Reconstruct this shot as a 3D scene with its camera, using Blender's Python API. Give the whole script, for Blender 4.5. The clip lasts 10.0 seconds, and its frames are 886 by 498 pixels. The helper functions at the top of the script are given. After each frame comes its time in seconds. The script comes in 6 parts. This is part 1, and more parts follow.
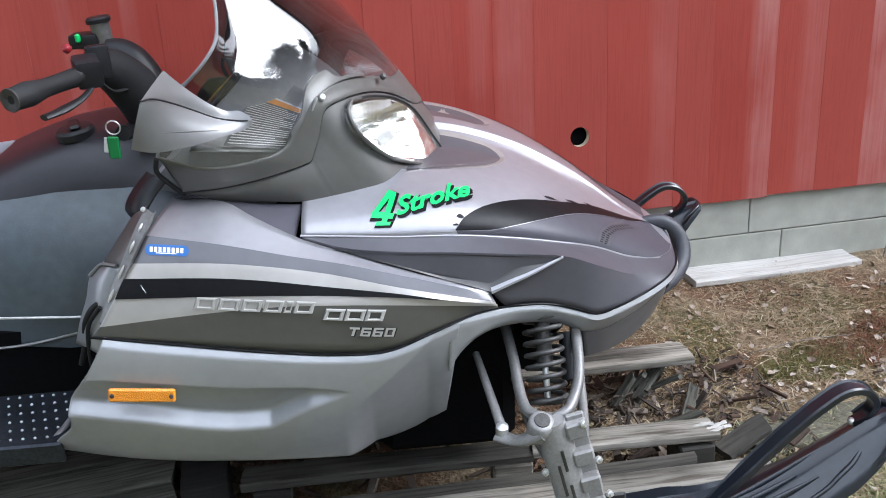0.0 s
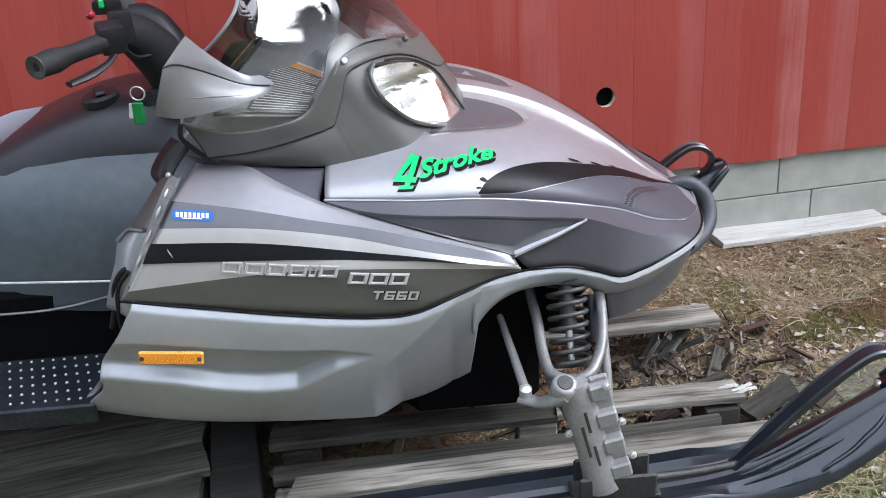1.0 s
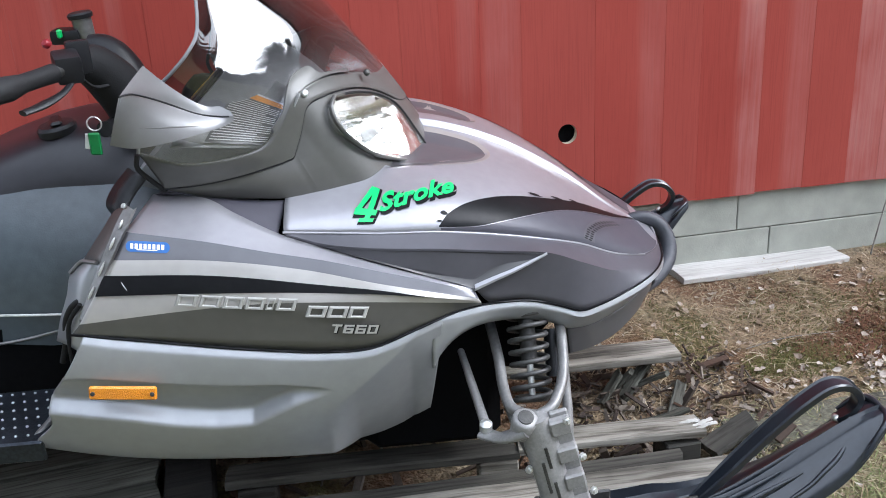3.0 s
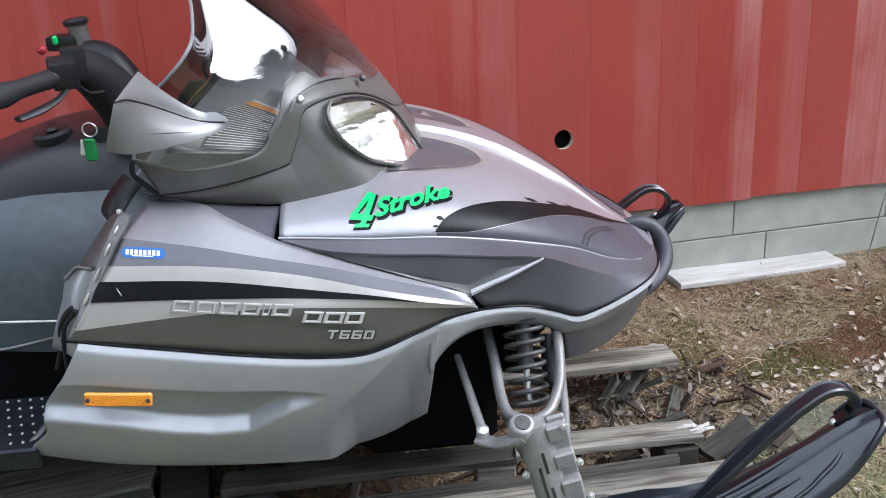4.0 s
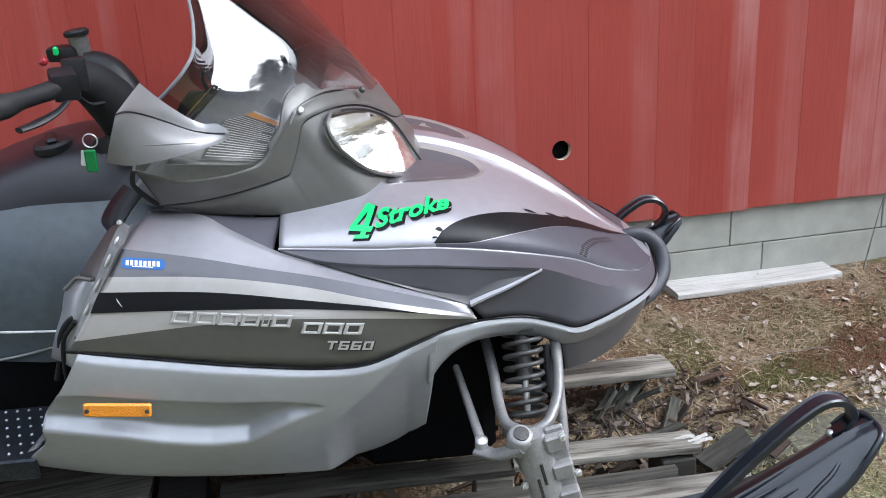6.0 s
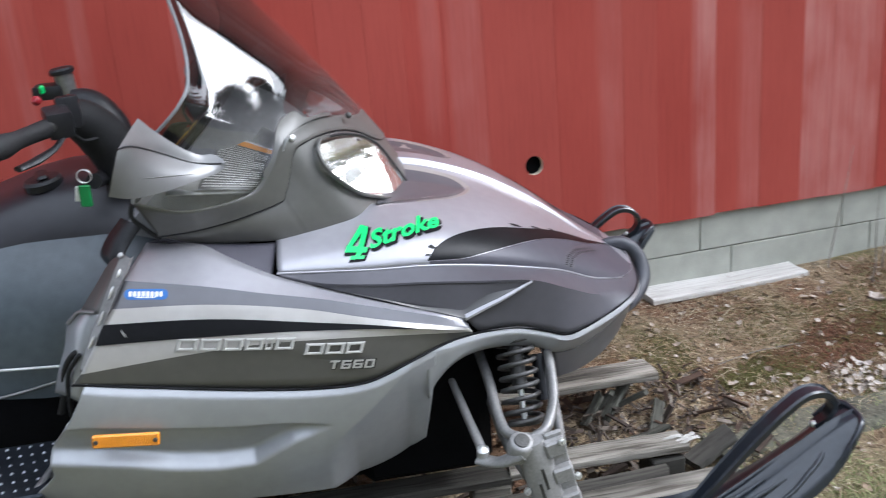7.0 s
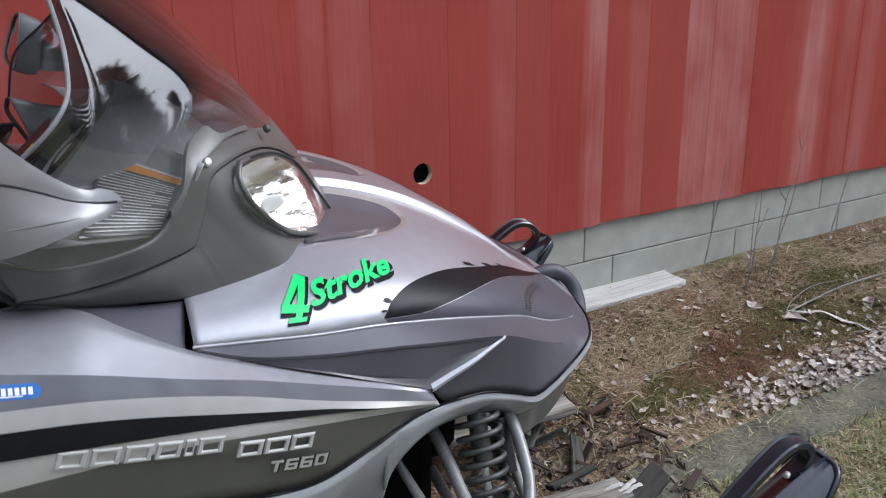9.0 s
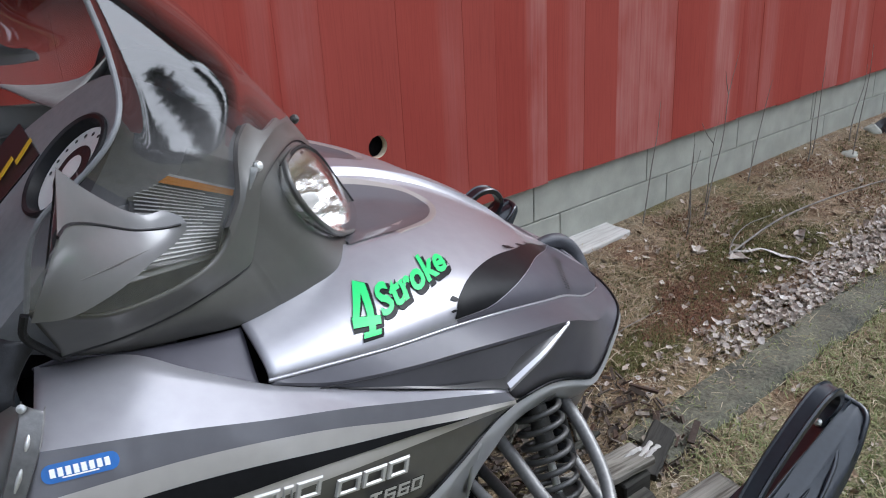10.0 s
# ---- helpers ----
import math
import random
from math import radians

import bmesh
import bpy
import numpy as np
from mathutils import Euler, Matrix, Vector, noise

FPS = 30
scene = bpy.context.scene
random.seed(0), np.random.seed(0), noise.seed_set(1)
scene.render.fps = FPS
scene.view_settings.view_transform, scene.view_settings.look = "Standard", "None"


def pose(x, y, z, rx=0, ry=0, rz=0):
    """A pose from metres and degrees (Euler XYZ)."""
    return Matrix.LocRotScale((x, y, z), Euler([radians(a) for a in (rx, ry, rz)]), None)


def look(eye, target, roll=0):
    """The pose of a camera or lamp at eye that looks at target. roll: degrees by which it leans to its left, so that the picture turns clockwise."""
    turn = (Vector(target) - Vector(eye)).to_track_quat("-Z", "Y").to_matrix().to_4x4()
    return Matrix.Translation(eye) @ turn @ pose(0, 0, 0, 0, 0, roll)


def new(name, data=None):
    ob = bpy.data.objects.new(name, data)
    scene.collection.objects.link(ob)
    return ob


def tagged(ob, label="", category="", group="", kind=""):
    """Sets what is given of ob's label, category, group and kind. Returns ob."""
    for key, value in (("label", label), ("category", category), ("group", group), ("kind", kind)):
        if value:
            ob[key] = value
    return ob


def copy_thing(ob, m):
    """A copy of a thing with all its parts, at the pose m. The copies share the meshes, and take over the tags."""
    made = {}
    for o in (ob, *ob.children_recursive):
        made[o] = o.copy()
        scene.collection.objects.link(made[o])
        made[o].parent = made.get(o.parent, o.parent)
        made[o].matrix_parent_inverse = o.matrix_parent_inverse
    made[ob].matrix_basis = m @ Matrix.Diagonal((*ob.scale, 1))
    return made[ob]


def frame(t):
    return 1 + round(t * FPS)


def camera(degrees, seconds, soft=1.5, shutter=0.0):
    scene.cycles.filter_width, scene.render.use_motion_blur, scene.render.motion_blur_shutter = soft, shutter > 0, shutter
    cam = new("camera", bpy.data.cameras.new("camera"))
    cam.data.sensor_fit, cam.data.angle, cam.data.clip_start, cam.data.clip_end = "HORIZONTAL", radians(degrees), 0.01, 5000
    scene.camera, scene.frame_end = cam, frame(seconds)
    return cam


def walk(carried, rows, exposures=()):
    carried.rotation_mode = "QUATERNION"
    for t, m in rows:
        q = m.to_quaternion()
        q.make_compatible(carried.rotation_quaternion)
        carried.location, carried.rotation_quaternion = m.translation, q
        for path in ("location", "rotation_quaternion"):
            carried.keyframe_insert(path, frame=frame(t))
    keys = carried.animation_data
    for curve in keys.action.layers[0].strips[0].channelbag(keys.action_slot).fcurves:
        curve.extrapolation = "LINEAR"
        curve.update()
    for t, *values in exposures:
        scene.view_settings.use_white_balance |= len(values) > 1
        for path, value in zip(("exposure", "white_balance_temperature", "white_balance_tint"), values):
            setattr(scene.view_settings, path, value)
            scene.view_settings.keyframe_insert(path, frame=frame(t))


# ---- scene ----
cam = camera(54.9, 10.0, soft=0.95, shutter=0.3)
PATH = [
    (0, (-0.328, -1.523, 1.116), (0.019, 0.339, 0.473), -3.2),
    (0.5, (-0.326, -1.521, 1.118), (0.027, 0.336, 0.464), -2.9),
    (1, (-0.321, -1.525, 1.12), (-0.047, 0.319, 0.396), -4.2),
    (1.5, (-0.319, -1.514, 1.12), (-0.01, 0.346, 0.453), -2.7),
    (2, (-0.319, -1.52, 1.11), (0.027, 0.346, 0.479), -2.7),
    (2.5, (-0.312, -1.522, 1.111), (0.044, 0.336, 0.462), -3.0),
    (4, (-0.307, -1.522, 1.107), (0.062, 0.339, 0.474), -3.2),
    (4.5, (-0.304, -1.524, 1.108), (0.068, 0.34, 0.485), -3.3),
    (5, (-0.305, -1.521, 1.11), (0.075, 0.344, 0.495), -3.1),
    (6.5, (-0.329, -1.535, 1.113), (0.05, 0.331, 0.501), -3.0),
    (6.8, (-0.354, -1.557, 1.118), (0.024, 0.315, 0.522), -4.7),
    (7, (-0.379, -1.559, 1.127), (0.092, 0.297, 0.551), -5.0),
    (7.2, (-0.392, -1.582, 1.122), (0.201, 0.239, 0.548), -5.4),
    (7.5, (-0.422, -1.574, 1.139), (0.301, 0.201, 0.568), -1.7),
    (7.7, (-0.455, -1.519, 1.134), (0.203, 0.285, 0.575), -1.7),
    (8, (-0.498, -1.375, 1.12), (0.13, 0.466, 0.655), -0.8),
    (8.2, (-0.5, -1.288, 1.125), (0.221, 0.513, 0.637), 0.2),
    (8.5, (-0.484, -1.218, 1.135), (0.322, 0.496, 0.492), 0.1),
    (9, (-0.521, -1.127, 1.15), (0.399, 0.528, 0.506), -1.2),
    (9.5, (-0.634, -0.996, 1.173), (0.468, 0.537, 0.513), -3.1),
    (10, (-0.69, -0.863, 1.17), (0.471, 0.582, 0.418), -3.2),
]
walk(cam, [(t, look(eye, target, roll)) for t, eye, target, roll in PATH], [(0, 1.92, 5830, 10), (6.5, 1.88, 5830, 10), (7.5, 1.80, 5830, 10), (8.5, 1.6, 5830, 10), (10, 1.44, 5830, 10)])

# ---- light: a bright overcast day ----
world = bpy.data.worlds.new("overcast_sky")
scene.world = world
world.use_nodes = True
wn = world.node_tree
sky = wn.nodes.new("ShaderNodeTexSky")
sky.sky_type, sky.sun_disc = "NISHITA", False
sky.sun_elevation, sky.sun_rotation = radians(42), radians(100)
sky.air_density, sky.dust_density = 1.0, 4.0
soft = wn.nodes.new("ShaderNodeHueSaturation")
soft.inputs["Saturation"].default_value = 0.25
wn.links.new(sky.outputs[0], soft.inputs["Color"])
cloud = wn.nodes.new("ShaderNodeMix")
cloud.data_type = "RGBA"
cloud.inputs["Factor"].default_value = 0.6
cloud.inputs["B"].default_value = (5.6, 5.9, 6.4, 1)
wn.links.new(soft.outputs[0], cloud.inputs["A"])
wn.links.new(cloud.outputs["Result"], wn.nodes["Background"].inputs[0])
wn.nodes["Background"].inputs[1].default_value = 0.138
sun = new("sun", bpy.data.lights.new("sun", "SUN"))
sun.data.energy, sun.data.angle, sun.data.color = 0.9, radians(35), (1.0, 0.98, 0.95)
sun.matrix_world = look((4.0, -1.6, 3.9), (0, 0, 0))


# ---- materials ----
def mat(name, color, rough=0.5, metal=0.0, vary=0.15, scale=8.0, bump=0.0, bump_scale=120.0, coat=0.0, stretch=(1, 1, 1), second=None, spec=0.5, clear=0.08):
    """A surface whose colour and roughness vary at two scales, with fine relief."""
    m = bpy.data.materials.new(name)
    m.use_nodes = True
    nt = m.node_tree
    b = nt.nodes["Principled BSDF"]
    co = nt.nodes.new("ShaderNodeTexCoord")
    mp = nt.nodes.new("ShaderNodeMapping")
    mp.inputs["Scale"].default_value = stretch
    nt.links.new(co.outputs["Object"], mp.inputs[0])
    n1, n2 = nt.nodes.new("ShaderNodeTexNoise"), nt.nodes.new("ShaderNodeTexNoise")
    n1.inputs["Scale"].default_value, n1.inputs["Detail"].default_value = scale, 6
    n2.inputs["Scale"].default_value, n2.inputs["Detail"].default_value = scale * 9, 4
    for n in (n1, n2):
        nt.links.new(mp.outputs[0], n.inputs["Vector"])
    add = nt.nodes.new("ShaderNodeMath")
    add.operation = "MULTIPLY_ADD"
    add.inputs[1].default_value = 0.5
    nt.links.new(n2.outputs[0], add.inputs[0])
    half = nt.nodes.new("ShaderNodeMath")
    half.operation = "MULTIPLY"
    half.inputs[1].default_value = 0.5
    nt.links.new(n1.outputs[0], half.inputs[0])
    nt.links.new(half.outputs[0], add.inputs[2])
    ramp = nt.nodes.new("ShaderNodeValToRGB")
    lo = [max(0, c * (1 - vary)) for c in color]
    hi = [min(1, c * (1 + vary)) for c in (second or color)]
    ramp.color_ramp.elements[0].position, ramp.color_ramp.elements[0].color = 0.36, (*lo, 1)
    ramp.color_ramp.elements[1].position, ramp.color_ramp.elements[1].color = 0.64, (*hi, 1)
    nt.links.new(add.outputs[0], ramp.inputs[0])
    nt.links.new(ramp.outputs[0], b.inputs["Base Color"])
    rr = nt.nodes.new("ShaderNodeMapRange")
    rr.inputs[3].default_value, rr.inputs[4].default_value = max(0.02, rough * 0.8), min(1, rough * 1.2)
    nt.links.new(n1.outputs[0], rr.inputs[0])
    nt.links.new(rr.outputs[0], b.inputs["Roughness"])
    b.inputs["Metallic"].default_value = metal
    b.inputs["Coat Weight"].default_value = coat
    b.inputs["Coat Roughness"].default_value = clear
    b.inputs["Specular IOR Level"].default_value = spec
    if bump:
        n3 = nt.nodes.new("ShaderNodeTexNoise")
        n3.inputs["Scale"].default_value, n3.inputs["Detail"].default_value = bump_scale, 5
        nt.links.new(mp.outputs[0], n3.inputs["Vector"])
        bp = nt.nodes.new("ShaderNodeBump")
        bp.inputs["Strength"].default_value, bp.inputs["Distance"].default_value = bump, 0.004
        nt.links.new(n3.outputs[0], bp.inputs["Height"])
        nt.links.new(bp.outputs[0], b.inputs["Normal"])
    return m


def wood(name, base, pale, grey=0.5, rough=0.85, axis=0, bump=0.6, edge=None, spread=0.16, grain=0.6):
    """Sawn timber with grain along one axis, weathered streaks and knots; each board differs."""
    m = bpy.data.materials.new(name)
    m.use_nodes = True
    nt = m.node_tree
    N, K = nt.nodes.new, nt.links.new
    b = nt.nodes["Principled BSDF"]
    co, info, mp = N("ShaderNodeTexCoord"), N("ShaderNodeObjectInfo"), N("ShaderNodeMapping")
    s = [9.0, 9.0, 9.0]
    s[axis] = 0.5
    mp.inputs["Scale"].default_value = s
    off = N("ShaderNodeVectorMath")
    off.operation = "MULTIPLY_ADD"
    rnd = N("ShaderNodeCombineXYZ")
    for i in range(3):
        K(info.outputs["Random"], rnd.inputs[i])
    K(rnd.outputs[0], off.inputs[0])
    off.inputs[1].default_value = (37, 53, 71)
    K(co.outputs["Object"], off.inputs[2])
    K(off.outputs[0], mp.inputs[0])
    streak, fine, blot = N("ShaderNodeTexNoise"), N("ShaderNodeTexNoise"), N("ShaderNodeTexNoise")
    streak.inputs["Scale"].default_value, streak.inputs["Detail"].default_value = 1.6, 5
    fine.inputs["Scale"].default_value, fine.inputs["Detail"].default_value = 14, 5
    blot.inputs["Scale"].default_value, blot.inputs["Detail"].default_value = 3.0, 6
    K(mp.outputs[0], streak.inputs["Vector"])
    K(mp.outputs[0], fine.inputs["Vector"])
    K(off.outputs[0], blot.inputs["Vector"])
    r1 = N("ShaderNodeValToRGB")
    r1.color_ramp.elements[0].position, r1.color_ramp.elements[1].position = 0.5 - 0.2 * grey, 0.5 + 0.35 * (1 - grey) + 0.05
    if edge:
        r1.color_ramp.elements[0].position, r1.color_ramp.elements[1].position = edge
    r1.color_ramp.elements[0].color, r1.color_ramp.elements[1].color = (*base, 1), (*pale, 1)
    mix = N("ShaderNodeMath")
    mix.operation = "MULTIPLY_ADD"
    mix.inputs[1].default_value = 0.45
    K(blot.outputs[0], mix.inputs[0])
    h = N("ShaderNodeMath")
    h.operation = "MULTIPLY"
    h.inputs[1].default_value = 0.6
    K(streak.outputs[0], h.inputs[0])
    K(h.outputs[0], mix.inputs[2])
    sh = N("ShaderNodeMath")
    sh.operation = "MULTIPLY_ADD"
    sh.inputs[1].default_value, sh.inputs[2].default_value = spread, -spread / 2
    K(info.outputs["Random"], sh.inputs[0])
    sm = N("ShaderNodeMath")
    K(mix.outputs[0], sm.inputs[0])
    K(sh.outputs[0], sm.inputs[1])
    K(sm.outputs[0], r1.inputs[0])
    dark = N("ShaderNodeMix")
    dark.data_type, dark.blend_type = "RGBA", "MULTIPLY"
    r2 = N("ShaderNodeValToRGB")
    r2.color_ramp.elements[0].position, r2.color_ramp.elements[0].color = (0.33, (0.36, 0.33, 0.3, 1)) if grain > .8 else (0.3, (0.55, 0.52, 0.5, 1))
    r2.color_ramp.elements[1].position, r2.color_ramp.elements[1].color = 0.55, (1, 1, 1, 1)
    K(fine.outputs[0], r2.inputs[0])
    dark.inputs["Factor"].default_value = grain
    K(r1.outputs[0], dark.inputs["A"])
    K(r2.outputs[0], dark.inputs["B"])
    K(dark.outputs["Result"], b.inputs["Base Color"])
    b.inputs["Roughness"].default_value = rough
    bp = N("ShaderNodeBump")
    bp.inputs["Strength"].default_value, bp.inputs["Distance"].default_value = bump, 0.002
    K(fine.outputs[0], bp.inputs["Height"])
    K(bp.outputs[0], b.inputs["Normal"])
    return m


def glass(name, tint, rough=0.02, low=None, z0=0.0, z1=1.0, gloss=2.2, dust=0.0):
    """Thin clear or smoked plastic: it passes light straight on, tinted, and mirrors by Fresnel."""
    m = bpy.data.materials.new(name)
    m.use_nodes = True
    nt = m.node_tree
    nt.nodes.remove(nt.nodes["Principled BSDF"])
    tr, gl, mx, fr = (nt.nodes.new(k) for k in ("ShaderNodeBsdfTransparent", "ShaderNodeBsdfGlossy", "ShaderNodeMixShader", "ShaderNodeLayerWeight"))
    tr.inputs[0].default_value = (*tint, 1)
    if low:
        co, sp, mr, mc = (nt.nodes.new(k) for k in ("ShaderNodeTexCoord", "ShaderNodeSeparateXYZ", "ShaderNodeMapRange", "ShaderNodeMix"))
        mc.data_type = "RGBA"
        mc.inputs["A"].default_value, mc.inputs["B"].default_value = (*low, 1), (*tint, 1)
        mr.inputs[1].default_value, mr.inputs[2].default_value = z0, z1
        nt.links.new(co.outputs["Object"], sp.inputs[0])
        nt.links.new(sp.outputs["Z"], mr.inputs[0])
        nt.links.new(mr.outputs[0], mc.inputs["Factor"])
        nt.links.new(mc.outputs["Result"], tr.inputs[0])
    gl.inputs["Roughness"].default_value = rough
    fr.inputs[0].default_value = .5
    p5, k = nt.nodes.new("ShaderNodeMath"), nt.nodes.new("ShaderNodeMath")
    p5.operation, k.operation = "POWER", "MULTIPLY_ADD"
    p5.inputs[1].default_value = 5
    k.inputs[1].default_value, k.inputs[2].default_value = gloss * .96, gloss * .04 + .04
    k.use_clamp = True
    nt.links.new(fr.outputs["Facing"], p5.inputs[0])
    nt.links.new(p5.outputs[0], k.inputs[0])
    nt.links.new(k.outputs[0], mx.inputs[0])
    nt.links.new(tr.outputs[0], mx.inputs[1])
    nt.links.new(gl.outputs[0], mx.inputs[2])
    out = mx
    if dust:
        df, out, nz, rp = (nt.nodes.new(k) for k in ("ShaderNodeBsdfDiffuse", "ShaderNodeMixShader", "ShaderNodeTexNoise", "ShaderNodeMapRange"))
        df.inputs[0].default_value = (.62, .62, .61, 1)
        nz.inputs["Scale"].default_value, nz.inputs["Detail"].default_value, nz.inputs["Distortion"].default_value = 9, 8, 1.5
        rp.inputs[1].default_value, rp.inputs[2].default_value, rp.inputs[3].default_value, rp.inputs[4].default_value = .35, .68, dust * .55, dust * 1.5
        nt.links.new(nz.outputs[0], rp.inputs[0])
        amount = rp.outputs[0]
        if low:
            fade, times = nt.nodes.new("ShaderNodeMapRange"), nt.nodes.new("ShaderNodeMath")
            fade.inputs[1].default_value, fade.inputs[2].default_value, fade.inputs[3].default_value, fade.inputs[4].default_value = z0, z1, 1, .2
            times.operation = "MULTIPLY"
            nt.links.new(sp.outputs["Z"], fade.inputs[0])
            nt.links.new(amount, times.inputs[0])
            nt.links.new(fade.outputs[0], times.inputs[1])
            amount = times.outputs[0]
        nt.links.new(amount, out.inputs[0])
        nt.links.new(mx.outputs[0], out.inputs[1])
        nt.links.new(df.outputs[0], out.inputs[2])
    nt.links.new(out.outputs[0], nt.nodes["Material Output"].inputs[0])
    return m


SILVER = mat("silver_paint", (.345, .338, .360), .36, .5, .05, 5, .005, 900, .45, clear=.05)
SILVER2 = mat("silver_belly", (.345, .35, .36), .40, .5, .05, 5, .006, 900, .35, clear=.1)
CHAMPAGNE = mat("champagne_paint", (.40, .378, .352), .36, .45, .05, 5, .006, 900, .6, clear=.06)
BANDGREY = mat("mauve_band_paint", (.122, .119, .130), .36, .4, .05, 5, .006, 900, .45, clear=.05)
INSETDARK = mat("inset_dark_paint", (.045, .043, .043), .40, .3, .06, 6, .006, 900, .25, clear=.06)
TAUPE = mat("taupe_paint", (.085, .081, .074), .36, .4, .06, 6, .006, 900, .6, clear=.06)
MAUVE = mat("mauve_grey_paint", (.078, .075, .086), .46, .12, .06, 5, .006, 900, .12, spec=.3, clear=.06)
SLATE = mat("slate_paint", (.066, .063, .076), .46, .08, .06, 5, .006, 900, .05, spec=.25, clear=.06)
BAREWOOD = mat("bare_wood", (.62, .53, .40), .8, 0, .15, 30, .3, 200)
BLACKDECAL = mat("black_decal", (.008, .008, .009), .35, 0, .2, 10, 0, spec=.12)
COWLGREY = mat("cowl_grey_plastic", (.090, .087, .081), .44, .1, .06, 7, .03, 900, .2, clear=.2)
MIRRORGREY = mat("mirror_grey_plastic", (.15, .149, .150), .44, .3, .05, 7, .02, 900, .4, clear=.12)
BLACKPLASTIC = mat("black_plastic", (.012, .012, .014), .42, 0, .25, 12, .15, 500, spec=.35)
BLACKRUBBER = mat("black_rubber", (.011, .011, .012), .65, 0, .25, 20, .25, 400, spec=.35)
VINYL = mat("black_vinyl", (.042, .054, .064), .45, 0, .25, 5, .10, 300, .6, spec=.5, clear=.38)
VINYL.node_tree.nodes["Principled BSDF"].inputs["Sheen Weight"].default_value = 1.0
VINYL.node_tree.nodes["Principled BSDF"].inputs["Sheen Roughness"].default_value = .38
VINYL.node_tree.nodes["Principled BSDF"].inputs["Sheen Tint"].default_value = (.72, .88, 1.0, 1)
CONSOLE = mat("black_console_plastic", (.013, .012, .016), .42, 0, .25, 6, .06, 300, .3, spec=.45, clear=.3)
SKIPLASTIC = mat("ski_plastic", (.011, .014, .020), .30, 0, .3, 9, .03, 260, .4, spec=.6, clear=.2)
BUMPER = mat("slate_plastic", (.042, .043, .052), .55, 0, .15, 9, .15, 500)
STEEL = mat("grey_steel", (.22, .215, .21), .4, .6, .18, 14, .1, 200)
ZINC = mat("zinc_bolt", (.6, .6, .58), .38, .7, .15, 40)
DARKSTEEL = mat("dark_steel", (.06, .058, .055), .5, .5, .3, 20, .2, 200)
SPRING = mat("spring_steel", (.07, .068, .066), .5, .4, .2, 20, .1, 300)
ALU = mat("black_tread_plate", (.035, .04, .05), .35, .7, .3, 20, .1, 300)
STUD = mat("bare_stud", (.6, .62, .65), .3, .9, .1, 40)
AMBER = mat("amber_reflector", (.72, .25, .015), .22, 0, .08, 60, .5, 600, .5)
GREEN = mat("green_print", (.02, .55, .13), .4, 0, .08, 10)
GREENPLASTIC = mat("green_plastic", (.01, .2, .05), .35, 0, .1, 20)
RED = mat("red_switch", (.26, .012, .02), .4, 0, .1, 20)
BLUE = mat("blue_sticker", (.022, .12, .38), .3, 0, .1, 20)
WHITE = mat("white_print", (.8, .8, .78), .4, 0, .04, 20)
YELLOW = mat("yellow_print", (.62, .42, .02), .45, 0, .08, 20)
ORANGE = mat("orange_print", (.66, .26, .04), .45, 0, .08, 20)
LABELGREY = mat("label_backing", (.075, .077, .08), .3, 0, .2, 20, spec=.7)
DASHDARK = mat("dash_shelf_plastic", (.27, .27, .265), .6, 0, .12, 9, .06, 600)
DASHGREY = mat("dash_grey_plastic", (.19, .192, .20), .55, 0, .12, 9, .08, 600)
PRINTGREY = mat("label_print", (.55, .55, .54), .5, 0, .25, 60)
EMBLEM = mat("raised_emblem", (.40, .39, .365), .4, .4, .06, 30, 0, 100, .3)
CHROME = mat("chrome_reflector", (.97, .96, .93), .25, 1.0, .03, 30, .7, 34, stretch=(1, 1, 2.6))
CAST = mat("grey_cast_paint", (.27, .262, .255), .5, .25, .16, 18, .15, 200)
TUBEGREY = mat("grey_tube_paint", (.19, .185, .18), .42, .35, .2, 16, .1, 200)
MIRRORGLASS = mat("mirror_glass", (.85, .86, .88), .03, 1.0, .02, 5)
DIALWHITE = mat("dial_face", (.7, .7, .68), .4, 0, .05, 30)
SMOKED = glass("smoked_windshield", (.11, .11, .118), .03, (.80, .80, .80), .90, 1.03, gloss=1.9, dust=.045)
CLEAR = glass("clear_lens", (.96, .96, .95), .03, gloss=.7)


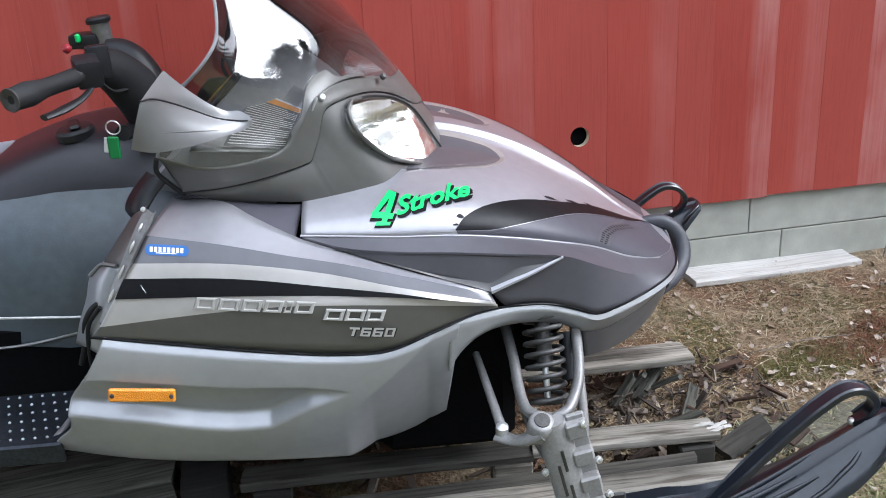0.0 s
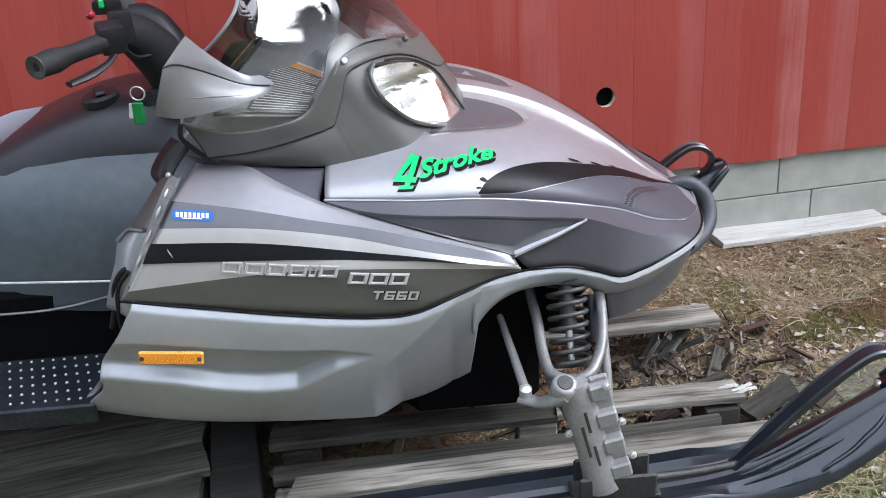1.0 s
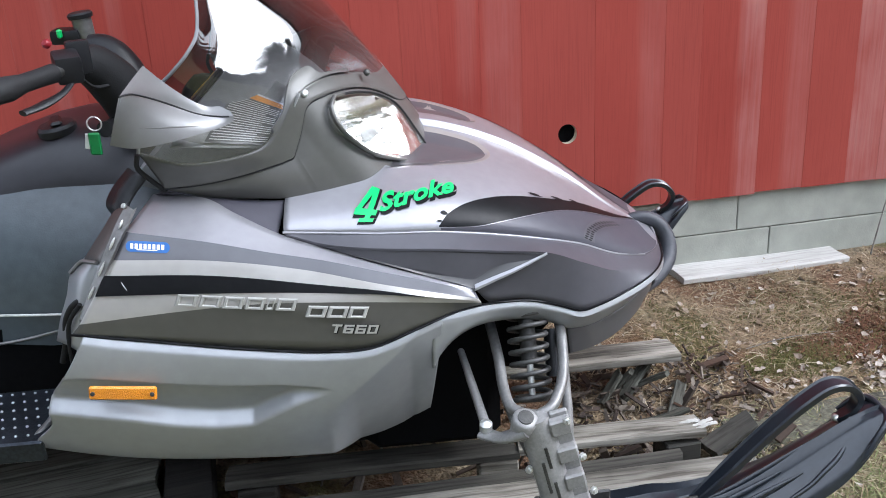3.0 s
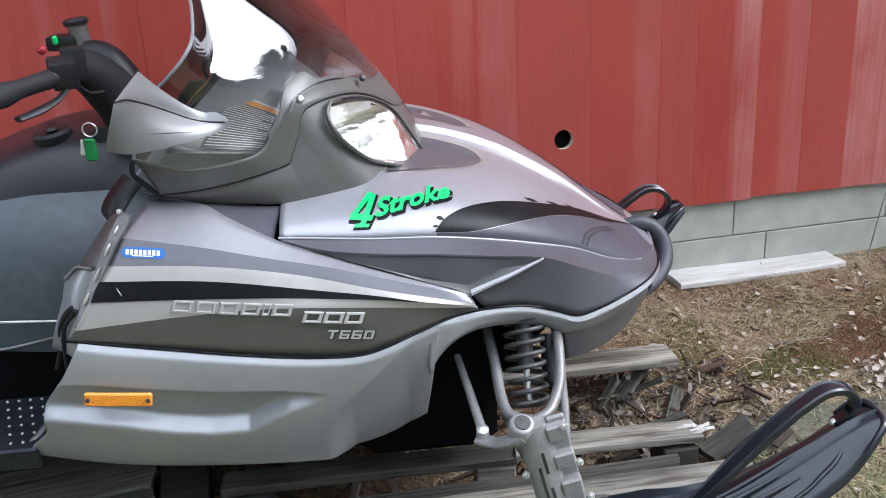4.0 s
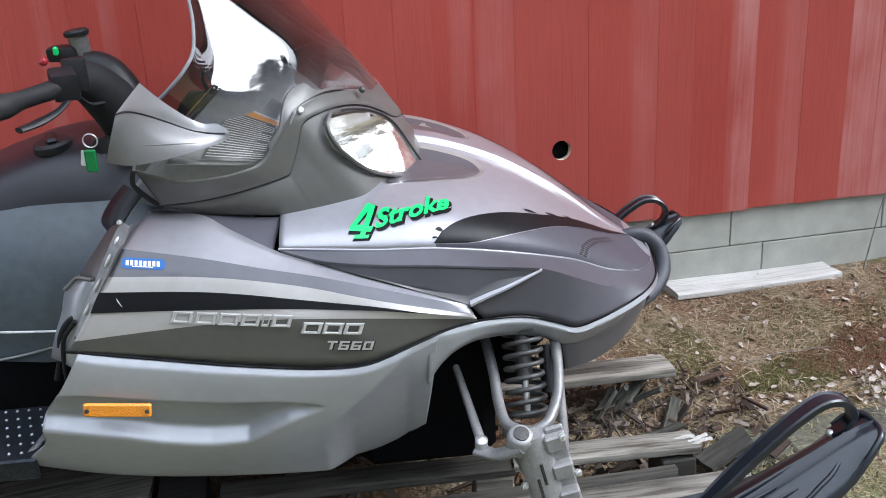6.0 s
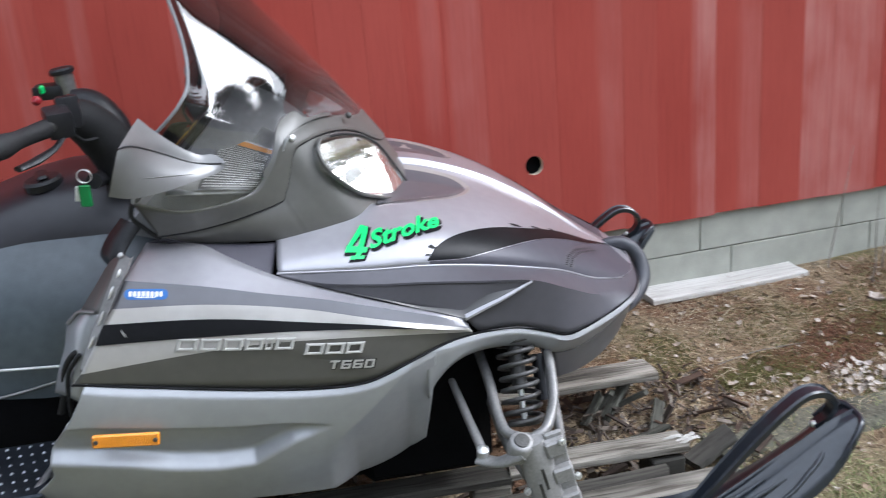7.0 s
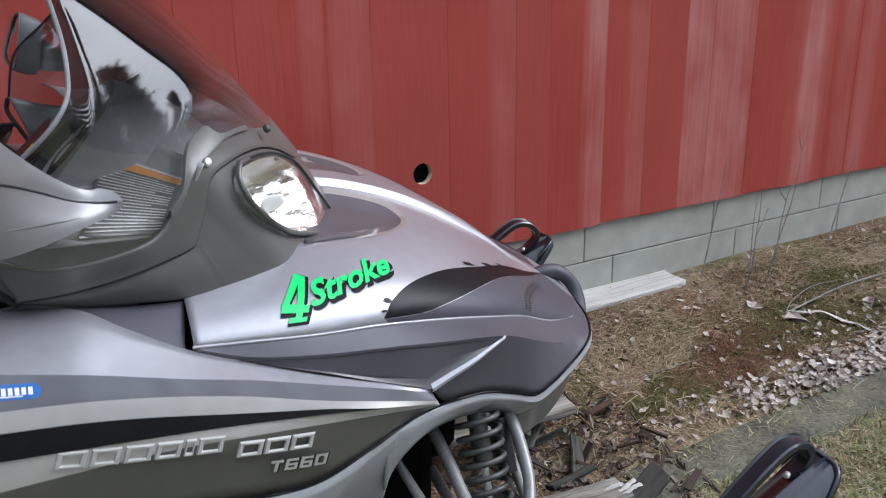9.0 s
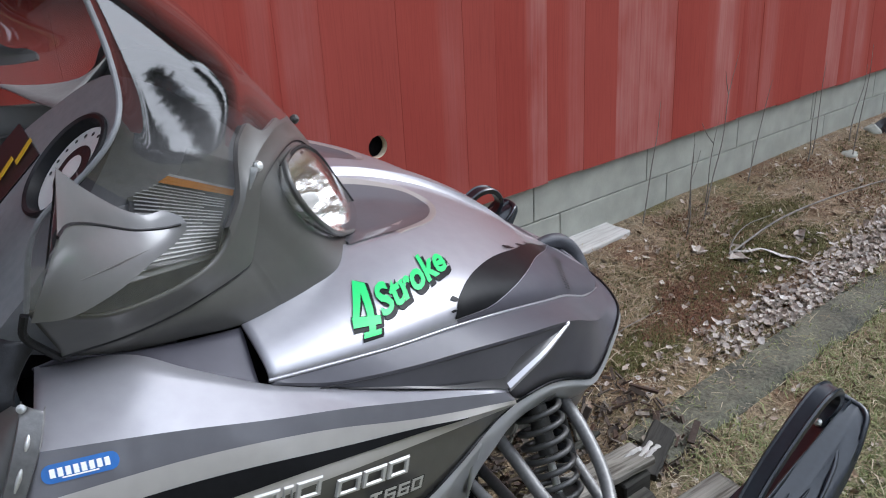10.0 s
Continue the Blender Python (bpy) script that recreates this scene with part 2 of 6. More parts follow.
def red_boards():
    """Faded red paint, worn to pale pink wood in upright streaks. The object's colour holds a board's wear: amount, middle and width."""
    m = bpy.data.materials.new("red_painted_boards")
    m.use_nodes = True
    nt = m.node_tree
    N, K = nt.nodes.new, nt.links.new
    b = nt.nodes["Principled BSDF"]
    co, info, sep, wear = N("ShaderNodeTexCoord"), N("ShaderNodeObjectInfo"), N("ShaderNodeSeparateXYZ"), N("ShaderNodeSeparateColor")
    K(co.outputs["Object"], sep.inputs[0])
    K(info.outputs["Color"], wear.inputs[0])

    def calc(op, x, y, z=None):
        n = N("ShaderNodeMath")
        n.operation = op
        for i, v in enumerate((x, y, z)):
            if v is None:
                continue
            if isinstance(v, (int, float)):
                n.inputs[i].default_value = v
            else:
                K(v, n.inputs[i])
        return n.outputs[0]

    shift = N("ShaderNodeVectorMath")
    shift.operation = "MULTIPLY_ADD"
    rnd = N("ShaderNodeCombineXYZ")
    for i in range(3):
        K(info.outputs["Random"], rnd.inputs[i])
    K(rnd.outputs[0], shift.inputs[0])
    shift.inputs[1].default_value = (37, 53, 71)
    K(co.outputs["Object"], shift.inputs[2])

    def streaks(scale, along, detail):
        mp, t = N("ShaderNodeMapping"), N("ShaderNodeTexNoise")
        mp.inputs["Scale"].default_value = (1, 1, along)
        t.inputs["Scale"].default_value, t.inputs["Detail"].default_value = scale, detail
        K(shift.outputs[0], mp.inputs[0])
        K(mp.outputs[0], t.inputs["Vector"])
        return t.outputs[0]

    broad, fine, grain, cloudy = streaks(22, .06, 4), streaks(90, .035, 5), streaks(220, .03, 4), streaks(5, .6, 5)
    off = calc("ABSOLUTE", calc("SUBTRACT", calc("SUBTRACT", sep.outputs["X"], calc("MULTIPLY_ADD", wear.outputs[1], .4, -.2)), calc("MULTIPLY_ADD", broad, .06, -.03)), 0)
    band = calc("SUBTRACT", 1.15, calc("DIVIDE", off, calc("MULTIPLY", wear.outputs[2], .2)))
    band = calc("MINIMUM", calc("MAXIMUM", calc("MULTIPLY", band, 1.7), 0), 1)
    uneven = calc("MULTIPLY_ADD", cloudy, 1.6, calc("MULTIPLY_ADD", fine, .8, -.70))
    pale = calc("MULTIPLY", calc("MULTIPLY", band, wear.outputs[0]), calc("MINIMUM", calc("MAXIMUM", uneven, .12), 1))
    stray = calc("MULTIPLY", calc("MAXIMUM", calc("SUBTRACT", calc("MULTIPLY_ADD", broad, .55, calc("MULTIPLY", fine, .5)), .69), 0), 2.2)
    pale = calc("MINIMUM", calc("ADD", pale, calc("MULTIPLY", stray, .8)), 1)

    def blend(x, y, f, how="MIX"):
        n = N("ShaderNodeMix")
        n.data_type, n.blend_type = "RGBA", how
        for v, k in ((x, "A"), (y, "B"), (f, "Factor")):
            if isinstance(v, tuple):
                n.inputs[k].default_value = (*v, 1)
            elif isinstance(v, float):
                n.inputs[k].default_value = v
            else:
                K(v, n.inputs[k])
        return n.outputs["Result"]

    red = blend((.262, .036, .026), (.352, .062, .045), cloudy)
    red = blend(red, (.40, .11, .088), calc("MULTIPLY", info.outputs["Random"], .2))
    col = blend(red, (.50, .255, .235), pale)
    low = N("ShaderNodeMapRange")
    low.inputs[1].default_value, low.inputs[2].default_value, low.inputs[3].default_value, low.inputs[4].default_value = .28, .5, .80, 1.0
    K(grain, low.inputs[0])
    g3 = N("ShaderNodeCombineXYZ")
    for i in range(3):
        K(low.outputs[0], g3.inputs[i])
    col = blend(col, g3.outputs[0], .6, "MULTIPLY")
    K(col, b.inputs["Base Color"])
    b.inputs["Roughness"].default_value = .85
    b.inputs["Specular IOR Level"].default_value = .2
    bp = N("ShaderNodeBump")
    bp.inputs["Strength"].default_value, bp.inputs["Distance"].default_value = .35, .0015
    K(fine, bp.inputs["Height"])
    K(bp.outputs[0], b.inputs["Normal"])
    return m


BOARDRED = red_boards()
PALLETWOOD = wood("weathered_pallet_wood", (.05, .044, .034), (.42, .39, .335), .5, .9, 0, bump=1.0, edge=(.42, .68), spread=.16, grain=1.0)
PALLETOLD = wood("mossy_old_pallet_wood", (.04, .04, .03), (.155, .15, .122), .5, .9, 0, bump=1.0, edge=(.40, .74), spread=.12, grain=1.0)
# Dark wood; under the sled it carries the shade in its colour.
PALLETDARK = wood("dark_wood", (.011, .010, .008), (.066, .061, .049), .5, .9, 0, bump=.9, edge=(.42, .72), grain=1.0)
PLANKGREY = wood("silvery_plank", (.36, .34, .31), (.60, .58, .55), .5, .9, 0)
BLOCK = mat("concrete_block", (.30, .305, .262), .9, 0, .10, 1.3, .22, 160, second=(.345, .345, .302))
MORTAR = mat("mortar", (.085, .085, .075), .95, 0, .2, 20, .6, 200)
KERB = mat("old_concrete", (.050, .048, .034), .92, 0, .4, 9, .9, 130, second=(.105, .10, .07))
TWIG = mat("twig_bark", (.13, .115, .10), .85, 0, .3, 20, .4, 200, second=(.22, .2, .18))
BIRCH = mat("pale_bark", (.27, .25, .225), .85, 0, .4, 14, .6, 60, second=(.5, .47, .43))
# Near-black: the shade inside the bays and behind the wall boards, as colour.
INSIDE = mat("inside_shade_black", (.004, .004, .0045), .9, 0, .2, 10, spec=.05)


# ---- mesh helpers ----
def part(name, data, material, parent=None, label="", smooth=40, solid=0.0, kind=""):
    """Links vertices and faces as one mesh object; material may be a list, with a slot for each face."""
    verts, faces = data[0], data[1]
    me = bpy.data.meshes.new(name)
    me.from_pydata([tuple(map(float, v)) for v in verts], [], [tuple(int(i) for i in f) for f in faces])
    for m in material if isinstance(material, list) else [material]:
        me.materials.append(m)
    if len(data) > 2:
        me.polygons.foreach_set("material_index", list(data[2]))
    bm = bmesh.new()
    bm.from_mesh(me)
    bmesh.ops.remove_doubles(bm, verts=bm.verts, dist=1e-5)
    bmesh.ops.recalc_face_normals(bm, faces=bm.faces)
    bm.to_mesh(me)
    bm.free()
    if smooth:
        me.polygons.foreach_set("use_smooth", [True] * len(me.polygons))
        me.set_sharp_from_angle(angle=radians(smooth))
    ob = new(name, me)
    if parent:
        ob.parent = parent
    if solid:
        s = ob.modifiers.new("thickness", "SOLIDIFY")
        s.thickness, s.offset = solid, -1
    return tagged(ob, label, kind=kind)


def thing(name, label, category, m=None, group="", kind=""):
    e = new(name)
    e.empty_display_size = 0.1
    if m is not None:
        e.matrix_world = m
    return tagged(e, label, category, group, kind)


def join(*datas):
    V, F = [], []
    for d in datas:
        o = len(V)
        V += list(d[0])
        F += [tuple(i + o for i in f) for f in d[1]]
    return V, F


def grid(P, close=False):
    n, m = P.shape[:2]
    F = []
    for i in range(n - 1):
        for j in range(m - 1 + close):
            k = (j + 1) % m
            F.append((i * m + j, i * m + k, (i + 1) * m + k, (i + 1) * m + j))
    return list(P.reshape(-1, 3)), F


def skin(curves, n=60, rows=4, slots=None, smooth_across=False):
    """A surface through several lines; rows: quads across each span; slots: a material for each span."""
    C = np.array([spline(c, n) for c in curves])
    if smooth_across:
        k = rows * (len(curves) - 1) + 1
        P = np.array([spline(C[:, i], k) for i in range(n)]).transpose(1, 0, 2)
    else:
        R = [C[0]]
        for a, b in zip(C[:-1], C[1:]):
            R += [a + (b - a) * (r + 1) / rows for r in range(rows)]
        P = np.array(R)
    V, F = grid(P)
    if slots:
        return V, F, [slots[i // rows] for i in range(len(P) - 1) for _ in range(n - 1)]
    return V, F


def tube(path, radius, n=10, samples=0, caps=True, flat=1.0):
    """A round bar along a path; radius: one number or one a path point."""
    p = spline(path, samples) if samples else np.array(path, float)
    r = np.interp(np.linspace(0, 1, len(p)), np.linspace(0, 1, len(np.atleast_1d(radius))), np.atleast_1d(radius)) if np.ndim(radius) else np.full(len(p), radius)
    t = np.gradient(p, axis=0)
    t /= np.linalg.norm(t, axis=1)[:, None]
    up = np.array((0, 0, 1.0)) if abs(t[0][2]) < .9 else np.array((1.0, 0, 0))
    rings = []
    for i in range(len(p)):
        x = np.cross(up, t[i])
        x /= np.linalg.norm(x)
        up = np.cross(t[i], x)
        a = np.linspace(0, 2 * math.pi, n, endpoint=False)
        rings.append(p[i] + r[i] * (np.cos(a)[:, None] * x + flat * np.sin(a)[:, None] * up))
    V, F = grid(np.array(rings), True)
    if caps:
        F += [tuple(range(n))[::-1], tuple(range(len(V) - n, len(V)))]
    return V, F


def box(c, s, bevel=0.0, m=None, segs=1):
    bm = bmesh.new()
    bmesh.ops.create_cube(bm, size=1)
    for v in bm.verts:
        v.co = Vector((v.co.x * s[0], v.co.y * s[1], v.co.z * s[2]))
    if bevel:
        bmesh.ops.bevel(bm, geom=list(bm.edges), offset=bevel, segments=segs, affect="EDGES", profile=0.6)
    if m is not None:
        bm.transform(m)
    bm.transform(Matrix.Translation(c))
    bm.verts.index_update()
    d = [tuple(v.co) for v in bm.verts], [tuple(v.index for v in f.verts) for f in bm.faces]
    bm.free()
    return d


def lathe(profile, at, axis, n=20):
    """A turned thing: radius and height pairs about an axis."""
    q = Vector(axis).to_track_quat("Z", "Y")
    P = np.array([[Vector(at) + q @ Vector((r * math.cos(a), r * math.sin(a), h)) for a in np.linspace(0, 2 * math.pi, n, endpoint=False)] for r, h in profile])
    V, F = grid(P, True)
    F += [tuple(range(n))[::-1], tuple(range(len(V) - n, len(V)))]
    return V, F


def mirrored(d):
    return ([(v[0], -v[1], v[2]) for v in d[0]], [tuple(f[::-1]) for f in d[1]], *d[2:])


def fan(outline, bulge=(0, 0, 0), rings=5):
    """A dished patch inside a closed outline."""
    o = np.array(outline, float)
    c = o.mean(0)
    b = np.array(bulge)
    R = [c + (o - c) * k + b * (1 - k * k) for k in np.linspace(1, .04, rings)]
    V, F = grid(np.array(R), True)
    F.append(tuple(range(len(V) - len(o), len(V))))
    return V, F


def ring(outer, inner):
    return grid(np.array([outer, inner]), True)


def letters(text, weight=0.0):
    """Flat filled outlines of a text in the built-in font, scaled to a unit box."""
    cu = bpy.data.curves.new("letters", "FONT")
    cu.body, cu.offset, cu.resolution_u = text, weight, 3
    ob = bpy.data.objects.new("letters", cu)
    scene.collection.objects.link(ob)
    me = ob.evaluated_get(bpy.context.evaluated_depsgraph_get()).to_mesh()
    bm = bmesh.new()
    bm.from_mesh(me)
    bmesh.ops.subdivide_edges(bm, edges=[e for e in bm.edges if e.calc_length() > .12], cuts=2)
    bmesh.ops.triangulate(bm, faces=bm.faces)
    bm.verts.index_update()
    V = np.array([v.co[:] for v in bm.verts])
    F = [tuple(v.index for v in f.verts) for f in bm.faces]
    bm.free()
    ob.to_mesh_clear()
    bpy.data.objects.remove(ob)
    return V, F


# ---- ground ----
def ground_z(x, y):
    z = np.interp(y, [-6, -1.5, -.4, .05, .25, .45, .7, .92, 1.2], [-.16, -.14, -.11, -.095, -.07, -.045, 0.0, .045, .05])
    z += .02 * np.interp(x, [1.5, 3.5], [0, 1])
    return z + .012 * noise.noise((x * 2.3, y * 2.3, 0)) + .006 * noise.noise((x * 9, y * 9, 3)) * (1 if y < .95 else .3)


def build_ground():
    xs = np.concatenate([[-400, -60, -15, -6, -3], np.arange(-2, 4.5, .04), [5, 6, 8, 12, 20, 60, 400]])
    ys = np.concatenate([[-400, -60, -15, -7, -4, -2.5], np.arange(-1.6, 1.12, .04), [1.4, 3, 9, 40, 400]])
    P = np.array([[(x, y, ground_z(x, y)) for y in ys] for x in xs])
    m = bpy.data.materials.new("ground_litter")
    m.use_nodes = True
    nt = m.node_tree
    N, K = nt.nodes.new, nt.links.new
    b = nt.nodes["Principled BSDF"]
    co = N("ShaderNodeTexCoord")

    def tex(scale, detail=6, kind="ShaderNodeTexNoise"):
        t = N(kind)
        t.inputs["Scale"].default_value = scale
        if kind == "ShaderNodeTexNoise":
            t.inputs["Detail"].default_value = detail
        K(co.outputs["Object"], t.inputs["Vector"])
        return t

    def ramp(src, stops):
        r = N("ShaderNodeValToRGB")
        while len(r.color_ramp.elements) < len(stops):
            r.color_ramp.elements.new(.5)
        for e, (p, c) in zip(r.color_ramp.elements, stops):
            e.position, e.color = p, (*c, 1)
        K(src, r.inputs[0])
        return r

    def mix(a, bb, f):
        x = N("ShaderNodeMix")
        x.data_type = "RGBA"
        K(a, x.inputs["A"]), K(bb, x.inputs["B"]), K(f, x.inputs["Factor"])
        return x.outputs["Result"]

    litter = ramp(tex(38, 8).outputs[0], [(.3, (.07, .05, .03)), (.5, (.20, .15, .09)), (.7, (.40, .32, .22))])
    needles = ramp(tex(150, 3).outputs[0], [(.35, (.08, .052, .03)), (.65, (.32, .235, .145))])
    base = mix(litter.outputs[0], needles.outputs[0], ramp(tex(12).outputs[0], [(.4, (0, 0, 0)), (.6, (1, 1, 1))]).outputs[0])
    moss = ramp(tex(70, 6).outputs[0], [(.3, (.035, .033, .009)), (.7, (.15, .13, .04))])
    rust = ramp(tex(60, 6).outputs[0], [(.3, (.075, .035, .018)), (.7, (.19, .095, .05))])
    base = mix(base, moss.outputs[0], ramp(tex(2.6, 4).outputs[0], [(.48, (0, 0, 0)), (.60, (.85, .85, .85))]).outputs[0])
    off = N("ShaderNodeMapping")
    off.inputs["Location"].default_value = (3.3, 7.1, 0)
    K(co.outputs["Object"], off.inputs[0])
    tr = N("ShaderNodeTexNoise")
    tr.inputs["Scale"].default_value, tr.inputs["Detail"].default_value = 3.2, 4
    K(off.outputs[0], tr.inputs["Vector"])
    base = mix(base, rust.outputs[0], ramp(tr.outputs[0], [(.51, (0, 0, 0)), (.62, (.8, .8, .8))]).outputs[0])
    turf = ramp(tex(45, 8).outputs[0], [(.3, (.06, .065, .028)), (.5, (.12, .125, .055)), (.72, (.24, .21, .12))])
    sep, edge = N("ShaderNodeSeparateXYZ"), N("ShaderNodeMapRange")
    K(co.outputs["Object"], sep.inputs[0])
    edge.inputs[1].default_value, edge.inputs[2].default_value, edge.inputs[3].default_value, edge.inputs[4].default_value = .12, -.15, 0, .92
    K(sep.outputs["Y"], edge.inputs[0])
    base = mix(base, turf.outputs[0], edge.outputs[0])
    K(base, b.inputs["Base Color"])
    b.inputs["Roughness"].default_value = .95
    bp = N("ShaderNodeBump")
    bp.inputs["Strength"].default_value, bp.inputs["Distance"].default_value = .9, .02
    K(tex(90, 8).outputs[0], bp.inputs["Height"])
    K(bp.outputs[0], b.inputs["Normal"])
    g = part("ground", grid(P), m, None, "leaf-strewn sloping ground with moss, needles and dry grass", 60, kind="structure")
    return tagged(g, category="ground")


build_ground()

# ---- the barn: block footing and board cladding ----
WALL_Y, EDGE_Z, WALL_TOP = 1.0, .30, 3.4
XL, XR = -4.2, 9.0
barn_wall = tagged(part("wall_north", box(((XL + XR) / 2, WALL_Y + .13, (EDGE_Z + WALL_TOP) / 2 + .03), (XR - XL, .2, WALL_TOP - EDGE_Z - .06)), INSIDE, None, "barn wall clad in faded red vertical boards on a block footing", 0, kind="structure"), category="wall")
footing = tagged(part("wall_footing", box(((XL + XR) / 2, WALL_Y + .145, .1), (XR - XL, .22, .6)), MORTAR, None, "grey concrete block footing under the barn wall", 0, kind="structure"), category="footing")
tagged(part("roof_eave", join(box(((XL + XR) / 2, WALL_Y - .1, WALL_TOP + .06), (XR - XL, .9, .05)), box(((XL + XR) / 2, WALL_Y - .55, WALL_TOP + .03), (XR - XL, .03, .16))), PALLETDARK, None, "dark wooden roof eave over the barn wall", 0, kind="structure"), category="roof")

# ---- snowmobile ----
def spline(pts, n):
    """n points along a smooth curve through pts, evenly by length."""
    p = np.array(pts, float)
    d = np.maximum(np.linalg.norm(np.diff(p, axis=0), axis=1), 1e-6) ** 0.5
    k = np.concatenate([[0], np.cumsum(d)])
    m = np.zeros_like(p)
    sl = np.diff(p, axis=0) / d[:, None]
    m[1:-1] = (sl[:-1] * d[1:, None] + sl[1:] * d[:-1, None]) / (d[1:] + d[:-1])[:, None]
    m[0], m[-1] = sl[0], sl[-1]
    out = []
    for i in range(len(d)):
        t = np.linspace(0, 1, 24, endpoint=i == len(d) - 1)[:, None]
        h = d[i]
        out.append((2 * t**3 - 3 * t**2 + 1) * p[i] + (t**3 - 2 * t**2 + t) * h * m[i] + (3 * t**2 - 2 * t**3) * p[i + 1] + (t**3 - t**2) * h * m[i + 1])
    q = np.concatenate(out)
    s = np.concatenate([[0], np.cumsum(np.linalg.norm(np.diff(q, axis=0), axis=1))])
    g = np.linspace(0, s[-1], n)
    return np.stack([np.interp(g, s, q[:, c]) for c in range(p.shape[1])], 1)


# Lines of the bodywork on its right-hand side, from tail to nose: ahead, left, up.
TOP = [(-.482, -.346, .777), (-.42, -.355, .773), (-.38, -.369, .768), (-.336, -.392, .748), (-.253, -.424, .712), (-.179, -.434, .684), (-.08, -.446, .648), (.082, -.451, .590)]
CREASE = [(-.508, -.464, .757), (-.375, -.473, .731), (-.273, -.476, .704), (-.178, -.475, .679), (-.081, -.470, .646), (.019, -.462, .61), (.084, -.453, .583)]
BAND = [(-.612, -.528, .602), (-.474, -.530, .576), (-.335, -.531, .549), (-.189, -.526, .525), (-.11, -.517, .520), (-.028, -.495, .537), (.048, -.464, .549), (.125, -.437, .546), (.192, -.419, .535), (.252, -.404, .510), (.297, -.399, .492)]
CHIN = [(.297, -.399, .492), (.345, -.372, .487), (.40, -.333, .485), (.45, -.296, .487), (.487, -.262, .490), (.528, -.19, .484), (.552, -.1, .478), (.56, 0, .475)]
HOOD = [(-.252, -.422, .717), (-.177, -.42, .709), (-.078, -.414, .697), (.026, -.40, .685), (.134, -.373, .659), (.254, -.33, .618), (.32, -.294, .587), (.404, -.252, .539), (.485, -.2, .505), (.54, -.12, .489), (.562, 0, .482)]
RIDGE = [(-.30, .772), (-.1, .785), (0, .784), (.08, .768), (.2, .722), (.34, .638), (.45, .553), (.53, .502), (.562, .482)]


def at_u(pts, u):
    q = spline(pts, 200)
    o = np.argsort(q[:, 0])
    return np.array([np.interp(u, q[o, 0], q[o, c]) for c in range(q.shape[1])])


def side(u, w, out=0.0):
    """A point of the side's face at u, w."""
    a, b = at_u(CREASE, u), at_u(BAND, u)
    t = (a[2] - w) / max(a[2] - b[2], .01)
    return np.array((u, a[1] + (b[1] - a[1]) * t - .012 * 4 * max(0, t * (1 - t)) - out, w))


def hood(u, s, out=0.0):
    """A point of the hood at u; s: 0 at its edge, 1 on the middle line."""
    e, c = at_u(HOOD, u), at_u(RIDGE, u)
    a = s * math.pi / 2
    k = min(1, max(0, (s - .945) / .020))
    spine = .012 * k * k * (3 - 2 * k) * min(1, max(0, (.52 - u) / .2))
    return np.array((u, e[1] * math.cos(a) - out * .5 * math.cos(a), e[2] + (c[1] - .004 - e[2]) * math.sin(a) + spine + out))


SLED = pose(0, .415, 0, 0, 0, -6.9) @ pose(0, 0, 0, 6.5)
sled = thing("snowmobile", "silver and grey touring snowmobile with black skis standing on old pallets", "snowmobile", SLED)


def both(name, data, material, label="", smooth=40, solid=0.0, parent=None):
    """The part on the right-hand side and its mirror image on the left."""
    a = part(name, data, material, parent or sled, label, smooth, solid)
    part(name, mirrored(data), material, parent or sled, label, smooth, solid)
    return a


# hood: sections from its edge over the middle line to the other edge
PAD = [(-.06, .93), (.03, .925), (.085, .905), (.136, .875), (.160, .81), (.155, .735), (.109, .64), (.034, .585), (-.06, .57)]


def inside_depth(u, s, loop):
    """How far u, s lies inside a closed line, about in metres; negative outside."""
    p = np.array((u, s * .22))
    q = np.array(loop) * (1, .22)
    best, inside = 9.0, False
    for a, b in zip(q, np.roll(q, -1, 0)):
        t = min(1, max(0, (p - a) @ (b - a) / max((b - a) @ (b - a), 1e-9)))
        best = min(best, np.linalg.norm(p - a - t * (b - a)))
        if (a[1] > p[1]) != (b[1] > p[1]) and p[0] < a[0] + (p[1] - a[1]) * (b[0] - a[0]) / (b[1] - a[1]):
            inside = not inside
    return best if inside else -best


PAD_LOOP = spline(PAD, 28)


def hood_sunk(u, s):
    p = hood(u, s)
    if -.06 < u < .17 and s > .5:
        d = inside_depth(u, s, PAD_LOOP)
        if d > 0:
            p[2] -= min(1, d / .019) * np.interp(u, [-.05, .05, .16], [.018, .016, .009])
    return p


def build_hood():
    us = np.concatenate([np.linspace(-.25, -.05, 18), np.linspace(-.045, .18, 80), np.linspace(.19, .45, 26), np.linspace(.46, .56, 24)])
    ss = np.concatenate([np.linspace(0, .52, 14), np.linspace(.535, 1, 50)])
    half = np.array([[hood_sunk(u, s) for s in ss] for u in us])
    far = half[:, ::-1][:, 1:] * (1, -1, 1)
    P = np.concatenate([half, far], 1)
    return part("hood", grid(P), SILVER, sled, "metallic silver-mauve hood", 28, .004)


hood_ob = build_hood()


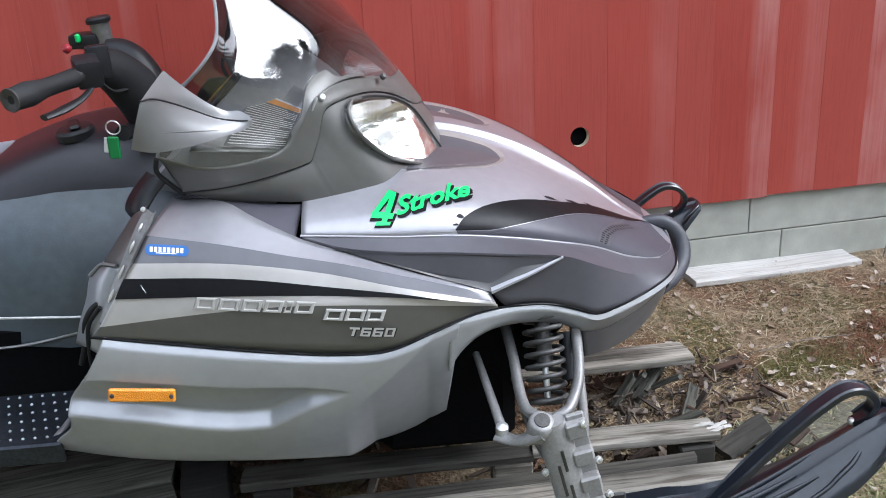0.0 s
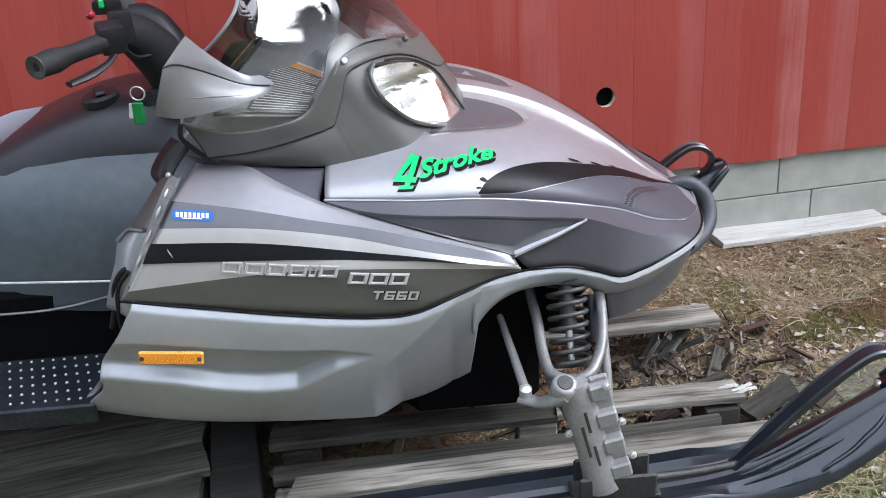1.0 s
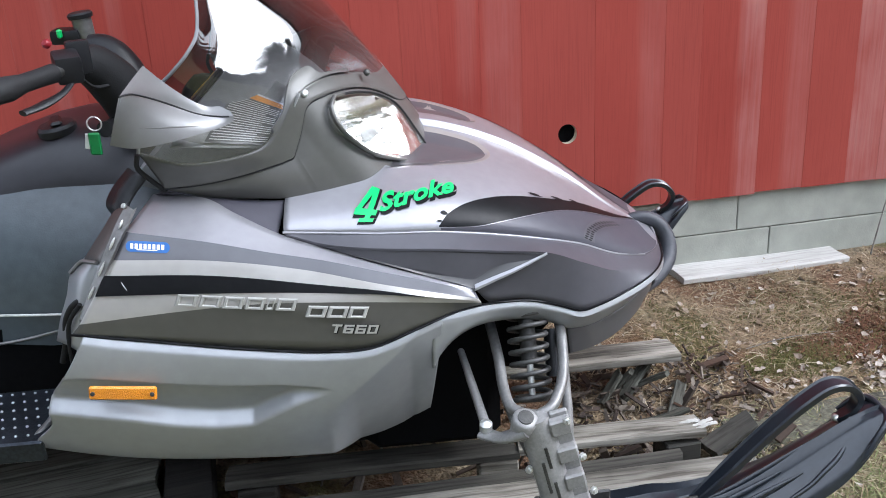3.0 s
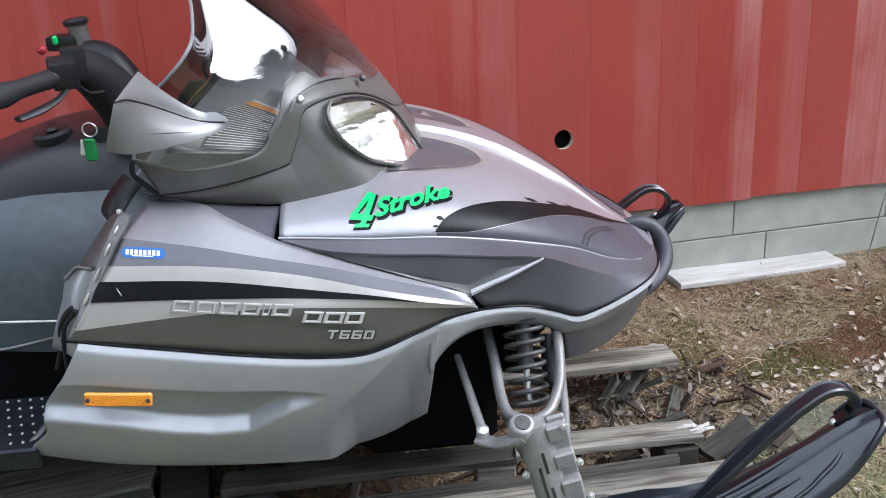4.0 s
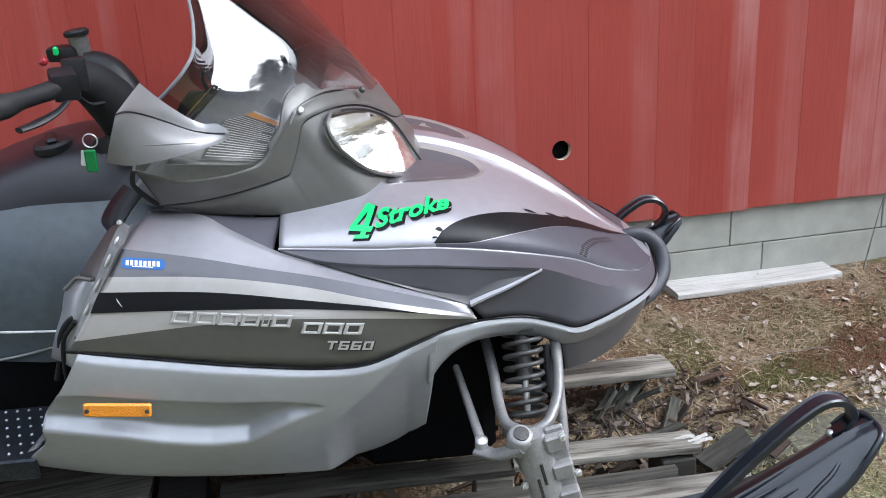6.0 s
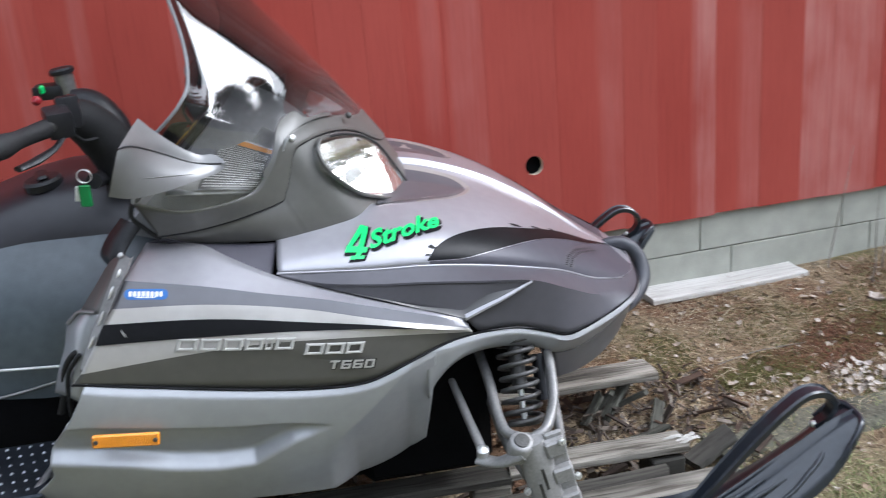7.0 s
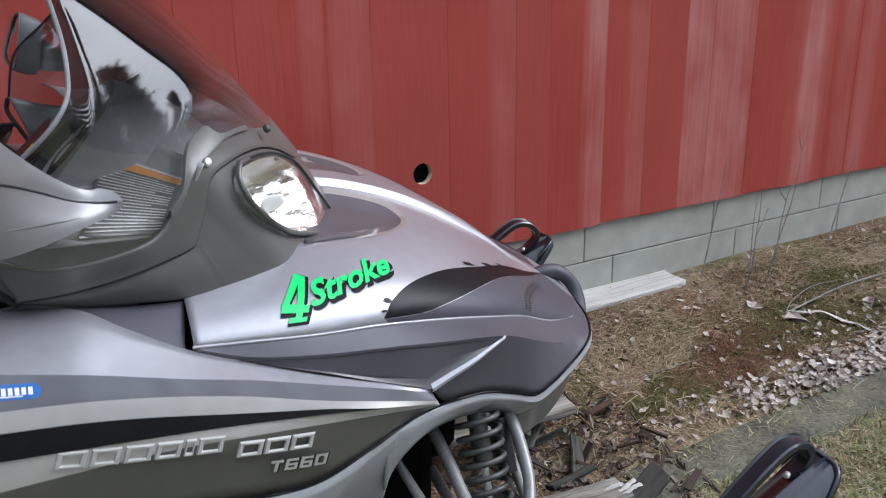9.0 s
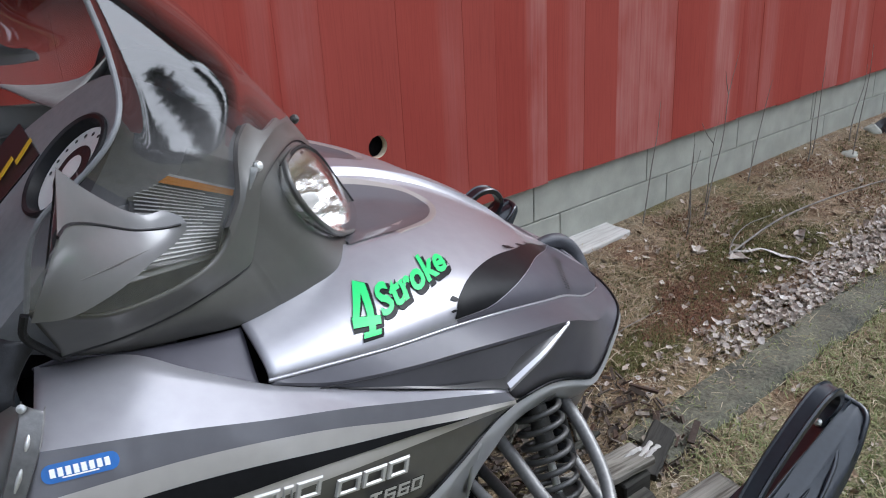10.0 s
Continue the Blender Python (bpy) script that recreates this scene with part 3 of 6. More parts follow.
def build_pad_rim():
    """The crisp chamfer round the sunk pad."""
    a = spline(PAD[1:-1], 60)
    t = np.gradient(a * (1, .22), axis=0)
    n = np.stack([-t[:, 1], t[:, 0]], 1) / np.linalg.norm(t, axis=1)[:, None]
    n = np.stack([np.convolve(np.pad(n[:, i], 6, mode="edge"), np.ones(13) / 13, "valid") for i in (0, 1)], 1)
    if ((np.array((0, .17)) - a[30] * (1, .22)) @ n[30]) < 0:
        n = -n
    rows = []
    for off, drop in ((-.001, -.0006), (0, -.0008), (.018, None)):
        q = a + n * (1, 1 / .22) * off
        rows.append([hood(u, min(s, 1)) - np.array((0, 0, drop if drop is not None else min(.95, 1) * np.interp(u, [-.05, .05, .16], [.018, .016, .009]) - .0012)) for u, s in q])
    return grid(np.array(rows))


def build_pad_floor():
    """A thin darker sheet that puts shade on the pad's floor."""
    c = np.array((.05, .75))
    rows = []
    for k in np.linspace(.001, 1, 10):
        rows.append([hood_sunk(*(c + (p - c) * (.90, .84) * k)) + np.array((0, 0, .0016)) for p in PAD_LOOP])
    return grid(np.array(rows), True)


# The pad's shade and its rim's sky sheen are put into two paints.
both("pad_panel", build_pad_floor(), BANDGREY, "thin darker mauve-grey sheet for the shade in the sunk pad", 40, parent=hood_ob)
both("pad_chamfer", build_pad_rim(), CHAMPAGNE, "chamfer round the sunk pad, in lighter paint for its sheen", 12, parent=hood_ob)


def hood_patch(upper, lower, out, n=30, m=6):
    """A thin sheet on the hood between two lines given as u, s."""
    a, b = spline(upper, n), spline(lower, n)
    return grid(np.array([[hood(*(p + (q - p) * k / m), out) for k in range(m + 1)] for p, q in zip(a, b)]))


SWOOSH = [(.027, .06), (.048, .2), (.09, .31), (.156, .40), (.264, .50), (.366, .64), (.447, .79), (.525, .95)]
SWOOSH_LOW = [(.028, .05), (.088, .07), (.149, .16), (.21, .27), (.278, .40), (.339, .50), (.426, .68), (.52, .93)]
both("hood_graphic", hood_patch(SWOOSH, SWOOSH_LOW, .0012), BLACKDECAL, "black swoosh decal with torn edges", 60, parent=hood_ob)
both("hood_graphic", hood_patch([(.03, .045), (.09, .065), (.149, .155), (.21, .265), (.278, .395), (.339, .495), (.426, .675), (.52, .925)], [(.031, .01), (.12, .01), (.2, .01), (.27, .01), (.32, .01), (.38, .01), (.45, .01), (.548, .04)], .0008), SLATE, "glossy mauve-grey graphic", 60, parent=hood_ob)
# torn flakes along the decal's upper edge
rng = random.Random(4)
for u0, s0, du, ds in ((.030, .12, .012, .03), (.040, .20, .016, .04), (.235, .495, .04, .025), (.29, .535, .04, .03), (.335, .59, .03, .03)):
    pts = []
    for k in range(12):
        a = k * math.pi / 6
        r = rng.uniform(.55, 1.1)
        pts.append(hood(u0 + du * r * math.cos(a) * .5, s0 + ds * r * math.sin(a) * .5, .0016))
    part("decal_flake", fan(pts, rings=3), BLACKDECAL, hood_ob, "", 0)
# honeycomb arc: small dark cells
cells = []
for i in range(15):
    k = i / 14
    for j in range(2):
        u, s = np.interp(k, [0, .3, .6, 1], [.333, .345, .375, .43]) + .010 * j, np.interp(k, [0, .3, .6, 1], [.12, .28, .43, .60]) - .012 * j
        c = [hood(u + .0045 * math.cos(a), s + .013 * math.sin(a), .002) for a in np.linspace(0, 2 * math.pi, 6, endpoint=False)]
        cells.append((c, [tuple(range(6))]))
both("honeycomb_print", join(*cells), BLACKDECAL, "dark honeycomb printed arc", 0, parent=hood_ob)
both("honeycomb_band", hood_patch([(.326, .10), (.337, .28), (.366, .44), (.42, .63)], [(.353, .08), (.362, .26), (.39, .40), (.445, .58)], .0014, 20, 3), MAUVE, "", 60, parent=hood_ob)
# lettering on the hood
def on_hood(x, y, o, ax, ay, out):
    return hood(o[0] + x * ax[0] + y * ay[0], o[1] + x * ax[1] + y * ay[1] * (1 - .2 * x), out)


def numeral(grow, out, dx=0.0, dy=0.0):
    """A slab-footed 4 of four bars."""
    bars = [[(.58, 0), (.84, 0), (.84, 1), (.58, 1)], [(.36, 0), (1.06, 0), (1.06, .13), (.36, .13)], [(0, .24), (1.06, .24), (1.06, .42), (0, .42)], [(0, .36), (.24, .36), (.72, 1), (.46, 1)]]
    ds = []
    for i, b in enumerate(bars):
        c = np.mean(b, axis=0)
        g = [(x + math.copysign(grow, x - c[0]) + dx, y + math.copysign(grow * .75, y - c[1]) + dy) for x, y in b]
        P = np.array([[on_hood(*(np.array(g[0]) * (1 - s) * (1 - t) + np.array(g[1]) * s * (1 - t) + np.array(g[2]) * s * t + np.array(g[3]) * (1 - s) * t), (-.132, .125), (.037, .0), (.026, .34), out + .00012 * i) for s in (0, .5, 1)] for t in np.linspace(0, 1, 6)])
        ds.append(grid(P))
    return join(*ds)


part("lettering_shadow", numeral(.065, .0012, .06, -.03), BLACKDECAL, hood_ob, "", 0)
part("lettering", numeral(0, .0026), GREEN, hood_ob, "bright green lettering with a black edge", 0)
o, ax, ay = (-.080, .215), (.142, .158), (.010, .165)
lo, hi = letters("Stroke", .03)[0].min(0), letters("Stroke", .03)[0].max(0)
for w, out, m, nm, dx in ((.062, .0014, BLACKDECAL, "lettering_shadow", .0035), (.03, .0026, GREEN, "lettering", 0)):
    V, F = letters("Stroke", w)
    k = (V - lo) / np.maximum(hi - lo, 1e-6)
    P = [hood(o[0] + x * ax[0] + y * ay[0] + dx, o[1] + x * ax[1] + y * ay[1] * (1 - .2 * x) - dx * 5, out) for x, y, _ in k]
    part(nm, (P, F), m, hood_ob, "bright green lettering with a black edge" if dx == 0 else "", 0)

# flank: bevel, face with paint bands
UPPER = [(-.53, .717), (-.367, .702), (-.217, .671), (-.083, .628), (.09, .572)]
MIDDLE = [(-.555, .68), (-.37, .666), (-.22, .6435), (-.09, .6172), (.0, .594), (.091, .5675)]
LOWER = [(-.595, .62), (-.421, .627), (-.297, .626), (-.183, .615), (.094, .563)]
onside = lambda rows, out=0: [tuple(side(u, w, out)) for u, w in rows]
BAND_SIDE = [p for p in BAND if p[0] < .06] + [(.098, -.4455, .549)]
flank = skin([TOP, CREASE, onside(UPPER), onside(MIDDLE), onside(LOWER), BAND_SIDE], 70, 4, [0, 4, 1, 1, 3])
side_panel = both("side_panel", flank, [SILVER, CHAMPAGNE, BLACKDECAL, TAUPE, BANDGREY], "silver, champagne and taupe side panel with a black stripe", 24, .004)
# black stripe, tapering to a point, with a scratch
ua = np.linspace(0, 1, 60) ** .9
st_t, st_b = [(-.5465, .6955), (-.369, .680), (-.219, .651), (-.09, .6205), (-.005, .5958)], [(-.5635, .6645), (-.371, .652), (-.22, .636), (-.09, .614), (-.005, .5950)]
def on_line(rows, k):
    r = np.array(rows)
    u = r[0, 0] + (r[-1, 0] - r[0, 0]) * k
    return u, at_u(rows, u)[1]


stripe = grid(np.array([[side(*on_line(st_t, k), .0012), side(*((np.array(on_line(st_t, k)) + on_line(st_b, k)) / 2), .0012), side(*on_line(st_b, k), .0012)] for k in ua]))
stripe_ob = part("black_stripe", stripe, BLACKDECAL, side_panel, "black stripe tapering forward", 60)
part("black_stripe", mirrored(stripe), BLACKDECAL, side_panel, "black stripe tapering forward", 60)
part("scratch", tube([side(-.519, .684, .0014), side(-.516, .678, .0014), side(-.511, .670, .0014)], [.0002, .0007, .0002], 5), WHITE, stripe_ob, "pale scratch", 60)
# raised emblem: slanted plain blocks in place of the maker's letters
def emblem(u0, w0, u1, w1, h, out=.003):
    q = np.array([(u0, w0), (u1, w1), (u1 + .008, w1 + h), (u0 + .008, w0 + h)])
    c = q.mean(0)
    rows = [[side(u, w, o) for u, w in c + (q - c) * k] for k, o in ((1, 0), (.9, out), (.66, out), (.56, .0004))]
    return grid(np.array(rows), True)


for lo, hi, n, h in (((-.438, .638), (-.235, .608), 6, .019), ((-.222, .596), (-.116, .579), 3, .018)):
    widths = np.array((1.1, 1.1, 1.05, 1.0, .45, 1.05) if n == 6 else (1.05, 1.05, 1.0))
    stops = np.concatenate([[0], np.cumsum(widths)]) / widths.sum()
    for i in range(n):
        p, q = (np.array(lo) + (np.array(hi) - lo) * k for k in (stops[i] + .006, stops[i + 1] - .012))
        part("raised_emblem", emblem(*p, *q, h), EMBLEM, side_panel, "", 0)
GLYPHS = {"T": [(0, .76, 1, 1), (.36, 0, .64, .78)], "6": [(0, 0, .26, 1), (.2, .78, 1, 1), (.2, .40, 1, .60), (.2, 0, 1, .22), (.74, .2, 1, .42)], "0": [(0, 0, .26, 1), (.74, 0, 1, 1), (.2, .78, .8, 1), (.2, 0, .8, .22)]}


def model_mark(i, ch, grow, out, dx):
    """One squared character of T660, leaning forward along the side panel."""
    ds = []
    for n_, (xa, ya, xb, yb) in enumerate(GLYPHS[ch]):
        q_ = []
        for y_ in np.linspace(ya - grow, yb + grow, 3):
            row = []
            for x_ in np.linspace(xa - grow, xb + grow, 3):
                k = (i + .06 + x_ * .82) / 4
                row.append(side(-.182 + k * .084 + y_ * .006 + dx, .563 - k * .0145 + y_ * .0150 - dx, out + .00006 * n_))
            q_.append(row)
        ds.append(grid(np.array(q_)))
    return join(*ds)


for i, ch in enumerate("T660"):
    part("model_mark_shadow", model_mark(i, ch, .05, .001, .0012), BLACKDECAL, side_panel, "", 0)
    part("model_mark", model_mark(i, ch, 0, .0022, 0), EMBLEM, side_panel, "raised silver character", 0)
# blue dealer sticker with unreadable white bars
q = [(-.508, .729), (-.436, .720), (-.435, .736), (-.507, .745)]
def sticker(rows, out, n=3):
    r = np.array(rows)
    return grid(np.array([[side(*(r[0] * (1 - x) * (1 - y) + r[1] * x * (1 - y) + r[2] * x * y + r[3] * (1 - x) * y), out) for x in np.linspace(0, 1, 8)] for y in np.linspace(0, 1, n)]))


def pill(rows, out, grow=0.0):
    """A patch with round ends on the side panel."""
    r = np.array(rows)
    e, h = (r[1] - r[0]), (r[3] - r[0])
    c, l, k = r.mean(0), np.linalg.norm(e), np.linalg.norm(h) / 2 + grow
    e = e / l
    n = np.array((-e[1], e[0]))
    pts = [c + e * (l / 2 - k) + k * (math.cos(a) * e + math.sin(a) * n) for a in np.linspace(-math.pi / 2, math.pi / 2, 9)] + [c - e * (l / 2 - k) - k * (math.cos(a) * e + math.sin(a) * n) for a in np.linspace(-math.pi / 2, math.pi / 2, 9)]
    return fan([side(*p_, out) for p_ in pts], rings=3)


st = part("dealer_sticker", pill(q, .0012), BLUE, side_panel, "blue dealer sticker with white bars", 60)
for i in range(8):
    a, b = .10 + .8 * (i + .10) / 8, .10 + .8 * (i + .78) / 8
    low, high = (np.array((-.508, .729)), np.array((-.436, .720)))
    p, q_ = low + (high - low) * a, low + (high - low) * b
    part("sticker_bar", sticker([p + (0, .005), q_ + (0, .005), q_ + (.0005, .0125), p + (.0005, .0125)], .002), WHITE, st, "", 60)
part("sticker_bar", sticker([(-.49, .7298), (-.456, .7255), (-.456, .7268), (-.49, .7312)], .002), WHITE, st, "", 60)

# nose flank between the hood's edge and the silver band
T1 = [(-.245, -.4265, .713), (-.179, -.434, .692), (-.078, -.440, .678), (.023, -.439, .668), (.127, -.427, .65), (.228, -.41, .629), (.31, -.375, .583), (.39, -.315, .53), (.45, -.266, .508), (.51, -.193, .492), (.548, -.1, .483), (.561, 0, .480)]
NB = [(-.25, -.426, .711), (-.179, -.434, .684), (-.08, -.446, .648), (.03, -.447, .611), (.086, -.446, .582), (.112, -.440, .551), (.15, -.429, .543), (.192, -.419, .535), (.252, -.404, .510), (.297, -.399, .492)] + CHIN[1:]
nose = both("nose_panel", skin([HOOD, T1, NB], 110, 6), MAUVE, "glossy mauve-grey nose panel", 30, .004)
# sunk dark triangle and its bright rim
tri_top = [(-.2, -.4345, .690), (-.078, -.441, .675), (.023, -.440, .665), (.127, -.428, .647), (.226, -.412, .628)]
tri_low = [(-.17, -.437, .681), (-.08, -.447, .652), (.0, -.450, .621), (.05, -.452, .603), (.084, -.452, .589)]
tri_front = [(.084, -.452, .589), (.12, -.445, .600), (.16, -.436, .6105), (.226, -.412, .628)]
A = spline(tri_top, 60)
B = np.concatenate([spline(tri_low, 40), spline(tri_front, 21)[1:]])
P = np.array([A + (B - A) * k / 8 + np.array((0, .009, 0)) * math.sin(math.pi * k / 8) ** .5 * (1 if 0 < k < 8 else 0) - np.array((0, .0015, 0)) for k in range(9)])
both("nose_inset", grid(P), INSETDARK, "dark taupe triangular inset", 40, parent=nose)
rim = [np.array(p) for p in spline(tri_front, 24)]
w = np.linspace(1, .2, 24)
def vrim(p, k, w):
    base = [(0, .001, -.006), (0, -.005, -.003), (0, -.004, .002), (0, .004, .006)]
    return [p + np.array(b) * (w * .7 + .3) for b in base]
both("vee_rim", grid(np.array([vrim(p, i, w[i]) for i, p in enumerate(rim)])), SILVER, "bright silver rim", 30, parent=nose)

# belly pan: silver band over a recess that holds the side reflector
BELLY_LOW = [(-.746, -.482, .353), (-.618, -.494, .327), (-.497, -.498, .308), (-.294, -.493, .286), (-.167, -.481, .274), (-.10, -.470, .273), (-.045, -.458, .286), (-.008, -.446, .318)]
def build_belly():
    n, m = 150, 84
    a = spline([p for p in BAND if p[0] < .03] + [(.022, -.474, .546)], n)
    b = spline(BELLY_LOW, n)
    top_c = [(-.75, .535), (-.602, .526), (-.484, .505), (-.37, .486), (-.27, .474), (-.21, .459), (-.178, .446)]
    low_c = [(-.75, .455), (-.664, .447), (-.545, .424), (-.47, .402), (-.40, .388), (-.335, .386), (-.26, .422), (-.178, .445)]
    P = np.zeros((m, n, 3))
    for i in range(m):
        t = i / (m - 1)
        lip = .006 * min(1, t / .05)
        for j in range(n):
            p = a[j] + (b[j] - a[j]) * t
            fade = 1 - j / (n - 1)
            p[1] -= lip + .030 * math.sin(math.pi * min(1, t * 1.0)) ** .8 * (.10 + .90 * fade ** .7)
            tail = math.exp(-((p[0] + .70) / .10) ** 2) * max(0, .5 - t) * .09
            p[0] += tail + .022 * math.exp(-((t - .72) / .14) ** 2) * max(0, 1 - j / 22)
            u, w = p[0], p[2]
            if u < -.17:
                ct, cl = np.interp(u, *zip(*top_c)), np.interp(u, *zip(*low_c))
                d = min((ct - w) / .009, (w - cl) / .036, 1.0)
                if d > 0:
                    k = (w - cl) / max(ct - cl, .005)
                    d = d * d * (3 - 2 * d)
                    p[1] += .034 * d * min(1, (-.17 - u) / .06) * (1.15 - .95 * k)
            if u > -.20:
                fold = (.60 * (u + .004) - (w - .551) * .75) * min(1, (u + .20) / .05)
                p[1] += .32 * max(0, fold) * max(0, min(1, (.018 - u) / .06))
            P[i, j] = p
    return grid(P)


both("belly_pan", build_belly(), SILVER2, "satin silver-grey belly pan", 60, .004)
arch = skin([[(.0, -.480, .541), (.02, -.474, .5475)] + [p for p in BAND if p[0] > .04] + CHIN[1:],
             [(.0, -.4835, .534), (.02, -.478, .5405)] + [(p[0], p[1] - .006, p[2] - .010) for p in BAND if p[0] > .04] + [(p[0] + .003, p[1] - .005, p[2] - .010) for p in CHIN[1:]],
             [(.0, -.4815, .47), (.02, -.475, .486), (.047, -.470, .506), (.091, -.452, .517), (.161, -.424, .508), (.233, -.400, .481), (.285, -.388, .455), (.33, -.365, .445), (.40, -.322, .452), (.45, -.285, .460), (.49, -.25, .466), (.53, -.17, .463), (.552, -.08, .46), (.56, 0, .458)],
             [(.0, -.478, .44), (.014, -.469, .463), (.047, -.460, .493), (.091, -.443, .505), (.161, -.416, .496), (.233, -.39, .469), (.276, -.377, .443), (.33, -.35, .43), (.40, -.31, .437), (.45, -.272, .447), (.49, -.235, .455), (.52, -.165, .453), (.54, -.08, .45), (.55, 0, .448)]], 100, 4)
both("arch_band", arch, SILVER2, "silver lip over the front suspension", 62, .004)
chin = skin([[(.276, -.377, .446), (.33, -.35, .432), (.40, -.31, .438), (.45, -.272, .448), (.49, -.235, .456), (.52, -.165, .454), (.54, -.08, .45), (.55, 0, .448)],
             [(.285, -.36, .40), (.34, -.335, .395), (.40, -.297, .40), (.46, -.255, .415), (.495, -.22, .425), (.52, -.16, .43), (.535, -.08, .43), (.545, 0, .43)],
             [(.292, -.344, .361), (.345, -.32, .357), (.40, -.292, .366), (.445, -.26, .383), (.48, -.225, .40), (.505, -.16, .41), (.52, -.08, .412), (.53, 0, .412)],
             [(.292, -.1, .34), (.345, -.1, .345), (.40, -.1, .355), (.44, -.1, .37), (.465, -.1, .385), (.48, -.08, .40), (.5, -.05, .405), (.52, 0, .41)]], 60, 4)
both("chin", chin, BANDGREY, "grey chin under the nose", 32, .004)
both("chin_wall", grid(np.array([[(.279, -.374, .447), (.292, -.344, .361)], [(.279, -.15, .46), (.292, -.15, .36)]])), BLACKPLASTIC, "", 0, .004)
both("panel_gap", tube([(p[0], p[1] - .001, p[2] + .0015) for p in BAND_SIDE + [q for q in BAND if q[0] > .11] + CHIN[1:]], .0022, 6, 120), BLACKDECAL, "dark gap between the panels", 60)
both("hood_edge", tube([(p[0], p[1] - .001, p[2] - .001) for p in HOOD[:-2]], .0024, 8, 100), SILVER, "bright rolled hood edge", 60)
both("filler_panel", skin([[(-.456, -.357, .784), (-.40, -.352, .768), (-.36, -.350, .760), (-.319, -.345, .752), (-.25, -.339, .744)], [(-.485, -.346, .773), (-.42, -.356, .768), (-.38, -.369, .762), (-.336, -.392, .742), (-.262, -.421, .708)]], 40, 6), SLATE, "grey filler panel under the cowl", 40, .003)
# side reflector
rf = part("side_reflector", box((0, 0, 0), (.112, .008, .025), .003), AMBER, sled, "long amber side reflector", 30)
rf.matrix_local = pose(-.538, -.562, .501, -8, 7.0, 1.0)
for dx in (-.049, .049):
    part("screw", lathe([(.0005, 0), (.004, 0), (.004, .002), (.001, .003)], (dx, -.0035, 0), (0, -1, 0), 10), DARKSTEEL, rf, "", 30)
both("rear_flange", grid(np.array([[(-.615, -.530, .545), (-.60, -.528, .53)], [(-.655, -.528, .50), (-.61, -.528, .502)]])), SILVER2, "", 0, .003)

# ---- snowmobile: cowl, windshield, lights ----
K2 = [(-.48, -.395, .87), (-.413, -.4, .847), (-.362, -.39, .843), (-.305, -.372, .847), (-.277, -.357, .854), (-.266, -.352, .861), (-.254, -.346, .874), (-.235, -.335, .899), (-.221, -.325, .923), (-.201, -.3, .939), (-.161, -.25, .948), (-.11, -.17, .934), (-.065, -.085, .91), (-.048, 0, .902)]
K1 = [(-.458, -.365, .797), (-.395, -.366, .800), (-.335, -.361, .807), (-.281, -.347, .815), (-.238, -.331, .8225), (-.2285, -.3265, .826), (-.2235, -.323, .837), (-.211, -.314, .868), (-.197, -.302, .91), (-.163, -.262, .92), (-.111, -.19, .912), (-.067, -.12, .885), (-.023, -.06, .847), (-.005, 0, .835)]
K0 = [(-.456, -.359, .788), (-.383, -.352, .766), (-.319, -.346, .756), (-.25, -.341, .748), (-.205, -.331, .748), (-.195, -.328, .748), (-.182, -.325, .7485), (-.14, -.312, .75), (-.09, -.29, .752), (-.045, -.235, .748), (-.005, -.17, .736), (.028, -.12, .732), (.05, -.08, .735), (.055, 0, .738)]
N = 150


def matched(a, n=N):
    """Points along a line, evenly between its own knots, so that lines with as many knots keep step."""
    out = []
    k = np.linspace(0, len(a) - 1, n)
    q = spline(a, 600)
    s = [np.argmin(np.linalg.norm(q - p, axis=1)) for p in np.array(a)]
    j = np.interp(k, range(len(a)), s)
    return np.stack([np.interp(j, range(600), q[:, c]) for c in range(3)], 1)


HL = np.array([(-.151, -.26, .909), (-.112, -.197, .897), (-.069, -.137, .873), (-.035, -.105, .842), (-.002, -.099, .789), (.025, -.107, .738), (-.002, -.161, .739), (-.044, -.214, .763), (-.088, -.264, .795), (-.127, -.291, .837), (-.149, -.298, .869), (-.158, -.287, .895)])
n_out = np.array((.80, -.40, .45))
loop = np.concatenate([spline(np.concatenate([HL, HL[:1]]), 49)[:-1]]) + n_out * .009
mid = loop.mean(0)


def without_lamp(d):
    """The cowl with the headlight's opening cut out."""
    e1 = np.cross(n_out, (0, 0, 1.0))
    e1 /= np.linalg.norm(e1)
    e2 = np.cross(n_out, e1)
    q = np.stack([(loop - mid) @ e1, (loop - mid) @ e2], 1) * .95
    V, F = np.array(d[0]), []
    for f in d[1]:
        p = V[list(f)].mean(0) - mid
        x, y, n = p @ e1, p @ e2, False
        for a, b in zip(q, np.roll(q, -1, 0)):
            if (a[1] > y) != (b[1] > y) and x < a[0] + (y - a[1]) * (b[0] - a[0]) / (b[1] - a[1]):
                n = not n
        if not (n and abs(p @ n_out) < .08):
            F.append(f)
    return d[0], F


m0, m1, m2 = matched(K0), matched(K1), matched(K2)
rows = [m0 + (m1 - m0) * t + np.array((.0, -.005, .002)) * math.sin(math.pi * t) * np.interp(np.arange(N), [0, 66, 100, N], [1, 1, .3, 0])[:, None] for t in np.linspace(0, 1, 26)]
cowl = both("cowl", without_lamp(grid(np.array(rows))), COWLGREY, "dark grey-brown plastic cowl round the headlights", 30, .004)
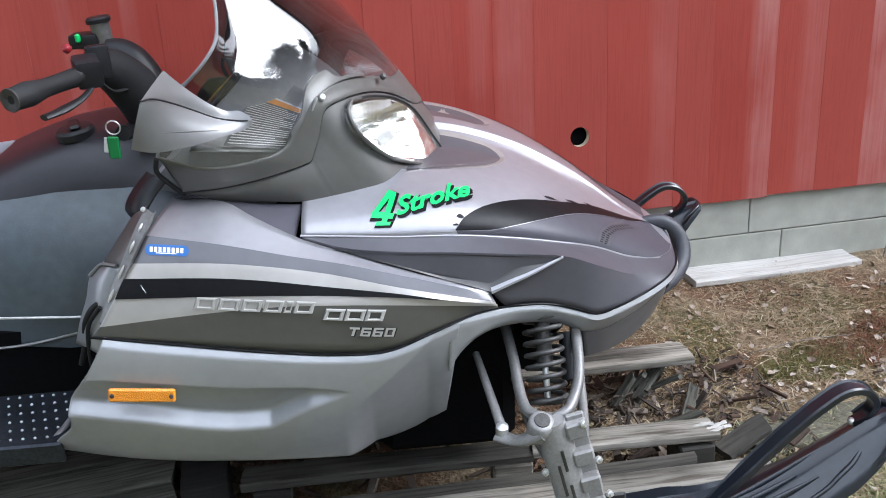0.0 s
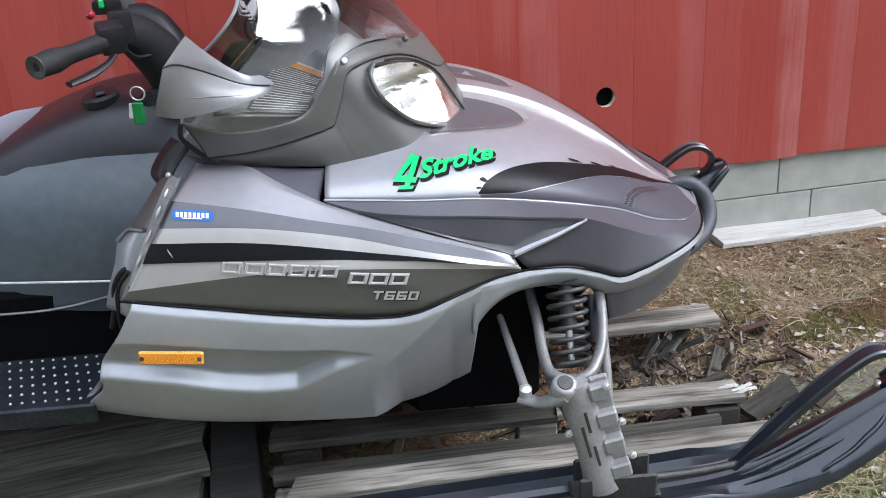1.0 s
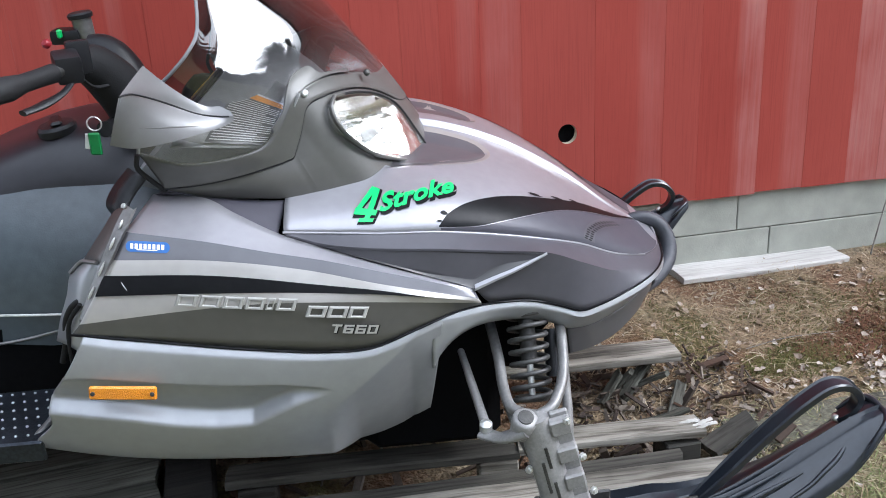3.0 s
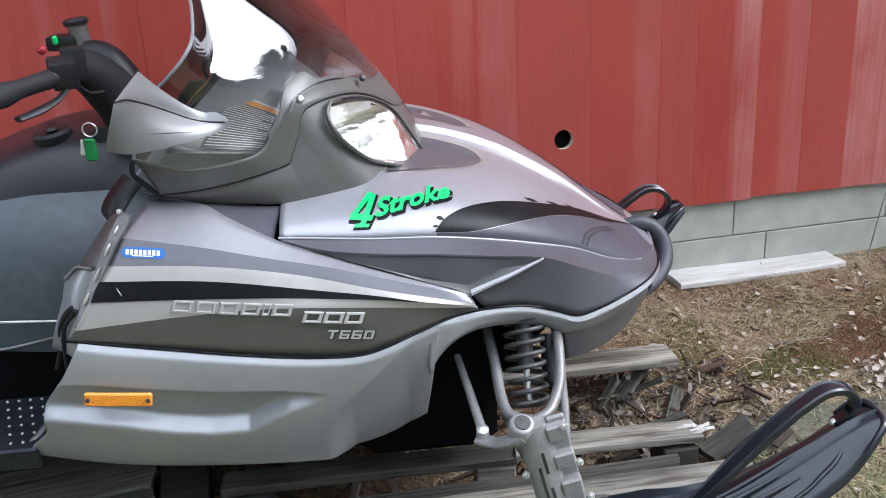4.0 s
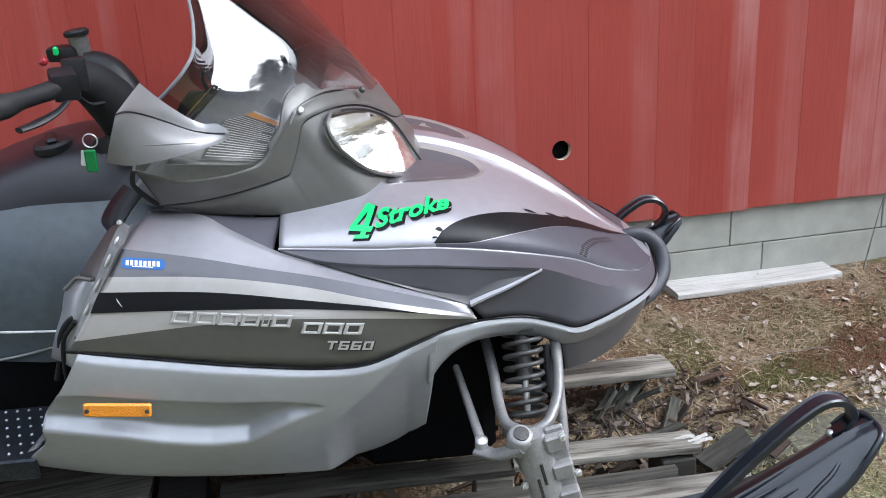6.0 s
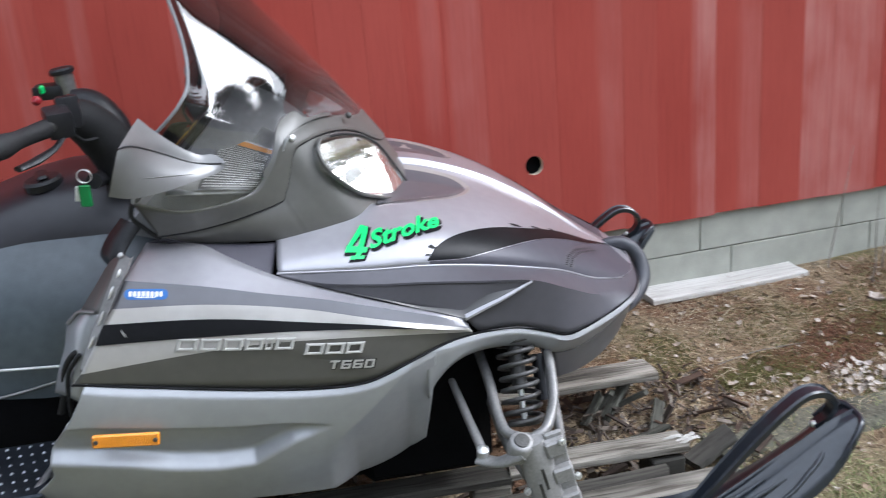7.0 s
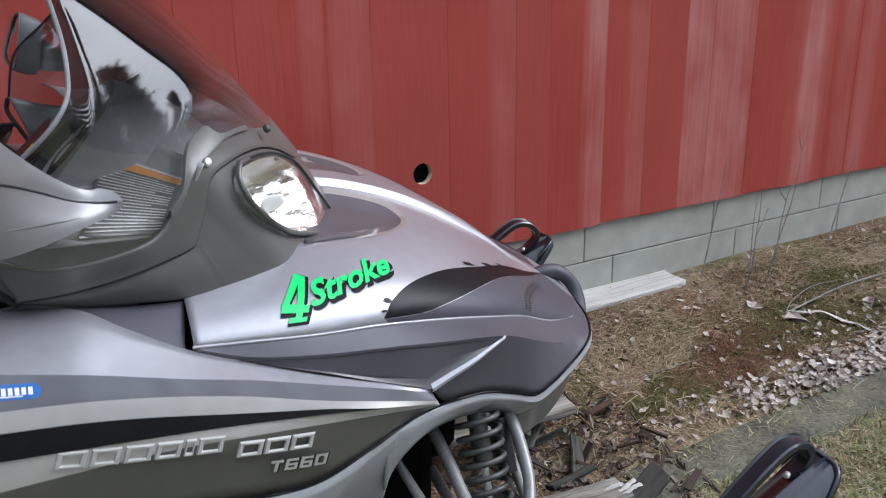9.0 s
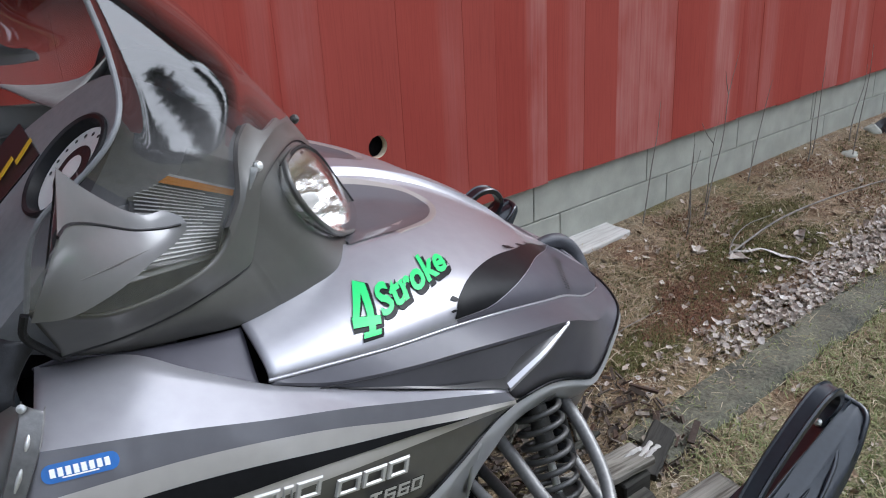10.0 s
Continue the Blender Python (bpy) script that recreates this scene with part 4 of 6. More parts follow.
# windshield base with its seam: a lip standing proud of the cowl
rows = [m1 + np.array((0, .002, -.003)), m1 + np.array((.003, -.005, -.002))] + [m1 + (m2 - m1) * t + np.array((.003, -.005, .002)) * (1 - t) for t in np.linspace(.05, 1, 7)]
base = both("windshield_base", grid(np.array(rows)), COWLGREY, "grey plastic base strip of the windshield", 30, .004)
for p, d in (((-.196, -.303, .932), (.35, -.8, .45)), ((-.083, -.158, .928), (.6, -.5, .62))):
    part("screw", lathe([(.002, -.003), (.0065, -.003), (.0065, .002), (.0045, .005), (.001, .0055)], p, d, 14), ZINC if p[1] < -.2 else DARKSTEEL, base, "", 30)
both("cowl_seam", tube(m1 + np.array((.0015, -.003, -.0045)), .0016, 6), BLACKPLASTIC, "", 60, parent=cowl)
both("cowl_edge", tube([(-.482, -.396, .868), (-.487, -.393, .845), (-.472, -.378, .815), (-.455, -.361, .787)], .0045, 8, 20), BLACKRUBBER, "black rubber edge", parent=cowl)

# headlight: faceted chrome bowl behind a clear lens, let into the cowl
headlight = part("headlight", ring(loop * 1.0 + n_out * .002, mid + (loop - mid) * 1.015 - n_out * .006), COWLGREY, sled, "clear headlight with a faceted chrome reflector", 30)
part("lens", fan(mid + (loop - mid) * 1.0 + n_out * .001, n_out * .014, 8), CLEAR, headlight, "clear curved lens", 60)
# reflector facets: vertical flutes and steps
R = []
for r, k in enumerate(np.linspace(1.0, .05, 15)):
    ringp = mid + (loop - mid) * k
    lean = (ringp - mid) @ np.array((.35, -.75, .56)) / .83
    ringp = ringp - n_out * np.maximum(.002, .002 + (.040 + .8 * lean) * (1 - k ** 4))[:, None]
    for j in range(len(ringp)):
        ringp[j] += n_out * random.Random(r // 2 * 97 + j // 5).uniform(-.002, .002) * (k < .93)
    R.append(ringp)
V, F = grid(np.array(R), True)
part("reflector", (V, F + [tuple(range(len(V) - 48, len(V)))]), CHROME, headlight, "chrome reflector bowl", 60)
part("bulb", lathe([(.002, 0), (.012, 0), (.012, .02), (.007, .032), (.001, .034)], mid - n_out * .045, n_out, 14), DIALWHITE, headlight, "", 40)
part("headlight", mirrored(ring(loop + n_out * .002, mid + (loop - mid) * 1.015 - n_out * .02)), COWLGREY, sled, "clear headlight with a faceted chrome reflector", 30)
part("reflector", mirrored((V, F + [tuple(range(len(V) - 48, len(V)))])), CHROME, sled, "", 0)
part("headlight_rim", tube(np.concatenate([loop, loop[:2]]) - n_out * .001, .0036, 10, caps=False), COWLGREY, headlight, "", 60)
both("headlight_seal", tube(loop[2:26] + n_out * .0015, .0026, 8, caps=False), BLACKRUBBER, "black rubber seal")
both("hinge_clip", box((.045, -.1, .738), (.03, .012, .012), .003, pose(0, 0, 0, 0, 30, 30)), BLACKPLASTIC, "small black clip")

# windshield: smoked sheet from the base up and back
EDGE = [(-.48, -.395, .87), (-.455, -.395, .955), (-.402, -.40, 1.003), (-.37, -.387, 1.034), (-.352, -.365, 1.06), (-.348, -.345, 1.09), (-.354, -.318, 1.13), (-.37, -.295, 1.2), (-.40, -.275, 1.3), (-.45, -.255, 1.44)]
MIDL = [(-.048, 0, .902), (-.095, 0, .965), (-.145, 0, 1.025), (-.2, 0, 1.09), (-.262, 0, 1.165), (-.33, 0, 1.25), (-.4, 0, 1.34), (-.49, 0, 1.47)]
ne, nb = 60, 90
E_, C_, B_ = matched(EDGE, ne), matched(MIDL, ne), matched(K2, nb)
S_ = B_.copy()
for _ in range(500):
    S_[1:-1] = (S_[:-2] + 2 * S_[1:-1] + S_[2:]) / 4
P = np.zeros((ne, nb, 3))
for i in range(ne):
    t = i / (ne - 1)
    q = np.linspace(0, 1, nb)
    arc = np.sin(q * math.pi / 2), 1 - np.cos(q * math.pi / 2)
    k = min(1, t / .55)
    k = k * k * (3 - 2 * k)
    Q_ = S_ + (B_ - S_) * max(0, 1 - t / .14) ** 1.5
    f = (Q_ - B_[0]) / (B_[-1] - B_[0])
    fu = f[:, 0] * (1 - k) + arc[0] * k
    fv = f[:, 1] * (1 - k) + arc[1] * k
    P[i, :, 0] = E_[i, 0] + (C_[i, 0] - E_[i, 0]) * fu
    P[i, :, 1] = E_[i, 1] + (C_[i, 1] - E_[i, 1]) * fv
    lin = B_[0, 2] + (B_[-1, 2] - B_[0, 2]) * q
    P[i, :, 2] = E_[i, 2] + (C_[i, 2] - E_[i, 2]) * q + (Q_[:, 2] - lin) * (1 - k)
def eased(P, n):
    """The sheet with its small waves smoothed out and its borders kept."""
    for k in (.5, -.52) * n:
        M = np.concatenate([P, P[:, -2:-3:-1] * (1, -1, 1)], 1)
        D = np.zeros_like(P)
        D[1:-1, 1:] = (M[:-2, 1:-1] + M[2:, 1:-1] + M[1:-1, :-2] + M[1:-1, 2:]) / 4 - M[1:-1, 1:-1]
        P = P + k * D
    return P


P = eased(P, 150)
# the sheet's flat cheek, and its rear border rolled inward
for flat_n, at, soft_w in (((.60, -.68, .42), (-.208, -.300, .947), .004),):
    flat_n = np.array(flat_n) / np.linalg.norm(flat_n)
    cheek = (P - np.array(at)) @ flat_n - 1.0 * np.maximum(0, P[..., 2] - 1.10) ** 2
    P = P - (soft_w * np.logaddexp(0, cheek / soft_w))[..., None] * flat_n
roll = np.maximum(0, 1 - np.arange(nb) / 14.0) ** 1.15
P[:, :, 1] -= .016 * roll * np.interp(np.arange(ne), [12, 22], [0, 1])[:, None]
P = eased(P, 30)
WS = np.concatenate([P, P[:, ::-1][:, 1:] * (1, -1, 1)], 1)
shield = part("windshield", grid(WS), SMOKED, sled, "tall smoked plastic windshield", 60)
shield.visible_shadow = False
part("windshield_trim", tube(P[:, 0], .0030, 8), DASHGREY, shield, "grey edge trim", 40)
# Same trim on the far edge; its shade is put into the black.
part("windshield_trim", mirrored(tube(P[:, 0], .0022, 8)), BLACKRUBBER, shield, "far edge trim, coloured black for its shade", 40)


# raised lip of the base where the sheet folds out to the cowl's corner
cols = np.arange(40, 75)
lift = 1 + 4.6 * np.exp(-((cols - 58) / 7.5) ** 4)
lip = []
for k in (0, .3, .6, .85, 1, 1):
    row = []
    for j, h in zip(cols, lift * k):
        i = int(h)
        q = P[i, j] + (P[i + 1, j] - P[i, j]) * (h - i)
        row.append(q + np.array((.45, -.75, .3)) * (.007 if len(lip) < 5 else -.001))
    lip.append(row)
both("base_lip", grid(np.array(lip)), COWLGREY, "", 40, parent=base)


# warning label inside the shield: an orange head over lines of print
LAB = np.array([(-.327, -.198, .923), (-.231, -.312, .912), (-.266, -.334, .850), (-.369, -.390, .880)])
def label_quad(x0, x1, y0, y1, off):
    n = np.array((.2, -.45, .87)) * (off + .004)
    q = lambda x, y: LAB[0] * (1 - x) * (1 - y) + LAB[1] * x * (1 - y) + LAB[2] * x * y + LAB[3] * (1 - x) * y + n + np.array((.1, -.3, .9)) * .006 * math.sin(math.pi * y)
    return grid(np.array([[q(x, y) for x in np.linspace(x0, x1, 4)] for y in np.linspace(y0, y1, 3 if y1 - y0 < .5 else 24)]))


lab = part("warning_label", label_quad(0, 1, 0, 1, -.004), LABELGREY, sled, "dark warning label with an orange head and fine print", 0)
part("label_head", label_quad(.0, 1, .01, .13, -.002), ORANGE, lab, "", 0)
part("label_border", label_quad(0, 1, -.03, .01, -.002), PRINTGREY, lab, "", 0)
for i in range(19):
    y = .17 + i * .043
    part("print_line", label_quad(.05, .95 - .2 * ((i * 7) % 5 == 0), y, y + .014, -.002), PRINTGREY, lab, "", 0)

# dash: twin pods with panels that face the rider, and a gauge in each
pn, ps = np.array((-.68, 0, .73)), np.array((.73, 0, .68))
GA = np.array((-.384, -.158, .924))
POD = [(.062, -.20), (.060, -.07), (.036, -.012), (.005, .038), (-.031, .085), (-.076, .115), (-.13, .122), (-.19, .10), (-.245, .045), (-.285, -.03), (-.31, -.12), (-.31, -.20)]
pod = spline(POD, 44)
rim_ = np.array([(GA[0], 0, GA[2]) + ps * s + np.array((0, v, 0)) for v, s in pod])
pod_rows = [rim_ - pn * .004 + (rim_.mean(0) - rim_) * .02, rim_]
for k in np.linspace(.15, 1, 6):
    drop = np.array((.17 * k, 0, -.05 * k - .06 * k * k))
    pod_rows.append(rim_.mean(0) + (rim_ - rim_.mean(0)) * (1.0 - .12 * k * k) + drop)
dash = part("dash_pod", grid(np.array(pod_rows)), DASHGREY, sled, "dark grey dash pod under the windshield", 40)
# the panel with the gauge's round opening
hole = np.array([GA + .071 * (math.cos(a) * ps + math.sin(a) * np.array((0, 1, 0))) for a in np.linspace(0, 2 * math.pi, 64, endpoint=False)])
ray_out = []
for h in hole:
    d = (h - GA) / np.linalg.norm(h - GA)
    best = max((((p - GA) @ d) / max(np.linalg.norm(p - GA), 1e-6), i) for i, p in enumerate(rim_))[1]
    ray_out.append(rim_[best])
part("dash_panel", grid(np.array([hole, hole + (np.array(ray_out) - hole) * .5, np.array(ray_out)]), True), DASHGREY, dash, "grey panel round the gauge", 0)
for sgn in (1,):
    g0 = Vector((GA[0], GA[1] * sgn, GA[2]))
    gauge = part("gauge", lathe([(.001, -.026), (.0745, -.026), (.0745, .004), (.071, .006), (.067, .003), (.064, -.012), (.001, -.012)], g0, pn, 40), BLACKPLASTIC, sled, "round white-faced gauge in a black bezel", 40)
    part("dial", lathe([(.001, -.0115), (.062, -.0115), (.062, -.010), (.001, -.010)], g0, pn, 40), DIALWHITE, gauge, "", 0)
    part("dial_centre", lathe([(.001, -.009), (.034, -.009), (.034, -.0085), (.001, -.0085)], g0, pn, 32), BLACKPLASTIC, gauge, "", 0)
    part("dial_hub", lathe([(.001, -.008), (.019, -.008), (.019, -.0075), (.001, -.0075)], g0, pn, 24), DIALWHITE, gauge, "", 0)
    for i in range(13):
        a = math.radians(210 - 20 * i)
        p = np.array(g0) + .051 * (math.sin(a) * ps + math.cos(a) * np.array((0, 1, 0))) - pn * .0092
        part("tick", lathe([(.0005, 0), (.0028, 0), (.0028, .0004), (.0005, .0004)], p, pn, 8), BLACKPLASTIC, gauge, "", 0)
# warning notices in the valley between the pods
for i, (v, s) in enumerate(((-.028, -.034), (-.018, -.070))):
    tab = np.array([[np.array((GA[0], 0, GA[2])) + ps * (s + a * .022) + np.array((0, v + b * .013 + a * .008, 0)) + pn * .006 for b in (-.5, .5)] for a in (-.8, 0, .8)])
    part("warning_tab", grid(tab), YELLOW, sled, "yellow warning strip on the dash", 0, .001)
centre = np.array([[np.array((GA[0], 0, GA[2])) + ps * s + np.array((0, v, 0)) + pn * .002 for v in np.linspace(-.07, .07, 4)] for s in (-.20, -.13, -.06, -.02)])
part("dash_centre", grid(centre), BLACKPLASTIC, sled, "black notice panel between the gauges", 0, .004)
for i in range(6):
    row = np.array([[np.array((GA[0], 0, GA[2])) + ps * (-.115 - i * .012 + a * .002) + np.array((0, v, 0)) + pn * .0032 for v in (-.05, .05)] for a in (-1, 1)])
    part("print_line", grid(row), PRINTGREY, sled, "", 0)
# shelf under the label, from the pod out to the windshield's base
def shelf_pt(x, y):
    q = LAB[0] * (1 - x) * (1 - y) + LAB[1] * x * (1 - y) + LAB[2] * x * y + LAB[3] * (1 - x) * y
    return q + np.array((.1, -.3, .9)) * .006 * math.sin(math.pi * min(1, max(0, y))) - np.array((.2, -.45, .87)) * .006


both("dash_shelf", grid(np.array([[shelf_pt(x, y) for x in np.linspace(-.45, 1.12, 10)] for y in np.linspace(-.5, 1.03, 14)])), DASHDARK, "dark shelf of the dash", 60, .003)


# mirrors
def build_mirror(flip):
    n = 32
    top = spline([(-.432, -.442, 1.029), (-.415, -.428, 1.004), (-.395, -.416, .980), (-.372, -.401, .956), (-.350, -.391, .942), (-.334, -.387, .941), (-.316, -.388, .931)], n)
    edge = spline([(-.453, -.530, 1.003), (-.442, -.505, 1.0), (-.424, -.466, .982), (-.402, -.434, .961), (-.367, -.408, .936), (-.335, -.397, .926), (-.312, -.391, .923)], n)
    low = spline([(-.486, -.514, .924), (-.455, -.503, .913), (-.407, -.474, .910), (-.36, -.43, .909), (-.33, -.405, .910), (-.313, -.391, .915)], n)
    back = spline([(-.462, -.42, .905), (-.43, -.412, .905), (-.39, -.40, .908), (-.35, -.388, .913), (-.318, -.385, .92)], n)
    S = []
    for i in range(n):
        b = math.sin(math.pi * min(1, (i / (n - 1)) * 1.05)) * .007 + .002 * (1 - i / (n - 1))
        r = [top[i] + (edge[i] - top[i]) * k + np.array((0, 0, .35)) * b * math.sin(math.pi * k) for k in np.linspace(0, 1, 7)[:-1]]
        r += [edge[i] + (low[i] - edge[i]) * k + np.array((-.1, -1, 0)) * b * math.sin(math.pi * k) for k in np.linspace(0, 1, 11)[:-1]]
        r += [low[i] + (back[i] - low[i]) * k + np.array((0, 0, -.3)) * b * math.sin(math.pi * k) for k in np.linspace(0, 1, 6)[:-1]]
        r += [back[i] + (top[i] - back[i]) * k for k in np.linspace(0, 1, 7)[:-1]]
        S.append(r)
    S = np.array(S)
    m_ = S.shape[1]
    if flip:
        # seen from inside: a block that holds the glass, on a hollow slimmer arm
        rear = S[0]
        mid_ = rear.mean(0)
        rear = mid_ + (rear - mid_) * .96
        for _ in range(3):
            rear = (np.roll(rear, 1, 0) + 2 * rear + np.roll(rear, -1, 0)) / 4
        ahead = np.array((.040, .010, -.016))
        head = [rear, rear + ahead * .15 + (rear - mid_) * .05, rear + ahead * .7 + (rear - mid_) * .02, rear + ahead - (rear - mid_) * .08, rear + ahead * 1.1 - (rear - mid_) * .35]
        arm = []
        for i in range(5, n):
            c_ = S[i].mean(0)
            arm.append(c_ + (S[i] - c_) * np.interp(i, [5, 14, n], [.62, .8, 1]) + np.array((.008, -.006, -.010)) * np.interp(i, [5, 16], [1, 0]))
        S = np.array(head + arm)
    V, F = grid(S, True)
    d = (V, F + [tuple(range(len(V) - m_, len(V)))])
    c = S[0].mean(0)
    inner = c + (S[0] - c) * .93
    r = ring(S[0], inner)
    g = fan(inner + np.array((.002, 0, 0)), rings=3)
    groove = tube((S[:4, 6] if flip else S[:-1, 6]) + np.array((0, -.0004, .0002)), .0016, 6)
    crease = tube(S[7:24, 12] + np.array((0, -.0002, 0)), [.0003, .0014, .0003], 6)
    tube_loop = mirrored(tube(np.concatenate([S[0], S[0][:2]]), .0026, 8, caps=False))
    sets = [mirrored(x) if flip else x for x in (d, r, g, groove, crease)]
    m = part("mirror", sets[0], MIRRORGREY, sled, "grey plastic teardrop mirror housing", 38)
    part("mirror_rim", join(sets[1], tube_loop) if flip else sets[1], MIRRORGREY if flip else COWLGREY, m, "", 30)
    part("mirror_glass", sets[2], MIRRORGLASS, m, "silvered mirror glass", 0)
    part("groove", sets[3], BLACKPLASTIC, m, "", 60)
    part("groove", sets[4], COWLGREY, m, "", 60)
    return m


build_mirror(False)
build_mirror(True)

# ---- handlebar ----
bar = part("handlebar", tube([(-.668, -.445, .999), (-.60, -.30, 1.0), (-.582, -.2, .985), (-.60, -.08, .968), (-.612, .0, .962)], .011, 10, 60), DARKSTEEL, sled, "black handlebar", 60)
for sgn in (-1,):
    gp = [(-.672, .452, .999), (-.671, .450, .999), (-.660, .428, .9995), (-.640, .385, 1.0), (-.612, .325, 1.0)]
    g = part("grip", tube([(x, y * sgn, z) for x, y, z in gp], [.018, .021, .0155, .0155, .0165], 16, 24), BLACKRUBBER, bar, "black rubber grip with a flared end", 50)
    part("grip_end", lathe([(.001, -.002), (.012, -.002), (.013, .0015), (.020, .0015), (.019, .003), (.009, .002), (.001, -.006)], (-.672, .452 * sgn, .999), (-.42, .9 * sgn, 0), 18), DARKSTEEL, bar, "", 40)
    part("control_block", join(box((-.598, .292 * sgn, 1.003), (.045, .05, .05), .008, pose(0, 0, 0, 10, 0, -24 * sgn), 2), box((-.585, .262 * sgn, 1.012), (.04, .018, .06), .006, pose(0, 0, 0, 0, 0, -24 * sgn), 2)), BLACKPLASTIC, bar, "black control block", 30)
    part("lever", tube([(-.59, .285 * sgn, .985), (-.60, .33 * sgn, .968), (-.625, .375 * sgn, .958), (-.645, .41 * sgn, .956)], [.006, .007, .011, .009], 10, 24, flat=.55), BLACKPLASTIC, bar, "black thumb lever", 50)
    part("cable", tube([(-.59, .27 * sgn, .98), (-.575, .25 * sgn, .955), (-.55, .2 * sgn, .945), (-.52, .16 * sgn, .92)], .0035, 6, 20), BLACKRUBBER, bar, "", 60)
part("handlebar_pad", tube([(-.604, -.235, .995), (-.586, -.20, .983), (-.565, -.17, .947), (-.548, -.15, .90), (-.535, -.145, .85)], [.030, .041, .047, .047, .045], 18, 26), BLACKRUBBER, sled, "thick black handlebar pad", 60)
part("handlebar_pad", tube([(-.648, .0, .978), (-.617, .0, .970), (-.585, -.01, .932), (-.565, -.03, .87)], [.026, .037, .041, .041], 18, 26), BLACKPLASTIC, sled, "thick black handlebar pad", 60)
res = part("brake_reservoir", lathe([(.001, -.03), (.018, -.03), (.02, 0), (.02, .012), (.001, .012)], (-.665, .05, 1.018), (-.1, 0, 1), 16), STEEL, sled, "grey brake fluid reservoir with a black cap", 30)
part("reservoir_cap", lathe([(.001, .012), (.025, .012), (.026, .02), (.022, .024), (.001, .025)], (-.665, .05, 1.018), (-.1, 0, 1), 16), BLACKPLASTIC, res, "", 30)
part("kill_switch", lathe([(.001, 0), (.008, 0), (.0085, .006), (.006, .010), (.001, .011)], (-.632, -.262, 1.036), (-.4, -.6, .6), 14), RED, sled, "red stop button", 40)
part("switch", box((-.706, .02, 1.005), (.010, .012, .018), .003), GREEN, sled, "small green switch", 30)
part("switch_block", box((-.70, .05, .995), (.06, .05, .03), .008, None, 2), BLACKPLASTIC, sled, "black switch block", 30)

# ---- tank, seat and inner panels ----
def tank_sec(u, top, hw, low, r=.5, e=.55):
    out = []
    for a in np.linspace(-math.pi / 2, math.pi / 2, 34):
        x, y = math.sin(a), math.cos(a)
        out.append((u, hw * math.copysign(abs(x) ** r, x), low + (top - low) * abs(y) ** e))
    return out


part("fuel_tank", grid(np.array([tank_sec(*k) for k in ((-1.05, .735, .235, .50), (-.95, .765, .24, .50), (-.86, .800, .215, .50), (-.77, .829, .205, .49), (-.70, .842, .20, .48), (-.62, .842, .20, .47), (-.52, .83, .20, .46), (-.42, .81, .20, .46))])), CONSOLE, sled, "black tank and console", 60)
part("seat", grid(np.array([tank_sec(*k) for k in ((-2.05, .80, .19, .50), (-1.9, .83, .20, .50), (-1.6, .79, .21, .50), (-1.3, .745, .22, .50), (-1.1, .735, .23, .49), (-1.0, .765, .25, .48), (-.9, .785, .275, .46, .72, .8), (-.75, .792, .290, .45, .75, .85), (-.6, .786, .294, .45, .75, .85), (-.5, .774, .294, .45, .75, .85))])), VINYL, sled, "black vinyl seat and knee pads", 60)
part("seat_seam", tube([(-1.2, -.25, .545), (-.95, -.283, .532), (-.8, -.292, .525), (-.62, -.296, .515)], .0025, 6, 30), PRINTGREY, sled, "pale seam line", 60)
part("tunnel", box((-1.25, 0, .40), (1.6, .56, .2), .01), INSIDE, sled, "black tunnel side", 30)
part("tunnel_edge", tube([(-1.2, -.286, .47), (-.86, -.289, .462), (-.70, -.291, .488)], .003, 6, 20), STEEL, sled, "", 60)
capo = part("tank_cap", lathe([(.001, -.01), (.038, -.01), (.039, .004), (.034, .010), (.001, .012)], (-.715, -.09, .838), (-.1, -.05, 1), 24), BLACKPLASTIC, sled, "black ribbed fuel cap", 40)
part("cap_handle", box((-.715, -.09, .853), (.024, .06, .010), .005, pose(0, 0, 0, 0, -5, 20)), BLACKPLASTIC, capo, "", 30)
both("inner_panel", grid(np.array([matched([(-.514, -.418, .786), (-.53, -.42, .78), (-.56, -.43, .745), (-.594, -.44, .702)], 16), matched([(-.505, -.44, .786), (-.515, -.445, .775), (-.535, -.46, .745), (-.562, -.472, .708)], 16), matched([(-.495, -.45, .785), (-.50, -.46, .77), (-.525, -.475, .735), (-.55, -.485, .70)], 16)])), COWLGREY, "dark grey plastic inner panel", 40, .003)
both("inner_panel", grid(np.array([matched([(-.594, -.436, .703), (-.622, -.44, .678), (-.634, -.45, .64), (-.655, -.45, .595), (-.672, -.45, .55)], 20), matched([(-.578, -.46, .705), (-.595, -.468, .675), (-.607, -.475, .64), (-.625, -.475, .60), (-.645, -.47, .55)], 20), matched([(-.555, -.476, .705), (-.570, -.484, .672), (-.584, -.494, .64), (-.60, -.50, .60), (-.61, -.505, .55)], 20)])), SILVER2, "light grey plastic inner panel", 40, .003)
both("panel_step", tube([(-.562, -.474, .708), (-.585, -.456, .704), (-.60, -.443, .698), (-.622, -.443, .679)], .0035, 8, 20), MIRRORGREY, "", 60)
strip_in = [(-.506, -.436, .796), (-.519, -.458, .774), (-.534, -.474, .747), (-.560, -.489, .699), (-.580, -.503, .66), (-.600, -.512, .62)]
strip_out = [(-.490, -.452, .791), (-.50, -.472, .772), (-.513, -.484, .751), (-.540, -.499, .706), (-.566, -.511, .664), (-.594, -.520, .62)]
si, so = matched(strip_in, 40), matched(strip_out, 40)
both("heat_shield", grid(np.array([si + np.array((0, .006, 0)), si, so, so + np.array((.004, .008, 0))])), STEEL, "bright metal strip with slots", 30, .0012)
